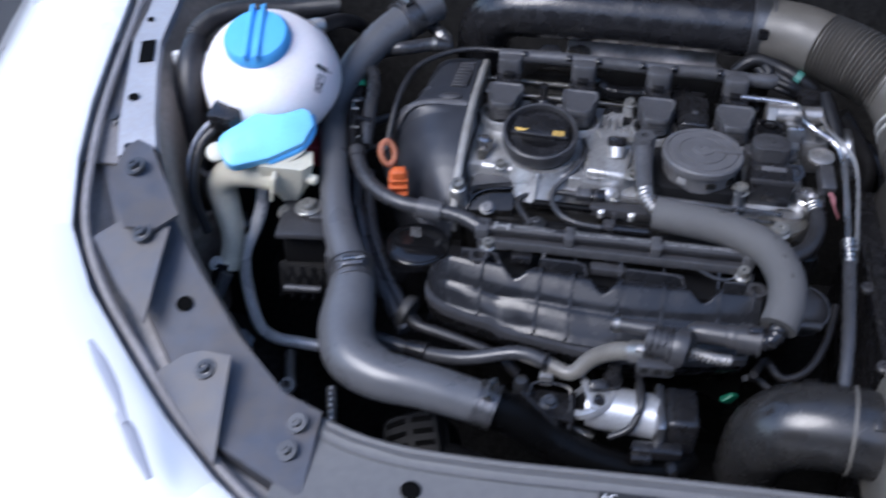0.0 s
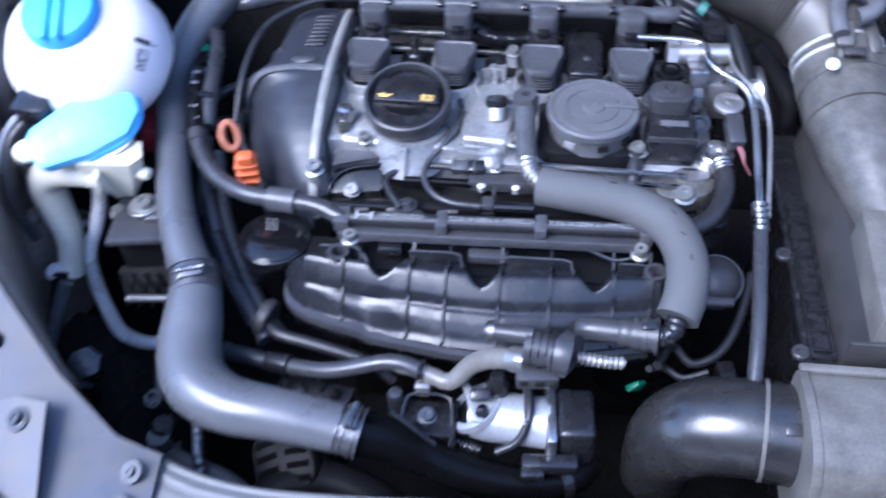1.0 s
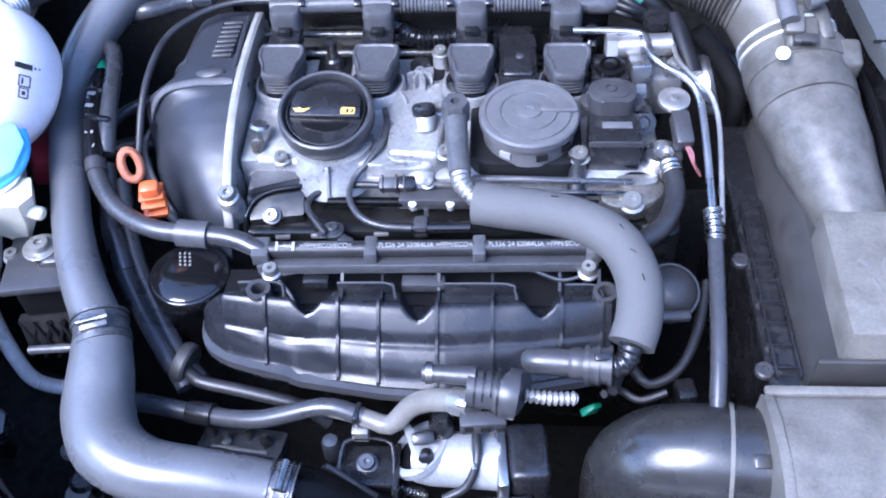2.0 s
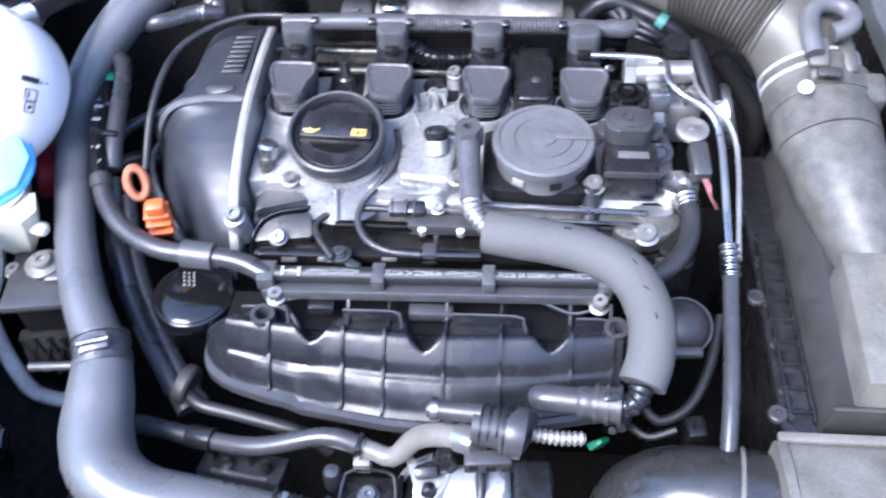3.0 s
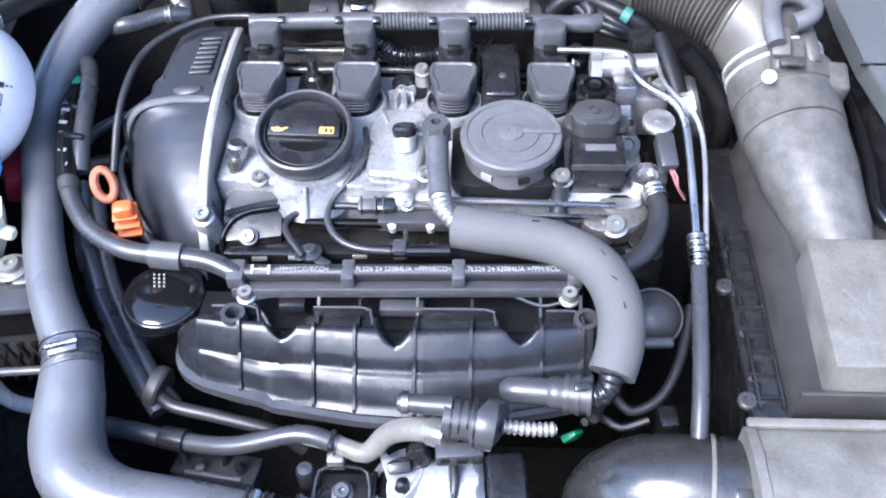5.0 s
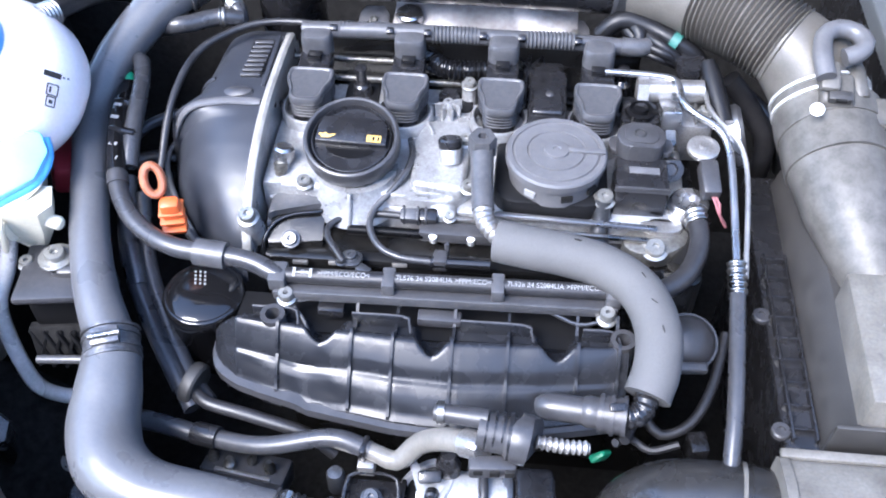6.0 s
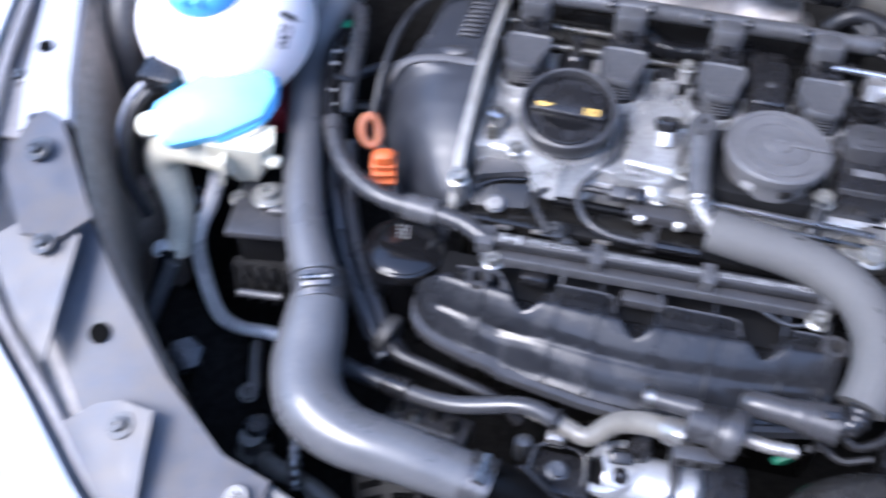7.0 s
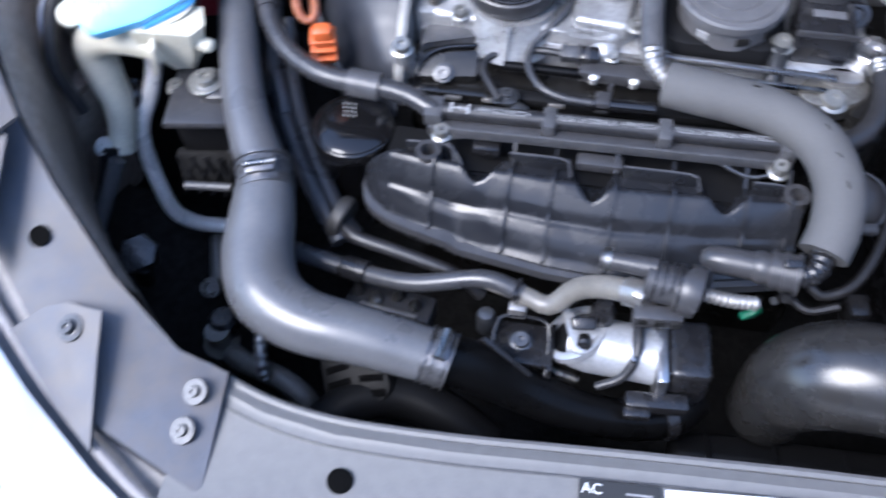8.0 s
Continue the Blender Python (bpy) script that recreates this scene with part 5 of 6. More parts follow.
part("sensor", lathe(B(), [(0.010, 0), (0.010, 0.02), (0.007, 0.024), (0.006, 0.034), (0.0003, 0.034)], pose(0.157, -0.334, 0.766), 18), "plastic", throttle)
part("spring", tube(B(), [(0.122, -0.366, 0.740), (0.133, -0.368, 0.735), (0.146, -0.370, 0.733)], 0.005, 10, wave=0.0012, pitch=0.003), "steel", throttle)
stay = thing("hose_stay", (0.09, -0.355, 0.74), "black stamped steel stay bolted under the vent pipe", "bracket")
part("plate", add_box(B(), (0.05, 0.038, 0.005), pose(0.098, -0.358, 0.757, -8, 0, 0), 0.001), "plastic", stay)
part("side", add_box(B(), (0.004, 0.045, 0.022), pose(0.122, -0.360, 0.75, -8, 0, 0), 0.001), "plastic", stay)
part("side", add_box(B(), (0.004, 0.045, 0.022), pose(0.078, -0.360, 0.75, -8, 0, 0), 0.001), "plastic", stay)
part("lug", lathe(B(), [(0.0075, -0.02), (0.0075, 0), (0.006, 0.004), (0.0003, 0.005)], pose(0.068, -0.344, 0.770), 14), "clamp", stay)
part("rim", tube(B(), [(0.076, -0.382, 0.752), (0.077, -0.350, 0.766), (0.084, -0.341, 0.770), (0.112, -0.341, 0.770), (0.119, -0.350, 0.766), (0.120, -0.382, 0.752)], 0.0015, 8), "plastic", stay)
bolt((0.098, -0.357, 0.760), (0, -0.2, 1), 0.0065, 0.007, 0.0, stay, "clamp")
solo("clip", add_box(B(), (0.022, 0.008, 0.014), pose(0.286, -0.274, 0.712, 20, 35, 40), 0.002, taper=0.6), "green", "small green plastic clip deep beside the engine", "clip")

# ---- air box ----
box = thing("air_box", (0.5, -0.26, 0.6), "dusty black plastic air filter box with raised lid", "air filter box")
part("lower_box", prism(B(), rounded(0.425, 0.80, -0.322, -0.02, 0.012), 0.6, 0.81, bevel=0.002), "plastic", box)
part("rim", prism(B(), rounded(0.411, 0.81, -0.326, -0.02, 0.010), 0.809, 0.815, bevel=0.0015), "plastic", box)
part("upper_box", ribbon(B(), [[(0.436, y, 0.816), (0.441, y, 0.838), (0.456 + k, y, 0.852 - k * 0.2), (0.8, y, 0.852)] for y, k in ((-0.318, -0.008), (-0.31, 0), (-0.2, 0), (-0.1, 0.0), (-0.03, -0.004))], 0.005), "lowdust", box)
part("front_wall", add_box(B(), (0.36, 0.004, 0.045), pose(0.616, -0.317, 0.833), 0.001), "lowdust", box)
part("lid", prism(B(), [(0.456, -0.194), (0.4535, -0.314), (0.8, -0.314), (0.8, -0.192)], 0.83, 0.885, bevel=0.0035, seg=2), "dusty", box)
for dx, dy, w, h, a in ((-0.006, 0.010, 0.004, 0.014, 28), (0.008, 0.010, 0.004, 0.014, -28), (-0.002, -0.008, 0.003, 0.012, 8), (0.006, -0.008, 0.003, 0.012, 8)):
    part("emblem_bar", add_box(B(), (w, h, 0.0008), pose(0.484 + dx, -0.260 + dy, 0.8852, 0, 0, a + 8), 0.0003), "emblem", box, "faint moulded mark")
for x, y in ((0.411, -0.189), (0.412, -0.300)):
    part("ear", lathe(B(), [(0.0075, 0), (0.0075, 0.004), (0.0065, 0.005), (0.0032, 0.005), (0.003, 0.003), (0.0003, 0.003)], pose(x - 0.003, y, 0.813), 20), "midplastic", box)
for k in range(9):
    part("rib", add_box(B(), (0.022, 0.0020, 0.007), pose(0.4255 - 0.002 * (k % 2), -0.128 - k * 0.0215, 0.8180), 0.0005), "plastic", box)
for x in (0.4165, 0.4345):
    part("web", add_box(B(), (0.0022, 0.186, 0.0075), pose(x, -0.216, 0.8180), 0.0005), "plastic", box)
ALONG = Matrix(((0, 0, 1, 0), (1, 0, 0, 0), (0, 1, 0, 0), (0, 0, 0, 1)))
section = [(-0.334, 0.740), (-0.334, 0.834), (-0.338, 0.839), (-0.360, 0.845), (-0.388, 0.8485), (-0.408, 0.8465), (-0.422, 0.840), (-0.432, 0.826), (-0.436, 0.800), (-0.435, 0.755), (-0.425, 0.740)]
part("inlet_box", prism(B(), section, 0.398, 0.80, ALONG, bevel=0.004), "dusty", box)
part("inlet_lip", prism(B(), [(y - 0.0015 * (y < -0.4), z + 0.002) for y, z in section], 0.396, 0.404, ALONG, bevel=0.0015), "dusty", box)
part("inlet_rim", add_box(B(), (0.40, 0.008, 0.006), pose(0.598, -0.333, 0.8385), 0.002), "dusty", box)
battery = thing("battery_cover", (0.65, 0.05, 0.7), "pale grey fabric covered battery box", "battery cover")
part("case", prism(B(), [(0.540, 0.30), (0.538, 0.06), (0.545, -0.03), (0.560, -0.12), (0.80, -0.14), (0.80, 0.30)], 0.70, 0.895, bevel=0.004), "plastic", battery, "black battery case side")
part("fabric_top", prism(B(), [(0.531, 0.30), (0.531, 0.055), (0.535, -0.01), (0.552, -0.11), (0.57, -0.135), (0.80, -0.145), (0.80, 0.30)], 0.893, 0.915, bevel=0.006, seg=3), "battery", battery)
part("seam", add_box(B(), (0.26, 0.002, 0.002), pose(0.660, -0.02, 0.9152)), "plastic", battery)
tray = thing("battery_tray", (0.54, -0.1, 0.8), "black plastic battery tray edge", "battery tray")
part("edge", tube(B(), [(0.530, 0.02, 0.872), (0.533, -0.03, 0.876), (0.530, -0.10, 0.876), (0.526, -0.15, 0.872), (0.545, -0.172, 0.868), (0.60, -0.18, 0.868)], 0.005, 10), "gloss", tray)
part("pan", prism(B(), [(0.53, 0.03), (0.53, -0.15), (0.56, -0.18), (0.8, -0.18), (0.8, 0.03)], 0.80, 0.855), "gloss", tray)
duct = thing("intake_duct", (0.33, -0.36, 0.72), "glossy black moulded air intake elbow", "air duct")
part("elbow", tube(B(), [(0.420, -0.3700, 0.7920), (0.385, -0.3650, 0.7920), (0.352, -0.3610, 0.7890), (0.327, -0.3580, 0.7790), (0.311, -0.3550, 0.7580), (0.305, -0.3510, 0.7270), (0.303, -0.3480, 0.6820)], [0.0405, 0.0405, 0.0405, 0.0405, 0.0385, 0.0345, 0.0310], 44), "duct", duct)
part("ring", tube(B(), [(0.3745, -0.3636, 0.7915), (0.3775, -0.3640, 0.7918)], 0.0423, 40), "dusty", duct, "dust filmed joint ring")
part("collar", tube(B(), [(0.378, -0.3641, 0.7918), (0.402, -0.3675, 0.7920)], 0.0415, 40), "duct", duct)
part("latch", add_box(B(), (0.012, 0.010, 0.004), pose(0.3900, -0.386, 0.8295, 24, 0, 0), 0.001), "duct", duct)

maf = thing("air_meter", (0.46, -0.12, 0.83), "dusty black plastic air meter housing", "air meter")
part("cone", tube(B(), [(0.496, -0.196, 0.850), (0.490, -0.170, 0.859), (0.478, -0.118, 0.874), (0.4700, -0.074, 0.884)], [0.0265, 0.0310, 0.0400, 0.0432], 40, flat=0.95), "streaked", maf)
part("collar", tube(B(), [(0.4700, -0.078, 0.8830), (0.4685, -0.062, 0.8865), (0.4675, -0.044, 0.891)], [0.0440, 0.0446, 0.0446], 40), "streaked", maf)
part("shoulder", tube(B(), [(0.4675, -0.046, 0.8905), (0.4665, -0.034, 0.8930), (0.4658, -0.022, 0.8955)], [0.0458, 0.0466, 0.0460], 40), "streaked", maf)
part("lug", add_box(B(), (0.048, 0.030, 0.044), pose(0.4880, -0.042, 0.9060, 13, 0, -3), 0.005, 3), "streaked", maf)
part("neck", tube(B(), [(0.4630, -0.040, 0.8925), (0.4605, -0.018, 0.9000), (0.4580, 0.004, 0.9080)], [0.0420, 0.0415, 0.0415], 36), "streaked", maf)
part("stub", add_cyl(B(), 0.0085, 0.030, frame_to((0.4810, -0.040, 0.9300), (0.4775, -0.012, 0.9420)), 18, 0.002), "streaked", maf)
bolt((0.4385, -0.066, 0.939), (-0.25, -0.5, 1), 0.0044, 0.004, 0.0, maf, "paleband")
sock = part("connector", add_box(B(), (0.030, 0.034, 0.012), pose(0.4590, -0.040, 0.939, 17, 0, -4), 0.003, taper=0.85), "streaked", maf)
part("socket_wall", add_box(B(), (0.020, 0.010, 0.008), pose(0.4585, -0.052, 0.942, 17, 0, -4), 0.002), "lowdust", sock)
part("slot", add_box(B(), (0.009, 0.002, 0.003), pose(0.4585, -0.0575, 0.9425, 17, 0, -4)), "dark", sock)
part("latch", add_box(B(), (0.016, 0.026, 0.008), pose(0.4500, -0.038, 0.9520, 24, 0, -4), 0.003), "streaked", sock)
part("cable", tube(B(), [(0.4440, -0.046, 0.957), (0.4420, -0.026, 0.964), (0.4460, -0.004, 0.968), (0.4580, 0.006, 0.969), (0.4730, 0.004, 0.968), (0.4800, -0.008, 0.966), (0.4740, -0.018, 0.963), (0.4620, -0.022, 0.960)], 0.0080, 14), "drum", sock, "thick grey connector cable loop")
for k in (0.0, 0.010):
    part("spring_band", tube(B(), [(0.4610 - k * 0.12, -0.0185 + k, 0.8998 + k * 0.36), (0.4606 - k * 0.12, -0.0160 + k, 0.9007 + k * 0.36)], 0.0438, 40), "paleband", maf, "pale spring band")
corr = thing("corrugated_hose", (0.38, 0.03, 0.9), "grey brown corrugated air hose", "hose")
part("bend", tube(B(), [(0.4590, -0.003, 0.9060), (0.4565, 0.004, 0.9095), (0.4500, 0.013, 0.9170), (0.4370, 0.024, 0.9270), (0.4240, 0.033, 0.9330)], [0.0415, 0.0420, 0.0418, 0.0395, 0.0370], 40), "corr", corr)
part("bellows", tube(B(), [(0.4300, 0.029, 0.9310), (0.3950, 0.053, 0.9400), (0.3550, 0.080, 0.9430)], 0.0368, 44, wave=0.0027, pitch=0.0046), "corr", corr)
part("sleeve", tube(B(), [(0.3580, 0.078, 0.9430), (0.3300, 0.095, 0.9440), (0.2900, 0.106, 0.9440)], [0.0375, 0.0378, 0.0365], 36), "corr", corr)
solo("heater_hose", tube(B(), [(0.398, 0.070, 0.860), (0.416, 0.065, 0.840), (0.432, 0.059, 0.820), (0.444, 0.050, 0.800), (0.447, 0.048, 0.770), (0.452, 0.066, 0.720)], 0.0105, 18), "rubber", "dark rubber heater hose dropping behind the pump", "hose", "heater hoses")
solo("heater_hose", tube(B(), [(0.429, 0.122, 0.800), (0.449, 0.106, 0.790), (0.472, 0.085, 0.770), (0.485, 0.085, 0.730)], 0.011, 18), "hose", "thinner dark rubber hose behind the pump", "hose", "heater hoses")
turbo = thing("turbo_pipe", (0.13, 0.1, 0.9), "fat black plastic intake pipe behind the engine", "pipe")
part("body", tube(B(), [(0.305, 0.106, 0.944), (0.16, 0.110, 0.943), (0.03, 0.113, 0.940), (-0.02, 0.120, 0.930), (-0.045, 0.132, 0.895), (-0.05, 0.142, 0.845)], 0.0345, 36), "plastic", turbo)
for a in (0.276, 0.297):
    part("bead", tube(B(), [(a, 0.1070, 0.944), (a + 0.004, 0.1068, 0.944)], 0.0385, 36), "midplastic", turbo)
part("clamp", tube(B(), [(0.279, 0.1070, 0.944), (0.296, 0.1063, 0.944)], 0.0375, 36), "clamp", turbo, "grey hose clamp")
part("clamp_lug", add_box(B(), (0.012, 0.010, 0.012), pose(0.2875, 0.072, 0.955), 0.002), "gloss", turbo)

# ---- pump side: sensor block, fittings, lines ----
cas = thing("sensor_block", (0.305, -0.08, 0.85), "black plastic sensor block on the head", "sensor")
part("box", add_box(B(), (0.045, 0.04, 0.035), pose(0.302, -0.098, 0.868), 0.003), "plastic", cas)
part("label_plate", add_box(B(), (0.026, 0.008, 0.0012), pose(0.304, -0.096, 0.8860), 0.0005), "drum", cas, "grey raised label field")
part("ear", prism(B(), rounded(0.274, 0.330, -0.074, -0.054, 0.007), 0.882, 0.887, bevel=0.001), "midplastic", cas)
part("dome", prism(B(), rounded(0.280, 0.321, -0.084, -0.052, 0.0125, 6), 0.884, 0.9015, bevel=0.0025), "midplastic", cas)
part("ring", tube(B(), [(0.299 + 0.0046 * math.cos(k * math.pi / 8), -0.067 + 0.0046 * math.sin(k * math.pi / 8), 0.9030) for k in range(17)], 0.0010, 8), "ink", cas, "black ring mark")
part("box_rim", add_box(B(), (0.047, 0.0022, 0.006), pose(0.302, -0.1175, 0.8835), 0.0008), "midplastic", cas)
part("dome_step", prism(B(), rounded(0.286, 0.315, -0.079, -0.057, 0.009, 6), 0.9013, 0.9026, bevel=0.0006), "midplastic", cas)
pump = thing("fuel_pump", (0.34, 0.0, 0.85), "aluminium fuel pump with steel fittings", "pump")
part("body", add_box(B(), (0.052, 0.042, 0.046), pose(0.345, -0.008, 0.858), 0.008), "dull", pump)
part("body_rib", add_box(B(), (0.004, 0.034, 0.010), pose(0.338, -0.008, 0.8815), 0.0015), "dull", pump)
part("body_rib", add_box(B(), (0.004, 0.034, 0.010), pose(0.354, -0.008, 0.8815), 0.0015), "dull", pump)
part("cylinder", tube(B(), [(0.305, 0.003, 0.893), (0.36, 0.004, 0.895)], [0.0105, 0.0105], 20), "dull", pump)
part("clamp_band", tube(B(), [(0.330, 0.0035, 0.894), (0.336, 0.0036, 0.8942)], 0.0122, 20), "steel", pump)
part("cylinder_head", tube(B(), [(0.300, 0.003, 0.893), (0.310, 0.003, 0.893)], 0.014, 6), "dull", pump)
part("union", add_box(B(), (0.018, 0.030, 0.018), pose(0.329, -0.022, 0.888, -15, 0, 4), 0.002), "bright", pump)
part("nut", tube(B(), [(0.329, -0.040, 0.880), (0.3295, -0.054, 0.875)], 0.0085, 6), "steel", pump)
part("nipple", tube(B(), [(0.3295, -0.052, 0.876), (0.330, -0.07, 0.871)], [0.0065, 0.0095], 12), "steel", pump)
part("seal_plug", lathe(B(), [(0.011, 0), (0.011, 0.008), (0.006, 0.009), (0.005, 0.006), (0.0003, 0.006)], frame_to((0.330, -0.072, 0.866), (0.330, -0.09, 0.885)), 18), "plastic", pump)
part("side_casting", lathe(B(), [(0.030, 0), (0.030, 0.012), (0.026, 0.016), (0.0003, 0.016)], frame_to((0.388, -0.012, 0.855), (0.41, -0.012, 0.862)), 24), "bright", pump)
bolt((0.362, -0.018, 0.888), UP, 0.006, 0.006, 0.0, pump)
valve2 = thing("injection_valve", (0.303, -0.015, 0.86), "black plastic valve plug behind the sensor block", "valve")
part("box", add_box(B(), (0.034, 0.036, 0.022), pose(0.303, -0.016, 0.876), 0.003), "plastic", valve2)
part("port", lathe(B(), [(0.014, 0), (0.014, 0.006), (0.0105, 0.007), (0.009, 0.002), (0.007, 0.002), (0.006, 0.008), (0.0003, 0.009)], pose(0.303, -0.022, 0.886), 22), "gloss", valve2)
part("tall_plug", lathe(B(), [(0.010, 0), (0.010, 0.014), (0.006, 0.018), (0.0055, 0.030), (0.003, 0.031)], pose(0.288, 0.025, 0.870), 14), "gloss", valve2)
harness = thing("engine_harness", (0.34, 0.06, 0.86), "bundle of taped black cables behind the pump", "wiring harness")
part("main_cable", tube(B(), [(0.266, 0.068, 0.905), (0.277, 0.069, 0.918), (0.290, 0.070, 0.922), (0.311, 0.065, 0.918), (0.335, 0.054, 0.912), (0.356, 0.049, 0.900), (0.365, 0.055, 0.880)], 0.0085, 14), "sheath", harness)
part("cable", tube(B(), [(0.285, 0.076, 0.915), (0.297, 0.060, 0.910), (0.315, 0.049, 0.905), (0.336, 0.042, 0.900), (0.350, 0.051, 0.885)], 0.0062, 12), "sheath", harness)
part("cable", tube(B(), [(0.300, 0.053, 0.908), (0.302, 0.057, 0.915), (0.294, 0.069, 0.918), (0.286, 0.076, 0.908), (0.280, 0.079, 0.895)], 0.0065, 12), "sheath", harness)
part("tape", tube(B(), [(0.331, 0.0535, 0.9150), (0.338, 0.0500, 0.9125)], 0.0088, 14), "teal", harness, "pale teal tape")
part("black_plug", lathe(B(), [(0.0095, 0), (0.0095, 0.045), (0.0085, 0.05), (0.007, 0.062), (0.004, 0.063)], frame_to((0.378, -0.025, 0.882), (0.366, 0.02, 0.905)), 14), "sheath", harness)
part("round_plug", lathe(B(), [(0.012, 0), (0.012, 0.018), (0.014, 0.020), (0.014, 0.028), (0.0003, 0.028)], pose(0.350, 0.033, 0.878), 18), "plastic", harness)
part("thin_pipe", tube(B(), [(0.362, 0.035, 0.892), (0.361, 0.0, 0.898), (0.363, -0.028, 0.900), (0.378, -0.052, 0.897), (0.389, -0.066, 0.890), (0.392, -0.1, 0.880), (0.386, -0.185, 0.857)], 0.0023, 8), "dull", harness)
line = thing("fuel_line", (0.37, -0.15, 0.83), "bright steel fuel line joined to a black hose", "fuel line")
part("steel_run", tube(B(), [(0.27, 0.012, 0.905), (0.315, 0.01, 0.905), (0.334, 0.005, 0.904), (0.338, -0.022, 0.905), (0.348, -0.036, 0.902), (0.368, -0.045, 0.895), (0.378, -0.062, 0.888), (0.380, -0.10, 0.878), (0.379, -0.185, 0.857)], 0.0034, 12), "bright", line)
part("crimp", tube(B(), [(0.379, -0.172, 0.861), (0.379, -0.2, 0.853)], 0.0075, 10, wave=0.0009, pitch=0.006), "steel", line)
part("rubber_run", tube(B(), [(0.379, -0.195, 0.854), (0.376, -0.24, 0.845), (0.371, -0.3, 0.832), (0.366, -0.35, 0.81)], 0.0066, 14), "hose", line)
part("strand", tube(B(), [(0.286, 0.094, 0.905), (0.295, 0.065, 0.909), (0.312, 0.047, 0.909), (0.328, 0.039, 0.907), (0.341, 0.046, 0.895)], 0.0042, 10), "sheath", harness)
part("strand", tube(B(), [(0.291, 0.100, 0.898), (0.298, 0.061, 0.902), (0.310, 0.046, 0.902), (0.324, 0.041, 0.900), (0.339, 0.047, 0.890)], 0.0036, 10), "sheath", harness)
part("strand", tube(B(), [(0.299, 0.081, 0.912), (0.311, 0.056, 0.914), (0.324, 0.044, 0.912), (0.339, 0.042, 0.902)], 0.0048, 10), "sheath", harness)
sensor = thing("temperature_sensor", (0.36, -0.08, 0.85), "dark plug with pink wires beside a brass disc", "sensor")
for k, y in enumerate((-0.096, -0.1)):
    part("pink_wire", tube(B(), [(0.363 + 0.002 * k, -0.106, 0.872), (0.366 + 0.003 * k, -0.114, 0.869), (0.370, -0.120, 0.862), (0.378, -0.116 - k * 0.004, 0.848)], 0.0012, 6), "pink", sensor, "pink wire")
part("disc", lathe(B(), [(0.014, 0), (0.014, 0.004), (0.012, 0.005), (0.004, 0.005), (0.003, 0.007), (0.0003, 0.007)], pose(0.3565, -0.062, 0.883, 6, 0, 0), 26), "dull", sensor)
part("plug", add_box(B(), (0.016, 0.034, 0.016), pose(0.361, -0.092, 0.876, 15, 0, 5), 0.003), "midplastic", sensor)
outlet = thing("coolant_outlet", (0.345, -0.1, 0.84), "bright coolant outlet flange with a braided hose", "coolant outlet")
part("flange", lathe(B(), [(0.017, 0), (0.017, 0.012), (0.015, 0.014), (0.009, 0.014), (0.008, 0.010), (0.0003, 0.01)], pose(0.346, -0.104, 0.848), 24), "bright", outlet)
part("hose", tube(B(), [(0.349, -0.115, 0.858), (0.353, -0.135, 0.856), (0.35, -0.158, 0.853), (0.338, -0.182, 0.850), (0.315, -0.2, 0.848)], 0.0085, 14), "rubber", outlet)
part("clamp", tube(B(), [(0.3495, -0.116, 0.858), (0.352, -0.128, 0.857)], 0.0102, 14, wave=0.0007, pitch=0.005), "steel", outlet)
bolt((0.316, -0.15, 0.845), (0, -0.2, 1), 0.0085, 0.007)
bolt((0.2715, -0.1150, 0.866), (0, -0.1, 1), 0.0075, 0.008)
bolt((0.003, -0.158, 0.8365), (0, -0.6, 0.9), 0.0062, 0.005, 0.0, None, "clamp")
bolt((0.146, 0.008, 0.882), (0, -0.1, 1), 0.0058, 0.007)

# ---- reservoir corner ----
TANK = pose(-0.2585, -0.083, 0.922, 21, -1, 0)
tank = thing("coolant_reservoir", (-0.258, -0.085, 0.85), "white translucent plastic coolant reservoir with a blue cap", "reservoir")
bm = B()
lathe(bm, [(0.001, -0.056), (0.03, -0.054), (0.050, -0.044), (0.067, -0.024), (0.0775, -0.005), (0.0785, 0.004), (0.074, 0.03), (0.06, 0.054), (0.04, 0.068), (0.034, 0.072), (0.034, 0.08), (0.001, 0.08)], TANK, 48)
part("vessel", bm, "tank", tank)
m = TANK @ pose(0, 0, 0.064, 0, 0, 8)
cap = part("cap", lathe(B(), [(0.036, 0), (0.037, 0.004), (0.0365, 0.014), (0.033, 0.019), (0.02, 0.021), (0.0004, 0.0215)], m, 40), "blue", tank, "bright blue screw cap")
for dx in (-0.006, 0.006):
    part("grip", add_box(B(), (0.005, 0.072, 0.012), m @ pose(dx, 0, 0.0205), 0.0022), "blue", cap)
spot_n = Vector((0.066, -0.027, 0.031)).normalized()
face = frame_to(TANK.translation + spot_n * 0.0797, TANK.translation + spot_n) @ pose(0, 0, 0, 0, 0, 40)
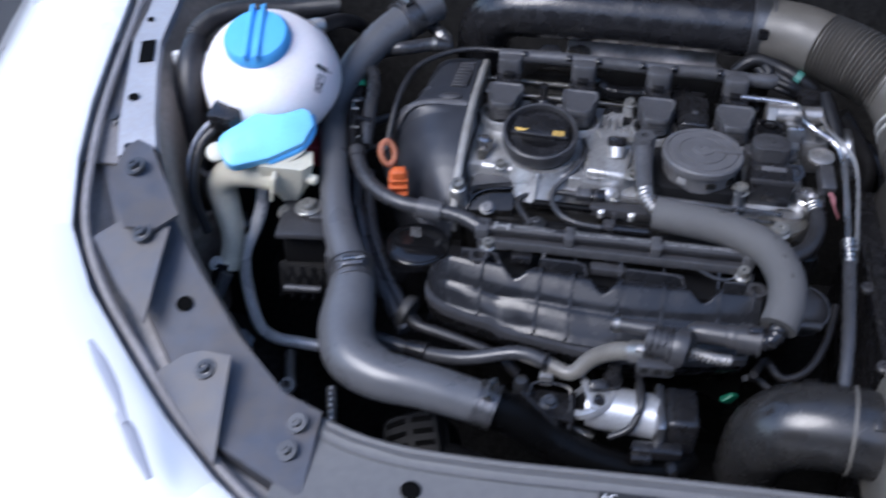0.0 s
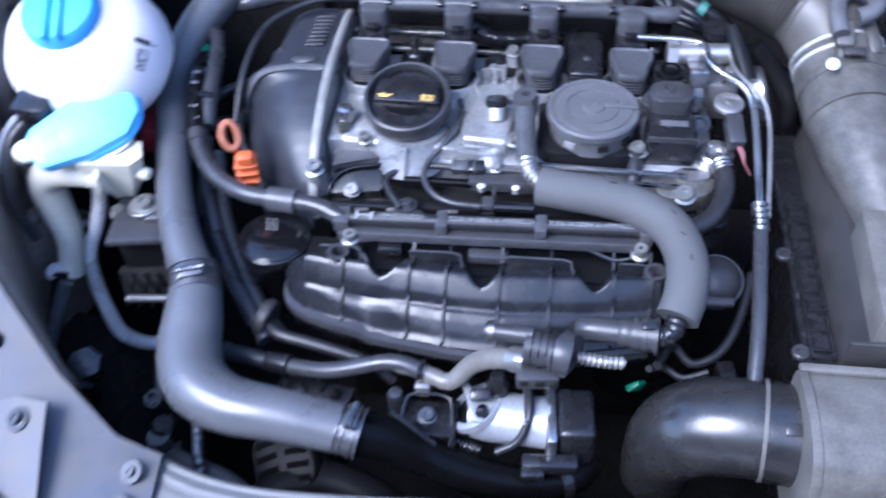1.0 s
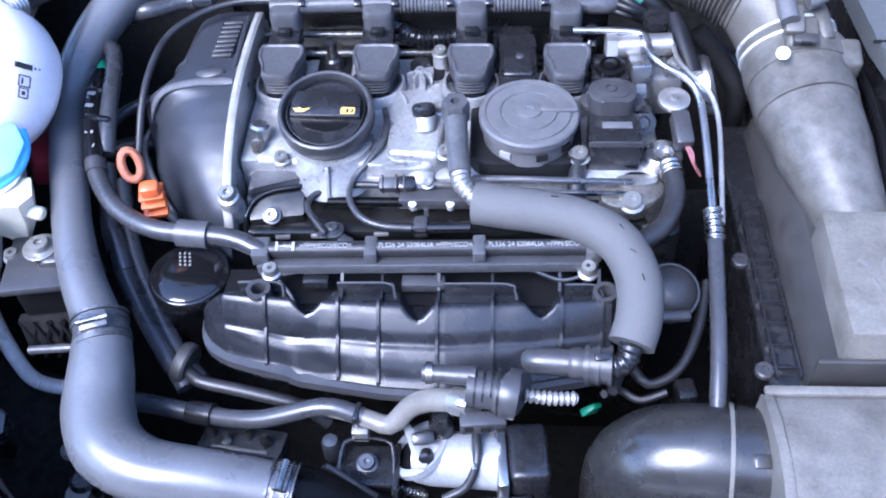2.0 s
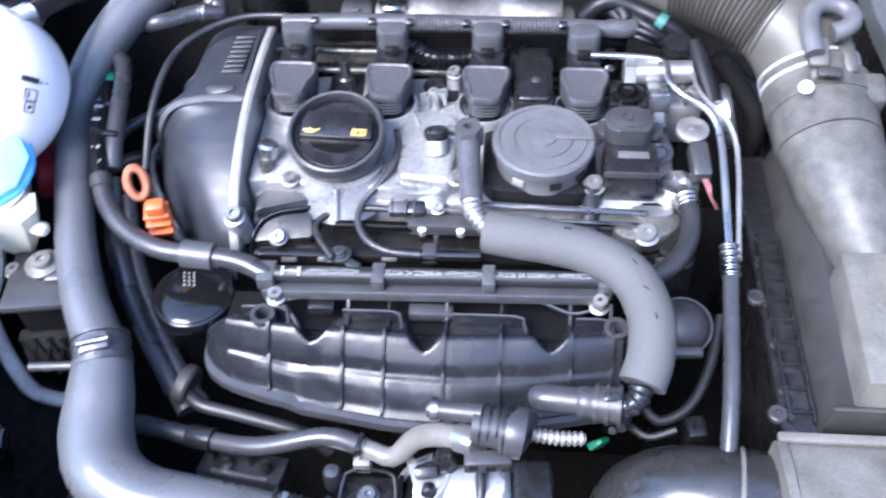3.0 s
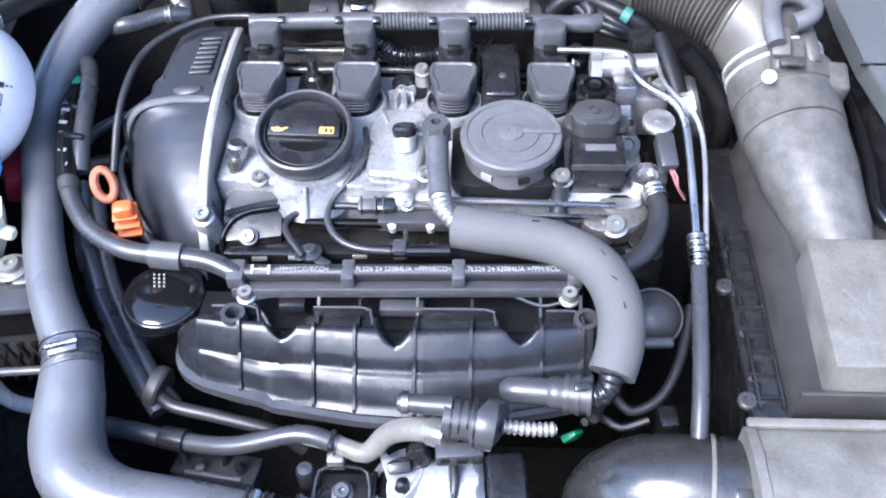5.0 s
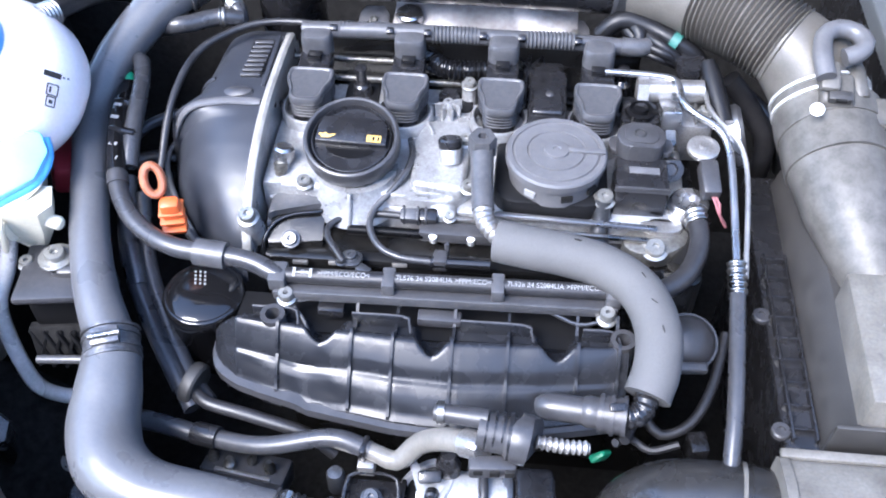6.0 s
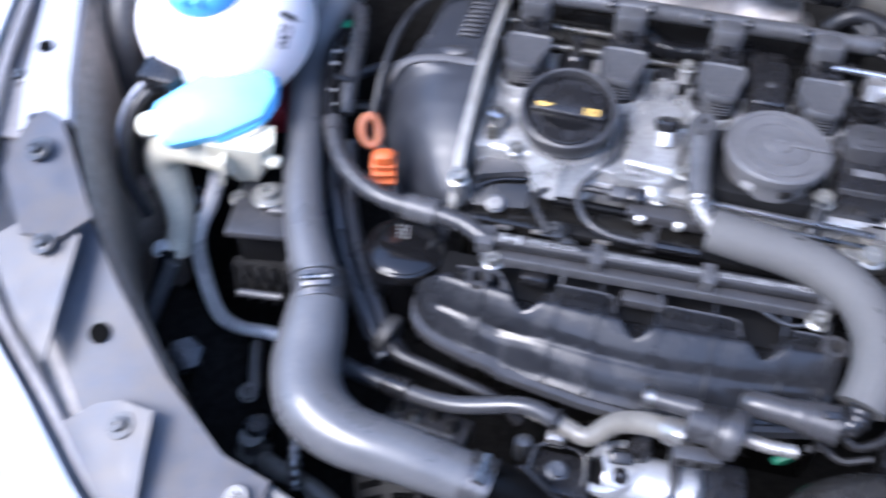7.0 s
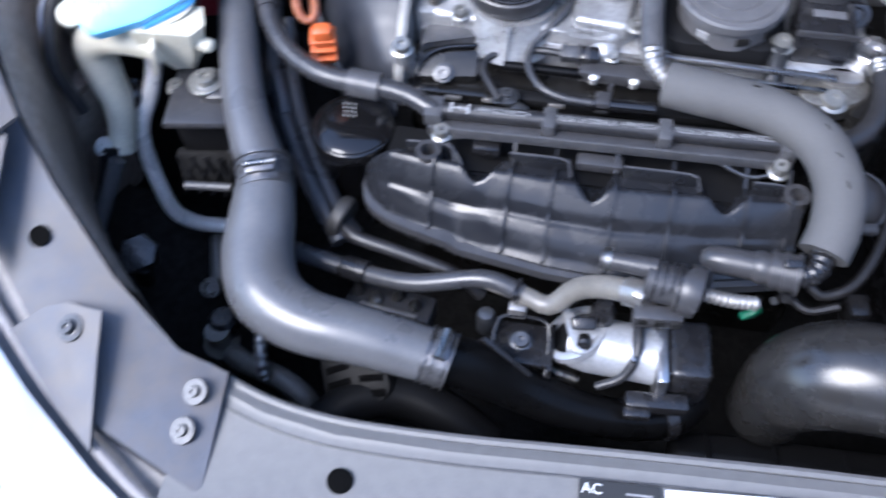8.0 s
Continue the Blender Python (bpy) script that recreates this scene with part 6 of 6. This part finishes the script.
for x, y, w, h in ((-0.014, 0.004, 0.008, 0.0009), (-0.014, -0.004, 0.008, 0.0009), (-0.018, 0, 0.0009, 0.008), (-0.0100, 0, 0.0009, 0.008), (-0.004, 0.005, 0.009, 0.0010), (-0.004, -0.005, 0.009, 0.0010), (0.0005, 0, 0.0010, 0.010), (-0.0085, 0, 0.0010, 0.010), (-0.014, 0.0, 0.003, 0.003), (-0.004, 0.002, 0.005, 0.0016), (0.0085, 0.002, 0.0046, 0.016), (0.0085, -0.0085, 0.0016, 0.0016), (0.0088, -0.0125, 0.0014, 0.0014)):
    part("print", add_box(B(), (w, h, 0.0006), face @ pose(x, y, -0.0004)), "ink", tank, "black printed symbol")
part("outlet", tube(B(), [(-0.228, -0.062, 0.962), (-0.223, -0.047, 0.972)], 0.010, 14), "tank", tank)
part("spring_clip", tube(B(), [(-0.223, -0.045, 0.971), (-0.217, -0.030, 0.967)], 0.0112, 14, wave=0.0007, pitch=0.004), "steel", tank)
solo("reservoir_hose", tube(B(), [(-0.224, -0.048, 0.972), (-0.215, -0.009, 0.960), (-0.210, 0.039, 0.940), (-0.207, 0.088, 0.910), (-0.195, 0.118, 0.880)], 0.0088, 14), "rubber", "black hose clipped to the coolant reservoir", "hose")
wash = thing("washer_filler", (-0.25, -0.18, 0.78), "yellowed plastic washer filler neck with a pale blue flap cap", "washer filler")
flap = pose(-0.236, -0.174, 0.913, 30, -8, 36)
outline = [(-0.054, -0.014), (-0.048, -0.022), (-0.01, -0.028), (0.03, -0.026), (0.050, -0.010), (0.052, 0.008), (0.030, 0.026), (0.0, 0.028), (-0.045, 0.019), (-0.054, 0.010)]
part("flap_cap", prism(B(), outline, -0.007, 0.007, flap, bevel=0.004), "paleblue", wash, "pale blue flap cap")
part("hinge_tab", lathe(B(), [(0.008, -0.005), (0.011, -0.002), (0.011, 0.003), (0.008, 0.005), (0.0003, 0.0055)], flap @ pose(-0.057, 0.006, -0.007), 24), "ivory", wash)
for k in range(3):
    part("flap_rib", add_box(B(), (0.0014, 0.020, 0.0012), flap @ pose(-0.040 + 0.006 * k, -0.004, 0.0072, 0, 0, -8), 0.0004), "paleblue", wash)
part("flap_edge", tube(B(), [flap @ Vector(p) for p in ((-0.012, -0.0275, -0.004), (0.028, -0.0255, -0.004), (0.047, -0.011, -0.004), (0.0515, 0.005, -0.004))], 0.0042, 10), "blue", wash, "deeper blue lower edge")
part("funnel", lathe(B(), [(0.022, -0.06), (0.026, -0.035), (0.033, -0.012), (0.035, -0.004), (0.02, -0.003)], flap @ pose(0.012, 0, 0), 26), "ivory", wash)
part("neck", tube(B(), [(-0.222, -0.186, 0.868), (-0.252, -0.184, 0.868), (-0.282, -0.180, 0.860), (-0.298, -0.178, 0.842), (-0.296, -0.182, 0.815), (-0.290, -0.190, 0.785), (-0.2905, -0.200, 0.757)], [0.018, 0.0170, 0.0170, 0.0172, 0.0165, 0.0140, 0.0120], 22), "ivory", wash)
part("collar", tube(B(), [(-0.2905, -0.197, 0.765), (-0.2930, -0.209, 0.741)], 0.0124, 18, wave=0.00025, pitch=0.0045), "ivory", wash)
part("boss", puck(B(), [(-0.026, -0.012), (0.020, -0.016), (0.030, -0.006), (0.028, 0.012), (-0.020, 0.016)], [(0.30, -0.040), (0.55, -0.026), (0.80, -0.012), (0.95, 0.004), (1.05, 0.022)], pose(-0.218, -0.184, 0.872, 8, 4, 12)), "ivory", wash)
part("boss_rib", add_box(B(), (0.004, 0.012, 0.04), pose(-0.226, -0.205, 0.868, 14, 10, 20), 0.0015), "ivory", wash)
part("side_lug", lathe(B(), [(0.006, 0), (0.006, 0.014), (0.004, 0.016)], frame_to((-0.196, -0.186, 0.872), (-0.176, -0.190, 0.870)), 12), "ivory", wash)
mount = thing("engine_mount", (-0.2, -0.215, 0.78), "black engine mount block with a large bolt", "engine mount")
part("block", add_box(B(), (0.062, 0.054, 0.05), pose(-0.184, -0.205, 0.804, 0, 0, 8), 0.004), "matblack", mount)
part("pad", add_box(B(), (0.070, 0.066, 0.008), pose(-0.183, -0.212, 0.834, -4, 0, 8), 0.003), "midplastic", mount)
part("notch_plate", add_box(B(), (0.030, 0.030, 0.006), pose(-0.176, -0.206, 0.840, 0, 0, 8), 0.008, 3), "midplastic", mount)
bolt((-0.189, -0.203, 0.843), (0, 0, 1), 0.009, 0.008, 0.015, mount)
bolt((-0.217, -0.204, 0.831), (0, 0, 1), 0.006, 0.008, 0.0, mount)
acpipe = thing("air_con_pipe", (-0.26, -0.19, 0.64), "bare aluminium air conditioning pipe with a black cap", "pipe")
part("tube", tube(B(), [(-0.258, -0.156, 0.835), (-0.262, -0.158, 0.805), (-0.268, -0.170, 0.780), (-0.281, -0.184, 0.748), (-0.283, -0.192, 0.715), (-0.277, -0.202, 0.676), (-0.268, -0.208, 0.644), (-0.250, -0.205, 0.624), (-0.226, -0.198, 0.614), (-0.190, -0.196, 0.610)], 0.0078, 18, step=0.004), "baretube", acpipe)
part("black_cap", lathe(B(), [(0.012, 0), (0.013, 0.004), (0.012, 0.018), (0.008, 0.022), (0.0003, 0.022)], frame_to((-0.281, -0.166, 0.768), (-0.288, -0.176, 0.79)), 18), "plastic", acpipe)
solo("loom_sleeve", tube(B(), [(-0.3620, -0.048, 0.945), (-0.3610, -0.066, 0.938), (-0.3580, -0.086, 0.925), (-0.3540, -0.104, 0.900), (-0.3490, -0.118, 0.865), (-0.3450, -0.128, 0.820)], [0.0130, 0.0150, 0.0165, 0.0165, 0.0145, 0.0120], 18), "rubber", "black rubber cable sleeve along the wing", "cable sleeve")
solo("red_cover", add_box(B(), (0.06, 0.09, 0.03), pose(-0.212, -0.070, 0.842, 0, 14, 25), 0.006), "red", "dark red plastic cover below the reservoir", "cover")

lettering(sticker, "AC", 0.0105, pose(0.1615, -0.4745, 0.7848, 0, 0, 3), "paper")
for k in range(2):
    part("print_bar", add_box(B(), (0.018, 0.0016, 0.0004), pose(0.194, -0.474 - 0.006 * k, 0.7847, 0, 0, 3)), "white", sticker, "small white line of print")
part("print_bar", add_box(B(), (0.028, 0.003, 0.0004), pose(0.170, -0.489, 0.7847, 0, 0, 3)), "white", sticker, "small white line of print")

# ---- corner behind the charge hose ----
conn = thing("level_plug", (-0.29, -0.165, 0.9), "black plug with pale wires on the reservoir", "plug")
part("shell", add_box(B(), (0.034, 0.028, 0.022), pose(-0.286, -0.160, 0.922, 10, 0, -6), 0.003), "plastic", conn)
part("latch", add_box(B(), (0.014, 0.008, 0.012), pose(-0.297, -0.148, 0.925, 10, 0, -6), 0.002), "plastic", conn)
for k in range(2):
    part("pale_wire", tube(B(), [(-0.303, -0.160 - 0.004 * k, 0.917), (-0.316, -0.172, 0.905 - 0.004 * k), (-0.326, -0.19, 0.88), (-0.325, -0.20 - 0.006 * k, 0.84)], 0.0018, 6), "lilac", conn, "pale grey wire")
solo("plug_loom", tube(B(), [(-0.300, -0.164, 0.908), (-0.315, -0.182, 0.89), (-0.318, -0.21, 0.85), (-0.308, -0.215, 0.80)], 0.006, 10), "rubber", "black sleeve hanging from the level plug", "cable sleeve")
for x, y in ((-0.344, -0.060), (-0.380, -0.064)):
    solo("loom_peg", add_box(B(), (0.014, 0.012, 0.030), pose(x, y, 0.922, 0, 0, 20), 0.003), "paper", "white plastic peg holding the cable sleeve", "peg", "loom pegs")
solo("corrugated_conduit", tube(B(), [(-0.3625, -0.056, 0.942), (-0.3630, -0.040, 0.950), (-0.3520, -0.019, 0.958), (-0.3300, -0.003, 0.962), (-0.2970, 0.010, 0.962), (-0.2600, 0.024, 0.958), (-0.2200, 0.055, 0.950)], 0.0120, 18, wave=0.0010, pitch=0.0052), "rubber", "black corrugated conduit behind the reservoir", "conduit")
bm = B()
ribbon(bm, [[(-0.44, y, 0.60), (-0.38, y, 0.60 + 0.3 * (y + 0.28)), (-0.30, y, 0.585 + 0.3 * (y + 0.28)), (-0.24, y - 0.01, 0.56 + 0.2 * (y + 0.28)), (-0.19, y - 0.02, 0.50)] for y in (-0.42, -0.37, -0.32, -0.27, -0.22, -0.17)], 0.004)
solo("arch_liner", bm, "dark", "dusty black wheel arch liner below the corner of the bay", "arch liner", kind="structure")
damper = thing("bonnet_strut", (-0.3, -0.25, 0.7), "black tube with a pale bolt beside the wing", "strut")
part("tube", tube(B(), [(-0.288, -0.228, 0.750), (-0.300, -0.250, 0.720), (-0.313, -0.272, 0.688)], 0.0075, 14), "greyplastic", damper)
part("sleeve", tube(B(), [(-0.299, -0.214, 0.752), (-0.306, -0.236, 0.716), (-0.318, -0.262, 0.680)], 0.0095, 14), "matblack", damper)
bolt((-0.305, -0.217, 0.753), (-0.3, -0.5, 1), 0.0055, 0.005, 0.009, damper, "paleband")
lever = thing("hinge_lever", (-0.33, -0.26, 0.62), "dull grey lever and bracket plate low beside the strut", "bracket")
part("arm", tube(B(), [(-0.350, -0.250, 0.668), (-0.330, -0.262, 0.642), (-0.310, -0.274, 0.618)], [0.007, 0.010, 0.012], 14, flat=0.5), "greyplastic", lever)
part("plate", prism(B(), [(-0.012, -0.014), (0.010, -0.016), (0.017, -0.004), (0.012, 0.013), (-0.004, 0.017), (-0.015, 0.006)], 0, 0.005, pose(-0.290, -0.264, 0.638, 18, 0, 10), bevel=0.001), "greyplastic", lever)
part("leg", add_box(B(), (0.012, 0.012, 0.12), pose(-0.296, -0.262, 0.578), 0.002), "matblack", lever)
wingbin = thing("wing_bin", (-0.35, -0.21, 0.6), "brown dusty plastic bin against the inner wing", "bin")
part("shell", add_box(B(), (0.045, 0.15, 0.17), pose(-0.375, -0.205, 0.69, 0, 6, -27), 0.012, 3, 0.92), "brown", wingbin)
part("lid_edge", add_box(B(), (0.006, 0.13, 0.010), pose(-0.356, -0.212, 0.776, 0, 6, -27), 0.002), "brown", wingbin)
part("rear_fold", add_box(B(), (0.05, 0.008, 0.10), pose(-0.345, -0.128, 0.78, 12, 6, -27), 0.003), "brown", wingbin)
hexplug = thing("hex_plug", (-0.25, -0.305, 0.71), "black hexagonal plug beside the carrier arm", "plug")
part("shell", lathe(B(), [(0.017, 0), (0.018, 0.006), (0.016, 0.012), (0.010, 0.013), (0.0003, 0.013)], frame_to((-0.252, -0.300, 0.712), (-0.244, -0.312, 0.74)), 6), "plastic", hexplug)
part("stalk", add_cyl(B(), 0.010, 0.05, frame_to((-0.266, -0.28, 0.665), (-0.252, -0.300, 0.712)), 12), "plastic", hexplug)
solo("mount_grid", add_box(B(), (0.066, 0.010, 0.040), pose(-0.184, -0.237, 0.770, -15, 0, 8), 0.002), "dark", "black ribbed bracket below the engine mount", "bracket")
grid = thing("mount_ribs", (-0.2, -0.24, 0.7), "black diagonal ribs of the mount bracket", "bracket")
for k in range(5):
    part("rib", add_box(B(), (0.003, 0.006, 0.042), pose(-0.208 + 0.012 * k, -0.244, 0.768, -15, 22, 8), 0.0008), "matblack", grid)
    part("rib", add_box(B(), (0.003, 0.006, 0.042), pose(-0.208 + 0.012 * k, -0.244, 0.768, -15, -22, 8), 0.0008), "matblack", grid)
part("peg", add_cyl(B(), 0.004, 0.04, pose(-0.205, -0.262, 0.775, 0, 90, 5), 10), "greyplastic", grid)
mount_parts = thing("mount_bracket", (-0.16, -0.215, 0.76), "grey plate clipped beside the engine mount", "bracket")
part("plate", add_box(B(), (0.016, 0.04, 0.05), pose(-0.152, -0.235, 0.80, 0, 0, 8), 0.002), "greyplastic", mount_parts)
pair_hose = thing("heater_hoses", (-0.1, -0.22, 0.74), "pair of shiny black hoses running down behind the charge hose", "hose")
part("front_hose", tube(B(), [(-0.160, -0.10, 0.84), (-0.148, -0.16, 0.81), (-0.118, -0.215, 0.785), (-0.085, -0.262, 0.775), (-0.062, -0.292, 0.765)], 0.0085, 14), "hose", pair_hose)
part("rear_hose", tube(B(), [(-0.146, -0.11, 0.83), (-0.128, -0.17, 0.80), (-0.10, -0.22, 0.78), (-0.072, -0.262, 0.77), (-0.05, -0.285, 0.765)], 0.0075, 14), "hose", pair_hose)
part("silver_tape", tube(B(), [(-0.146, -0.158, 0.812), (-0.132, -0.19, 0.796)], 0.0092, 12), "clamp", pair_hose)
part("clip", lathe(B(), [(0.0175, 0), (0.0185, 0.002), (0.0185, 0.009), (0.0165, 0.011)], frame_to((-0.069, -0.272, 0.776), (-0.057, -0.276, 0.774)), 24), "lowdust", pair_hose)
cool_tags = thing("hose_tags", (-0.155, -0.1, 0.87), "white printed tags on the coolant hose", "tag")
for x, y, z in ((-0.168, -0.062, 0.8942), (-0.1655, -0.078, 0.8938), (-0.1585, -0.108, 0.8895), (-0.1545, -0.122, 0.8865)):
    part("tag", add_box(B(), (0.0075, 0.0036, 0.001), pose(x, y, z, 8, -4, -12)), "white", cool_tags)
solo("head_vent_wire", tube(B(), [(-0.126, -0.10, 0.855), (-0.1235, -0.060, 0.885), (-0.118, -0.020, 0.900), (-0.107, 0.012, 0.906), (-0.084, 0.036, 0.909), (-0.055, 0.050, 0.911), (-0.018, 0.052, 0.912), (0.0, 0.044, 0.913)], 0.0034, 12), "rubber", "thin black wire arching round the timing cover", "wire")
altern = thing("alternator", (-0.03, -0.36, 0.62), "dark slotted alternator below the charge hose", "alternator")
ALT = pose(-0.034, -0.356, 0.655, 24, -18, 12)
part("housing", puck(B(), rounded(-0.034, 0.034, -0.032, 0.032, 0.016, 5), [(0.96, -0.05), (1.0, -0.045), (1.0, 0.018), (0.95, 0.028), (0.86, 0.034), (0.6, 0.036)], ALT), "matblack", altern)
for i in range(2):
    for j in range(4):
        part("slot", add_box(B(), (0.022, 0.0065, 0.004), ALT @ pose(-0.0145 + 0.029 * i, -0.0195 + 0.013 * j, 0.0345, 0, 0, 6 - 12 * i), 0.0012), "void", altern, "dark cooling slot")
part("rim", puck(B(), rounded(-0.036, 0.036, -0.034, 0.034, 0.017, 5), [(0.97, 0.006), (1.0, 0.008), (1.0, 0.014), (0.97, 0.016)], ALT), "matblack", altern)

solo("lower_charge_pipe", tube(B(), [(-0.085, -0.435, 0.63), (-0.063, -0.412, 0.655), (-0.037, -0.388, 0.664), (0.0, -0.376, 0.662), (0.043, -0.385, 0.655), (0.08, -0.40, 0.64)], 0.020, 20), "matblack", "black hose low behind the carrier", "hose")
lowpipes = thing("air_con_fittings", (-0.2, -0.28, 0.58), "aluminium pipe ends and black caps deep beside the engine", "pipe fittings")
part("riser", tube(B(), [(-0.236, -0.205, 0.60), (-0.225, -0.24, 0.60), (-0.218, -0.258, 0.60)], 0.007, 10), "dull", lowpipes)
part("black_cap", lathe(B(), [(0.014, 0), (0.014, 0.02), (0.010, 0.024), (0.0003, 0.024)], pose(-0.190, -0.312, 0.61), 16), "plastic", lowpipes)
part("neck", lathe(B(), [(0.016, 0), (0.018, 0.006), (0.012, 0.012), (0.012, 0.03), (0.0003, 0.03)], pose(-0.192, -0.325, 0.60), 16), "beige", lowpipes)
part("down_pipe", tube(B(), [(-0.150, -0.30, 0.66), (-0.143, -0.325, 0.66), (-0.135, -0.355, 0.655), (-0.13, -0.37, 0.64)], 0.006, 10, wave=0.0006, pitch=0.008), "dull", lowpipes)
part("flat_pipe", tube(B(), [(-0.175, -0.338, 0.61), (-0.161, -0.348, 0.622), (-0.119, -0.362, 0.625), (-0.092, -0.376, 0.62), (-0.085, -0.39, 0.60)], 0.0105, 14), "beige", lowpipes)
part("ring_end", lathe(B(), [(0.010, 0), (0.010, 0.008), (0.006, 0.008), (0.006, 0.0)], pose(-0.214, -0.275, 0.62, 30, 0, 0), 16), "steel", lowpipes)
side = thing("side_wires", (0.34, -0.25, 0.74), "grey wires looping below the foam hose", "wire")
part("outer_loop", tube(B(), [(0.296, -0.295, 0.775), (0.312, -0.262, 0.762), (0.330, -0.272, 0.75), (0.355, -0.262, 0.755), (0.374, -0.23, 0.765), (0.388, -0.18, 0.775)], 0.0045, 10), "rubber", side)
part("inner_loop", tube(B(), [(0.290, -0.292, 0.765), (0.305, -0.278, 0.75), (0.322, -0.285, 0.745), (0.345, -0.28, 0.75)], 0.0035, 8), "rubber", side)
part("plug", add_box(B(), (0.016, 0.02, 0.03), pose(0.362, -0.275, 0.735, 0, 0, 8), 0.002), "plastic", side)
shroud = thing("fan_shroud", (0.40, -0.387, 0.64), "shiny black fan shroud behind the carrier", "fan shroud")
part("bar", add_box(B(), (0.34, 0.035, 0.05), pose(0.40, -0.387, 0.650, -28, 0, 2), 0.008, 3), "matblack", shroud)
for k in range(6):
    part("rib", add_box(B(), (0.003, 0.036, 0.006), pose(0.26 + 0.055 * k, -0.387, 0.675, -28, 0, 2), 0.001), "matblack", shroud)
breathe = thing("breather_hose", (-0.1, 0.09, 0.9), "black breather hose with steel clips behind the charge hose", "hose")
part("hose", tube(B(), [(-0.178, 0.062, 0.885), (-0.144, 0.045, 0.905), (-0.127, 0.051, 0.905), (-0.112, 0.060, 0.905), (-0.097, 0.064, 0.905), (-0.085, 0.070, 0.900)], 0.0085, 14), "hose", breathe)
part("branch", tube(B(), [(-0.117, 0.115, 0.905), (-0.100, 0.095, 0.905), (-0.088, 0.076, 0.905), (-0.086, 0.072, 0.895)], 0.0085, 14), "hose", breathe)
part("clip", tube(B(), [(-0.103, 0.063, 0.905), (-0.097, 0.064, 0.905)], 0.0098, 14, wave=0.0006, pitch=0.004), "steel", breathe)
part("clip", tube(B(), [(-0.095, 0.085, 0.905), (-0.089, 0.076, 0.905)], 0.0098, 14, wave=0.0006, pitch=0.004), "steel", breathe)

# ---- low clutter seen between the hoses ----
block = thing("connector_block", (-0.017, -0.320, 0.70), "dark connector block with small steel terminals below the vent pipe", "connector")
part("body", add_box(B(), (0.075, 0.030, 0.024), pose(-0.017, -0.320, 0.715, -12, 0, -8), 0.004), "midplastic", block)
for k, (dx, dy, r) in enumerate(((-0.028, 0.004, 0.0045), (-0.012, -0.003, 0.0055), (0.006, 0.003, 0.004), (0.022, -0.004, 0.005))):
    part("terminal", lathe(B(), [(r, 0), (r, 0.006), (r * 0.7, 0.008), (r * 0.5, 0.012), (0.0003, 0.012)], pose(-0.017 + dx, -0.320 + dy, 0.727, -12, 0, 0), 12), "steel", block)
part("bridge", add_box(B(), (0.05, 0.004, 0.004), pose(-0.017, -0.330, 0.729, -12, 0, -8), 0.001), "dull", block)
solo("coolant_clip", add_box(B(), (0.009, 0.014, 0.010), pose(-0.175, -0.014, 0.885, 10, 15, 20), 0.003), "green", "green plastic clip inside the coolant hose bend", "clip")
rear_cables = thing("rear_cables", (-0.14, -0.03, 0.82), "dark cables crossing behind the coolant hose", "cable")
part("upper_cable", tube(B(), [(-0.172, -0.059, 0.845), (-0.161, -0.036, 0.845), (-0.144, -0.019, 0.845), (-0.124, -0.004, 0.840)], 0.0055, 10), "hose", rear_cables)
part("lower_cable", tube(B(), [(-0.172, -0.077, 0.830), (-0.157, -0.063, 0.830), (-0.136, -0.059, 0.830), (-0.121, -0.055, 0.820)], 0.0065, 10), "rubber", rear_cables)
fitting = thing("hydraulic_fitting", (-0.013, -0.108, 0.85), "small steel union stacked beside the timing cover", "fitting")
part("nut", lathe(B(), [(0.0075, 0), (0.0075, 0.008), (0.0065, 0.009)], pose(-0.013, -0.108, 0.855, -12, 6, 0), 6), "dull", fitting)
part("neck", lathe(B(), [(0.005, 0), (0.005, 0.008), (0.0062, 0.009), (0.0062, 0.014), (0.004, 0.015)], pose(-0.013, -0.108, 0.862, -12, 6, 0), 14), "olive", fitting)
part("ring", lathe(B(), [(0.0088, 0), (0.0088, 0.003), (0.007, 0.0035)], pose(-0.013, -0.108, 0.853, -12, 6, 0), 16), "dull", fitting)
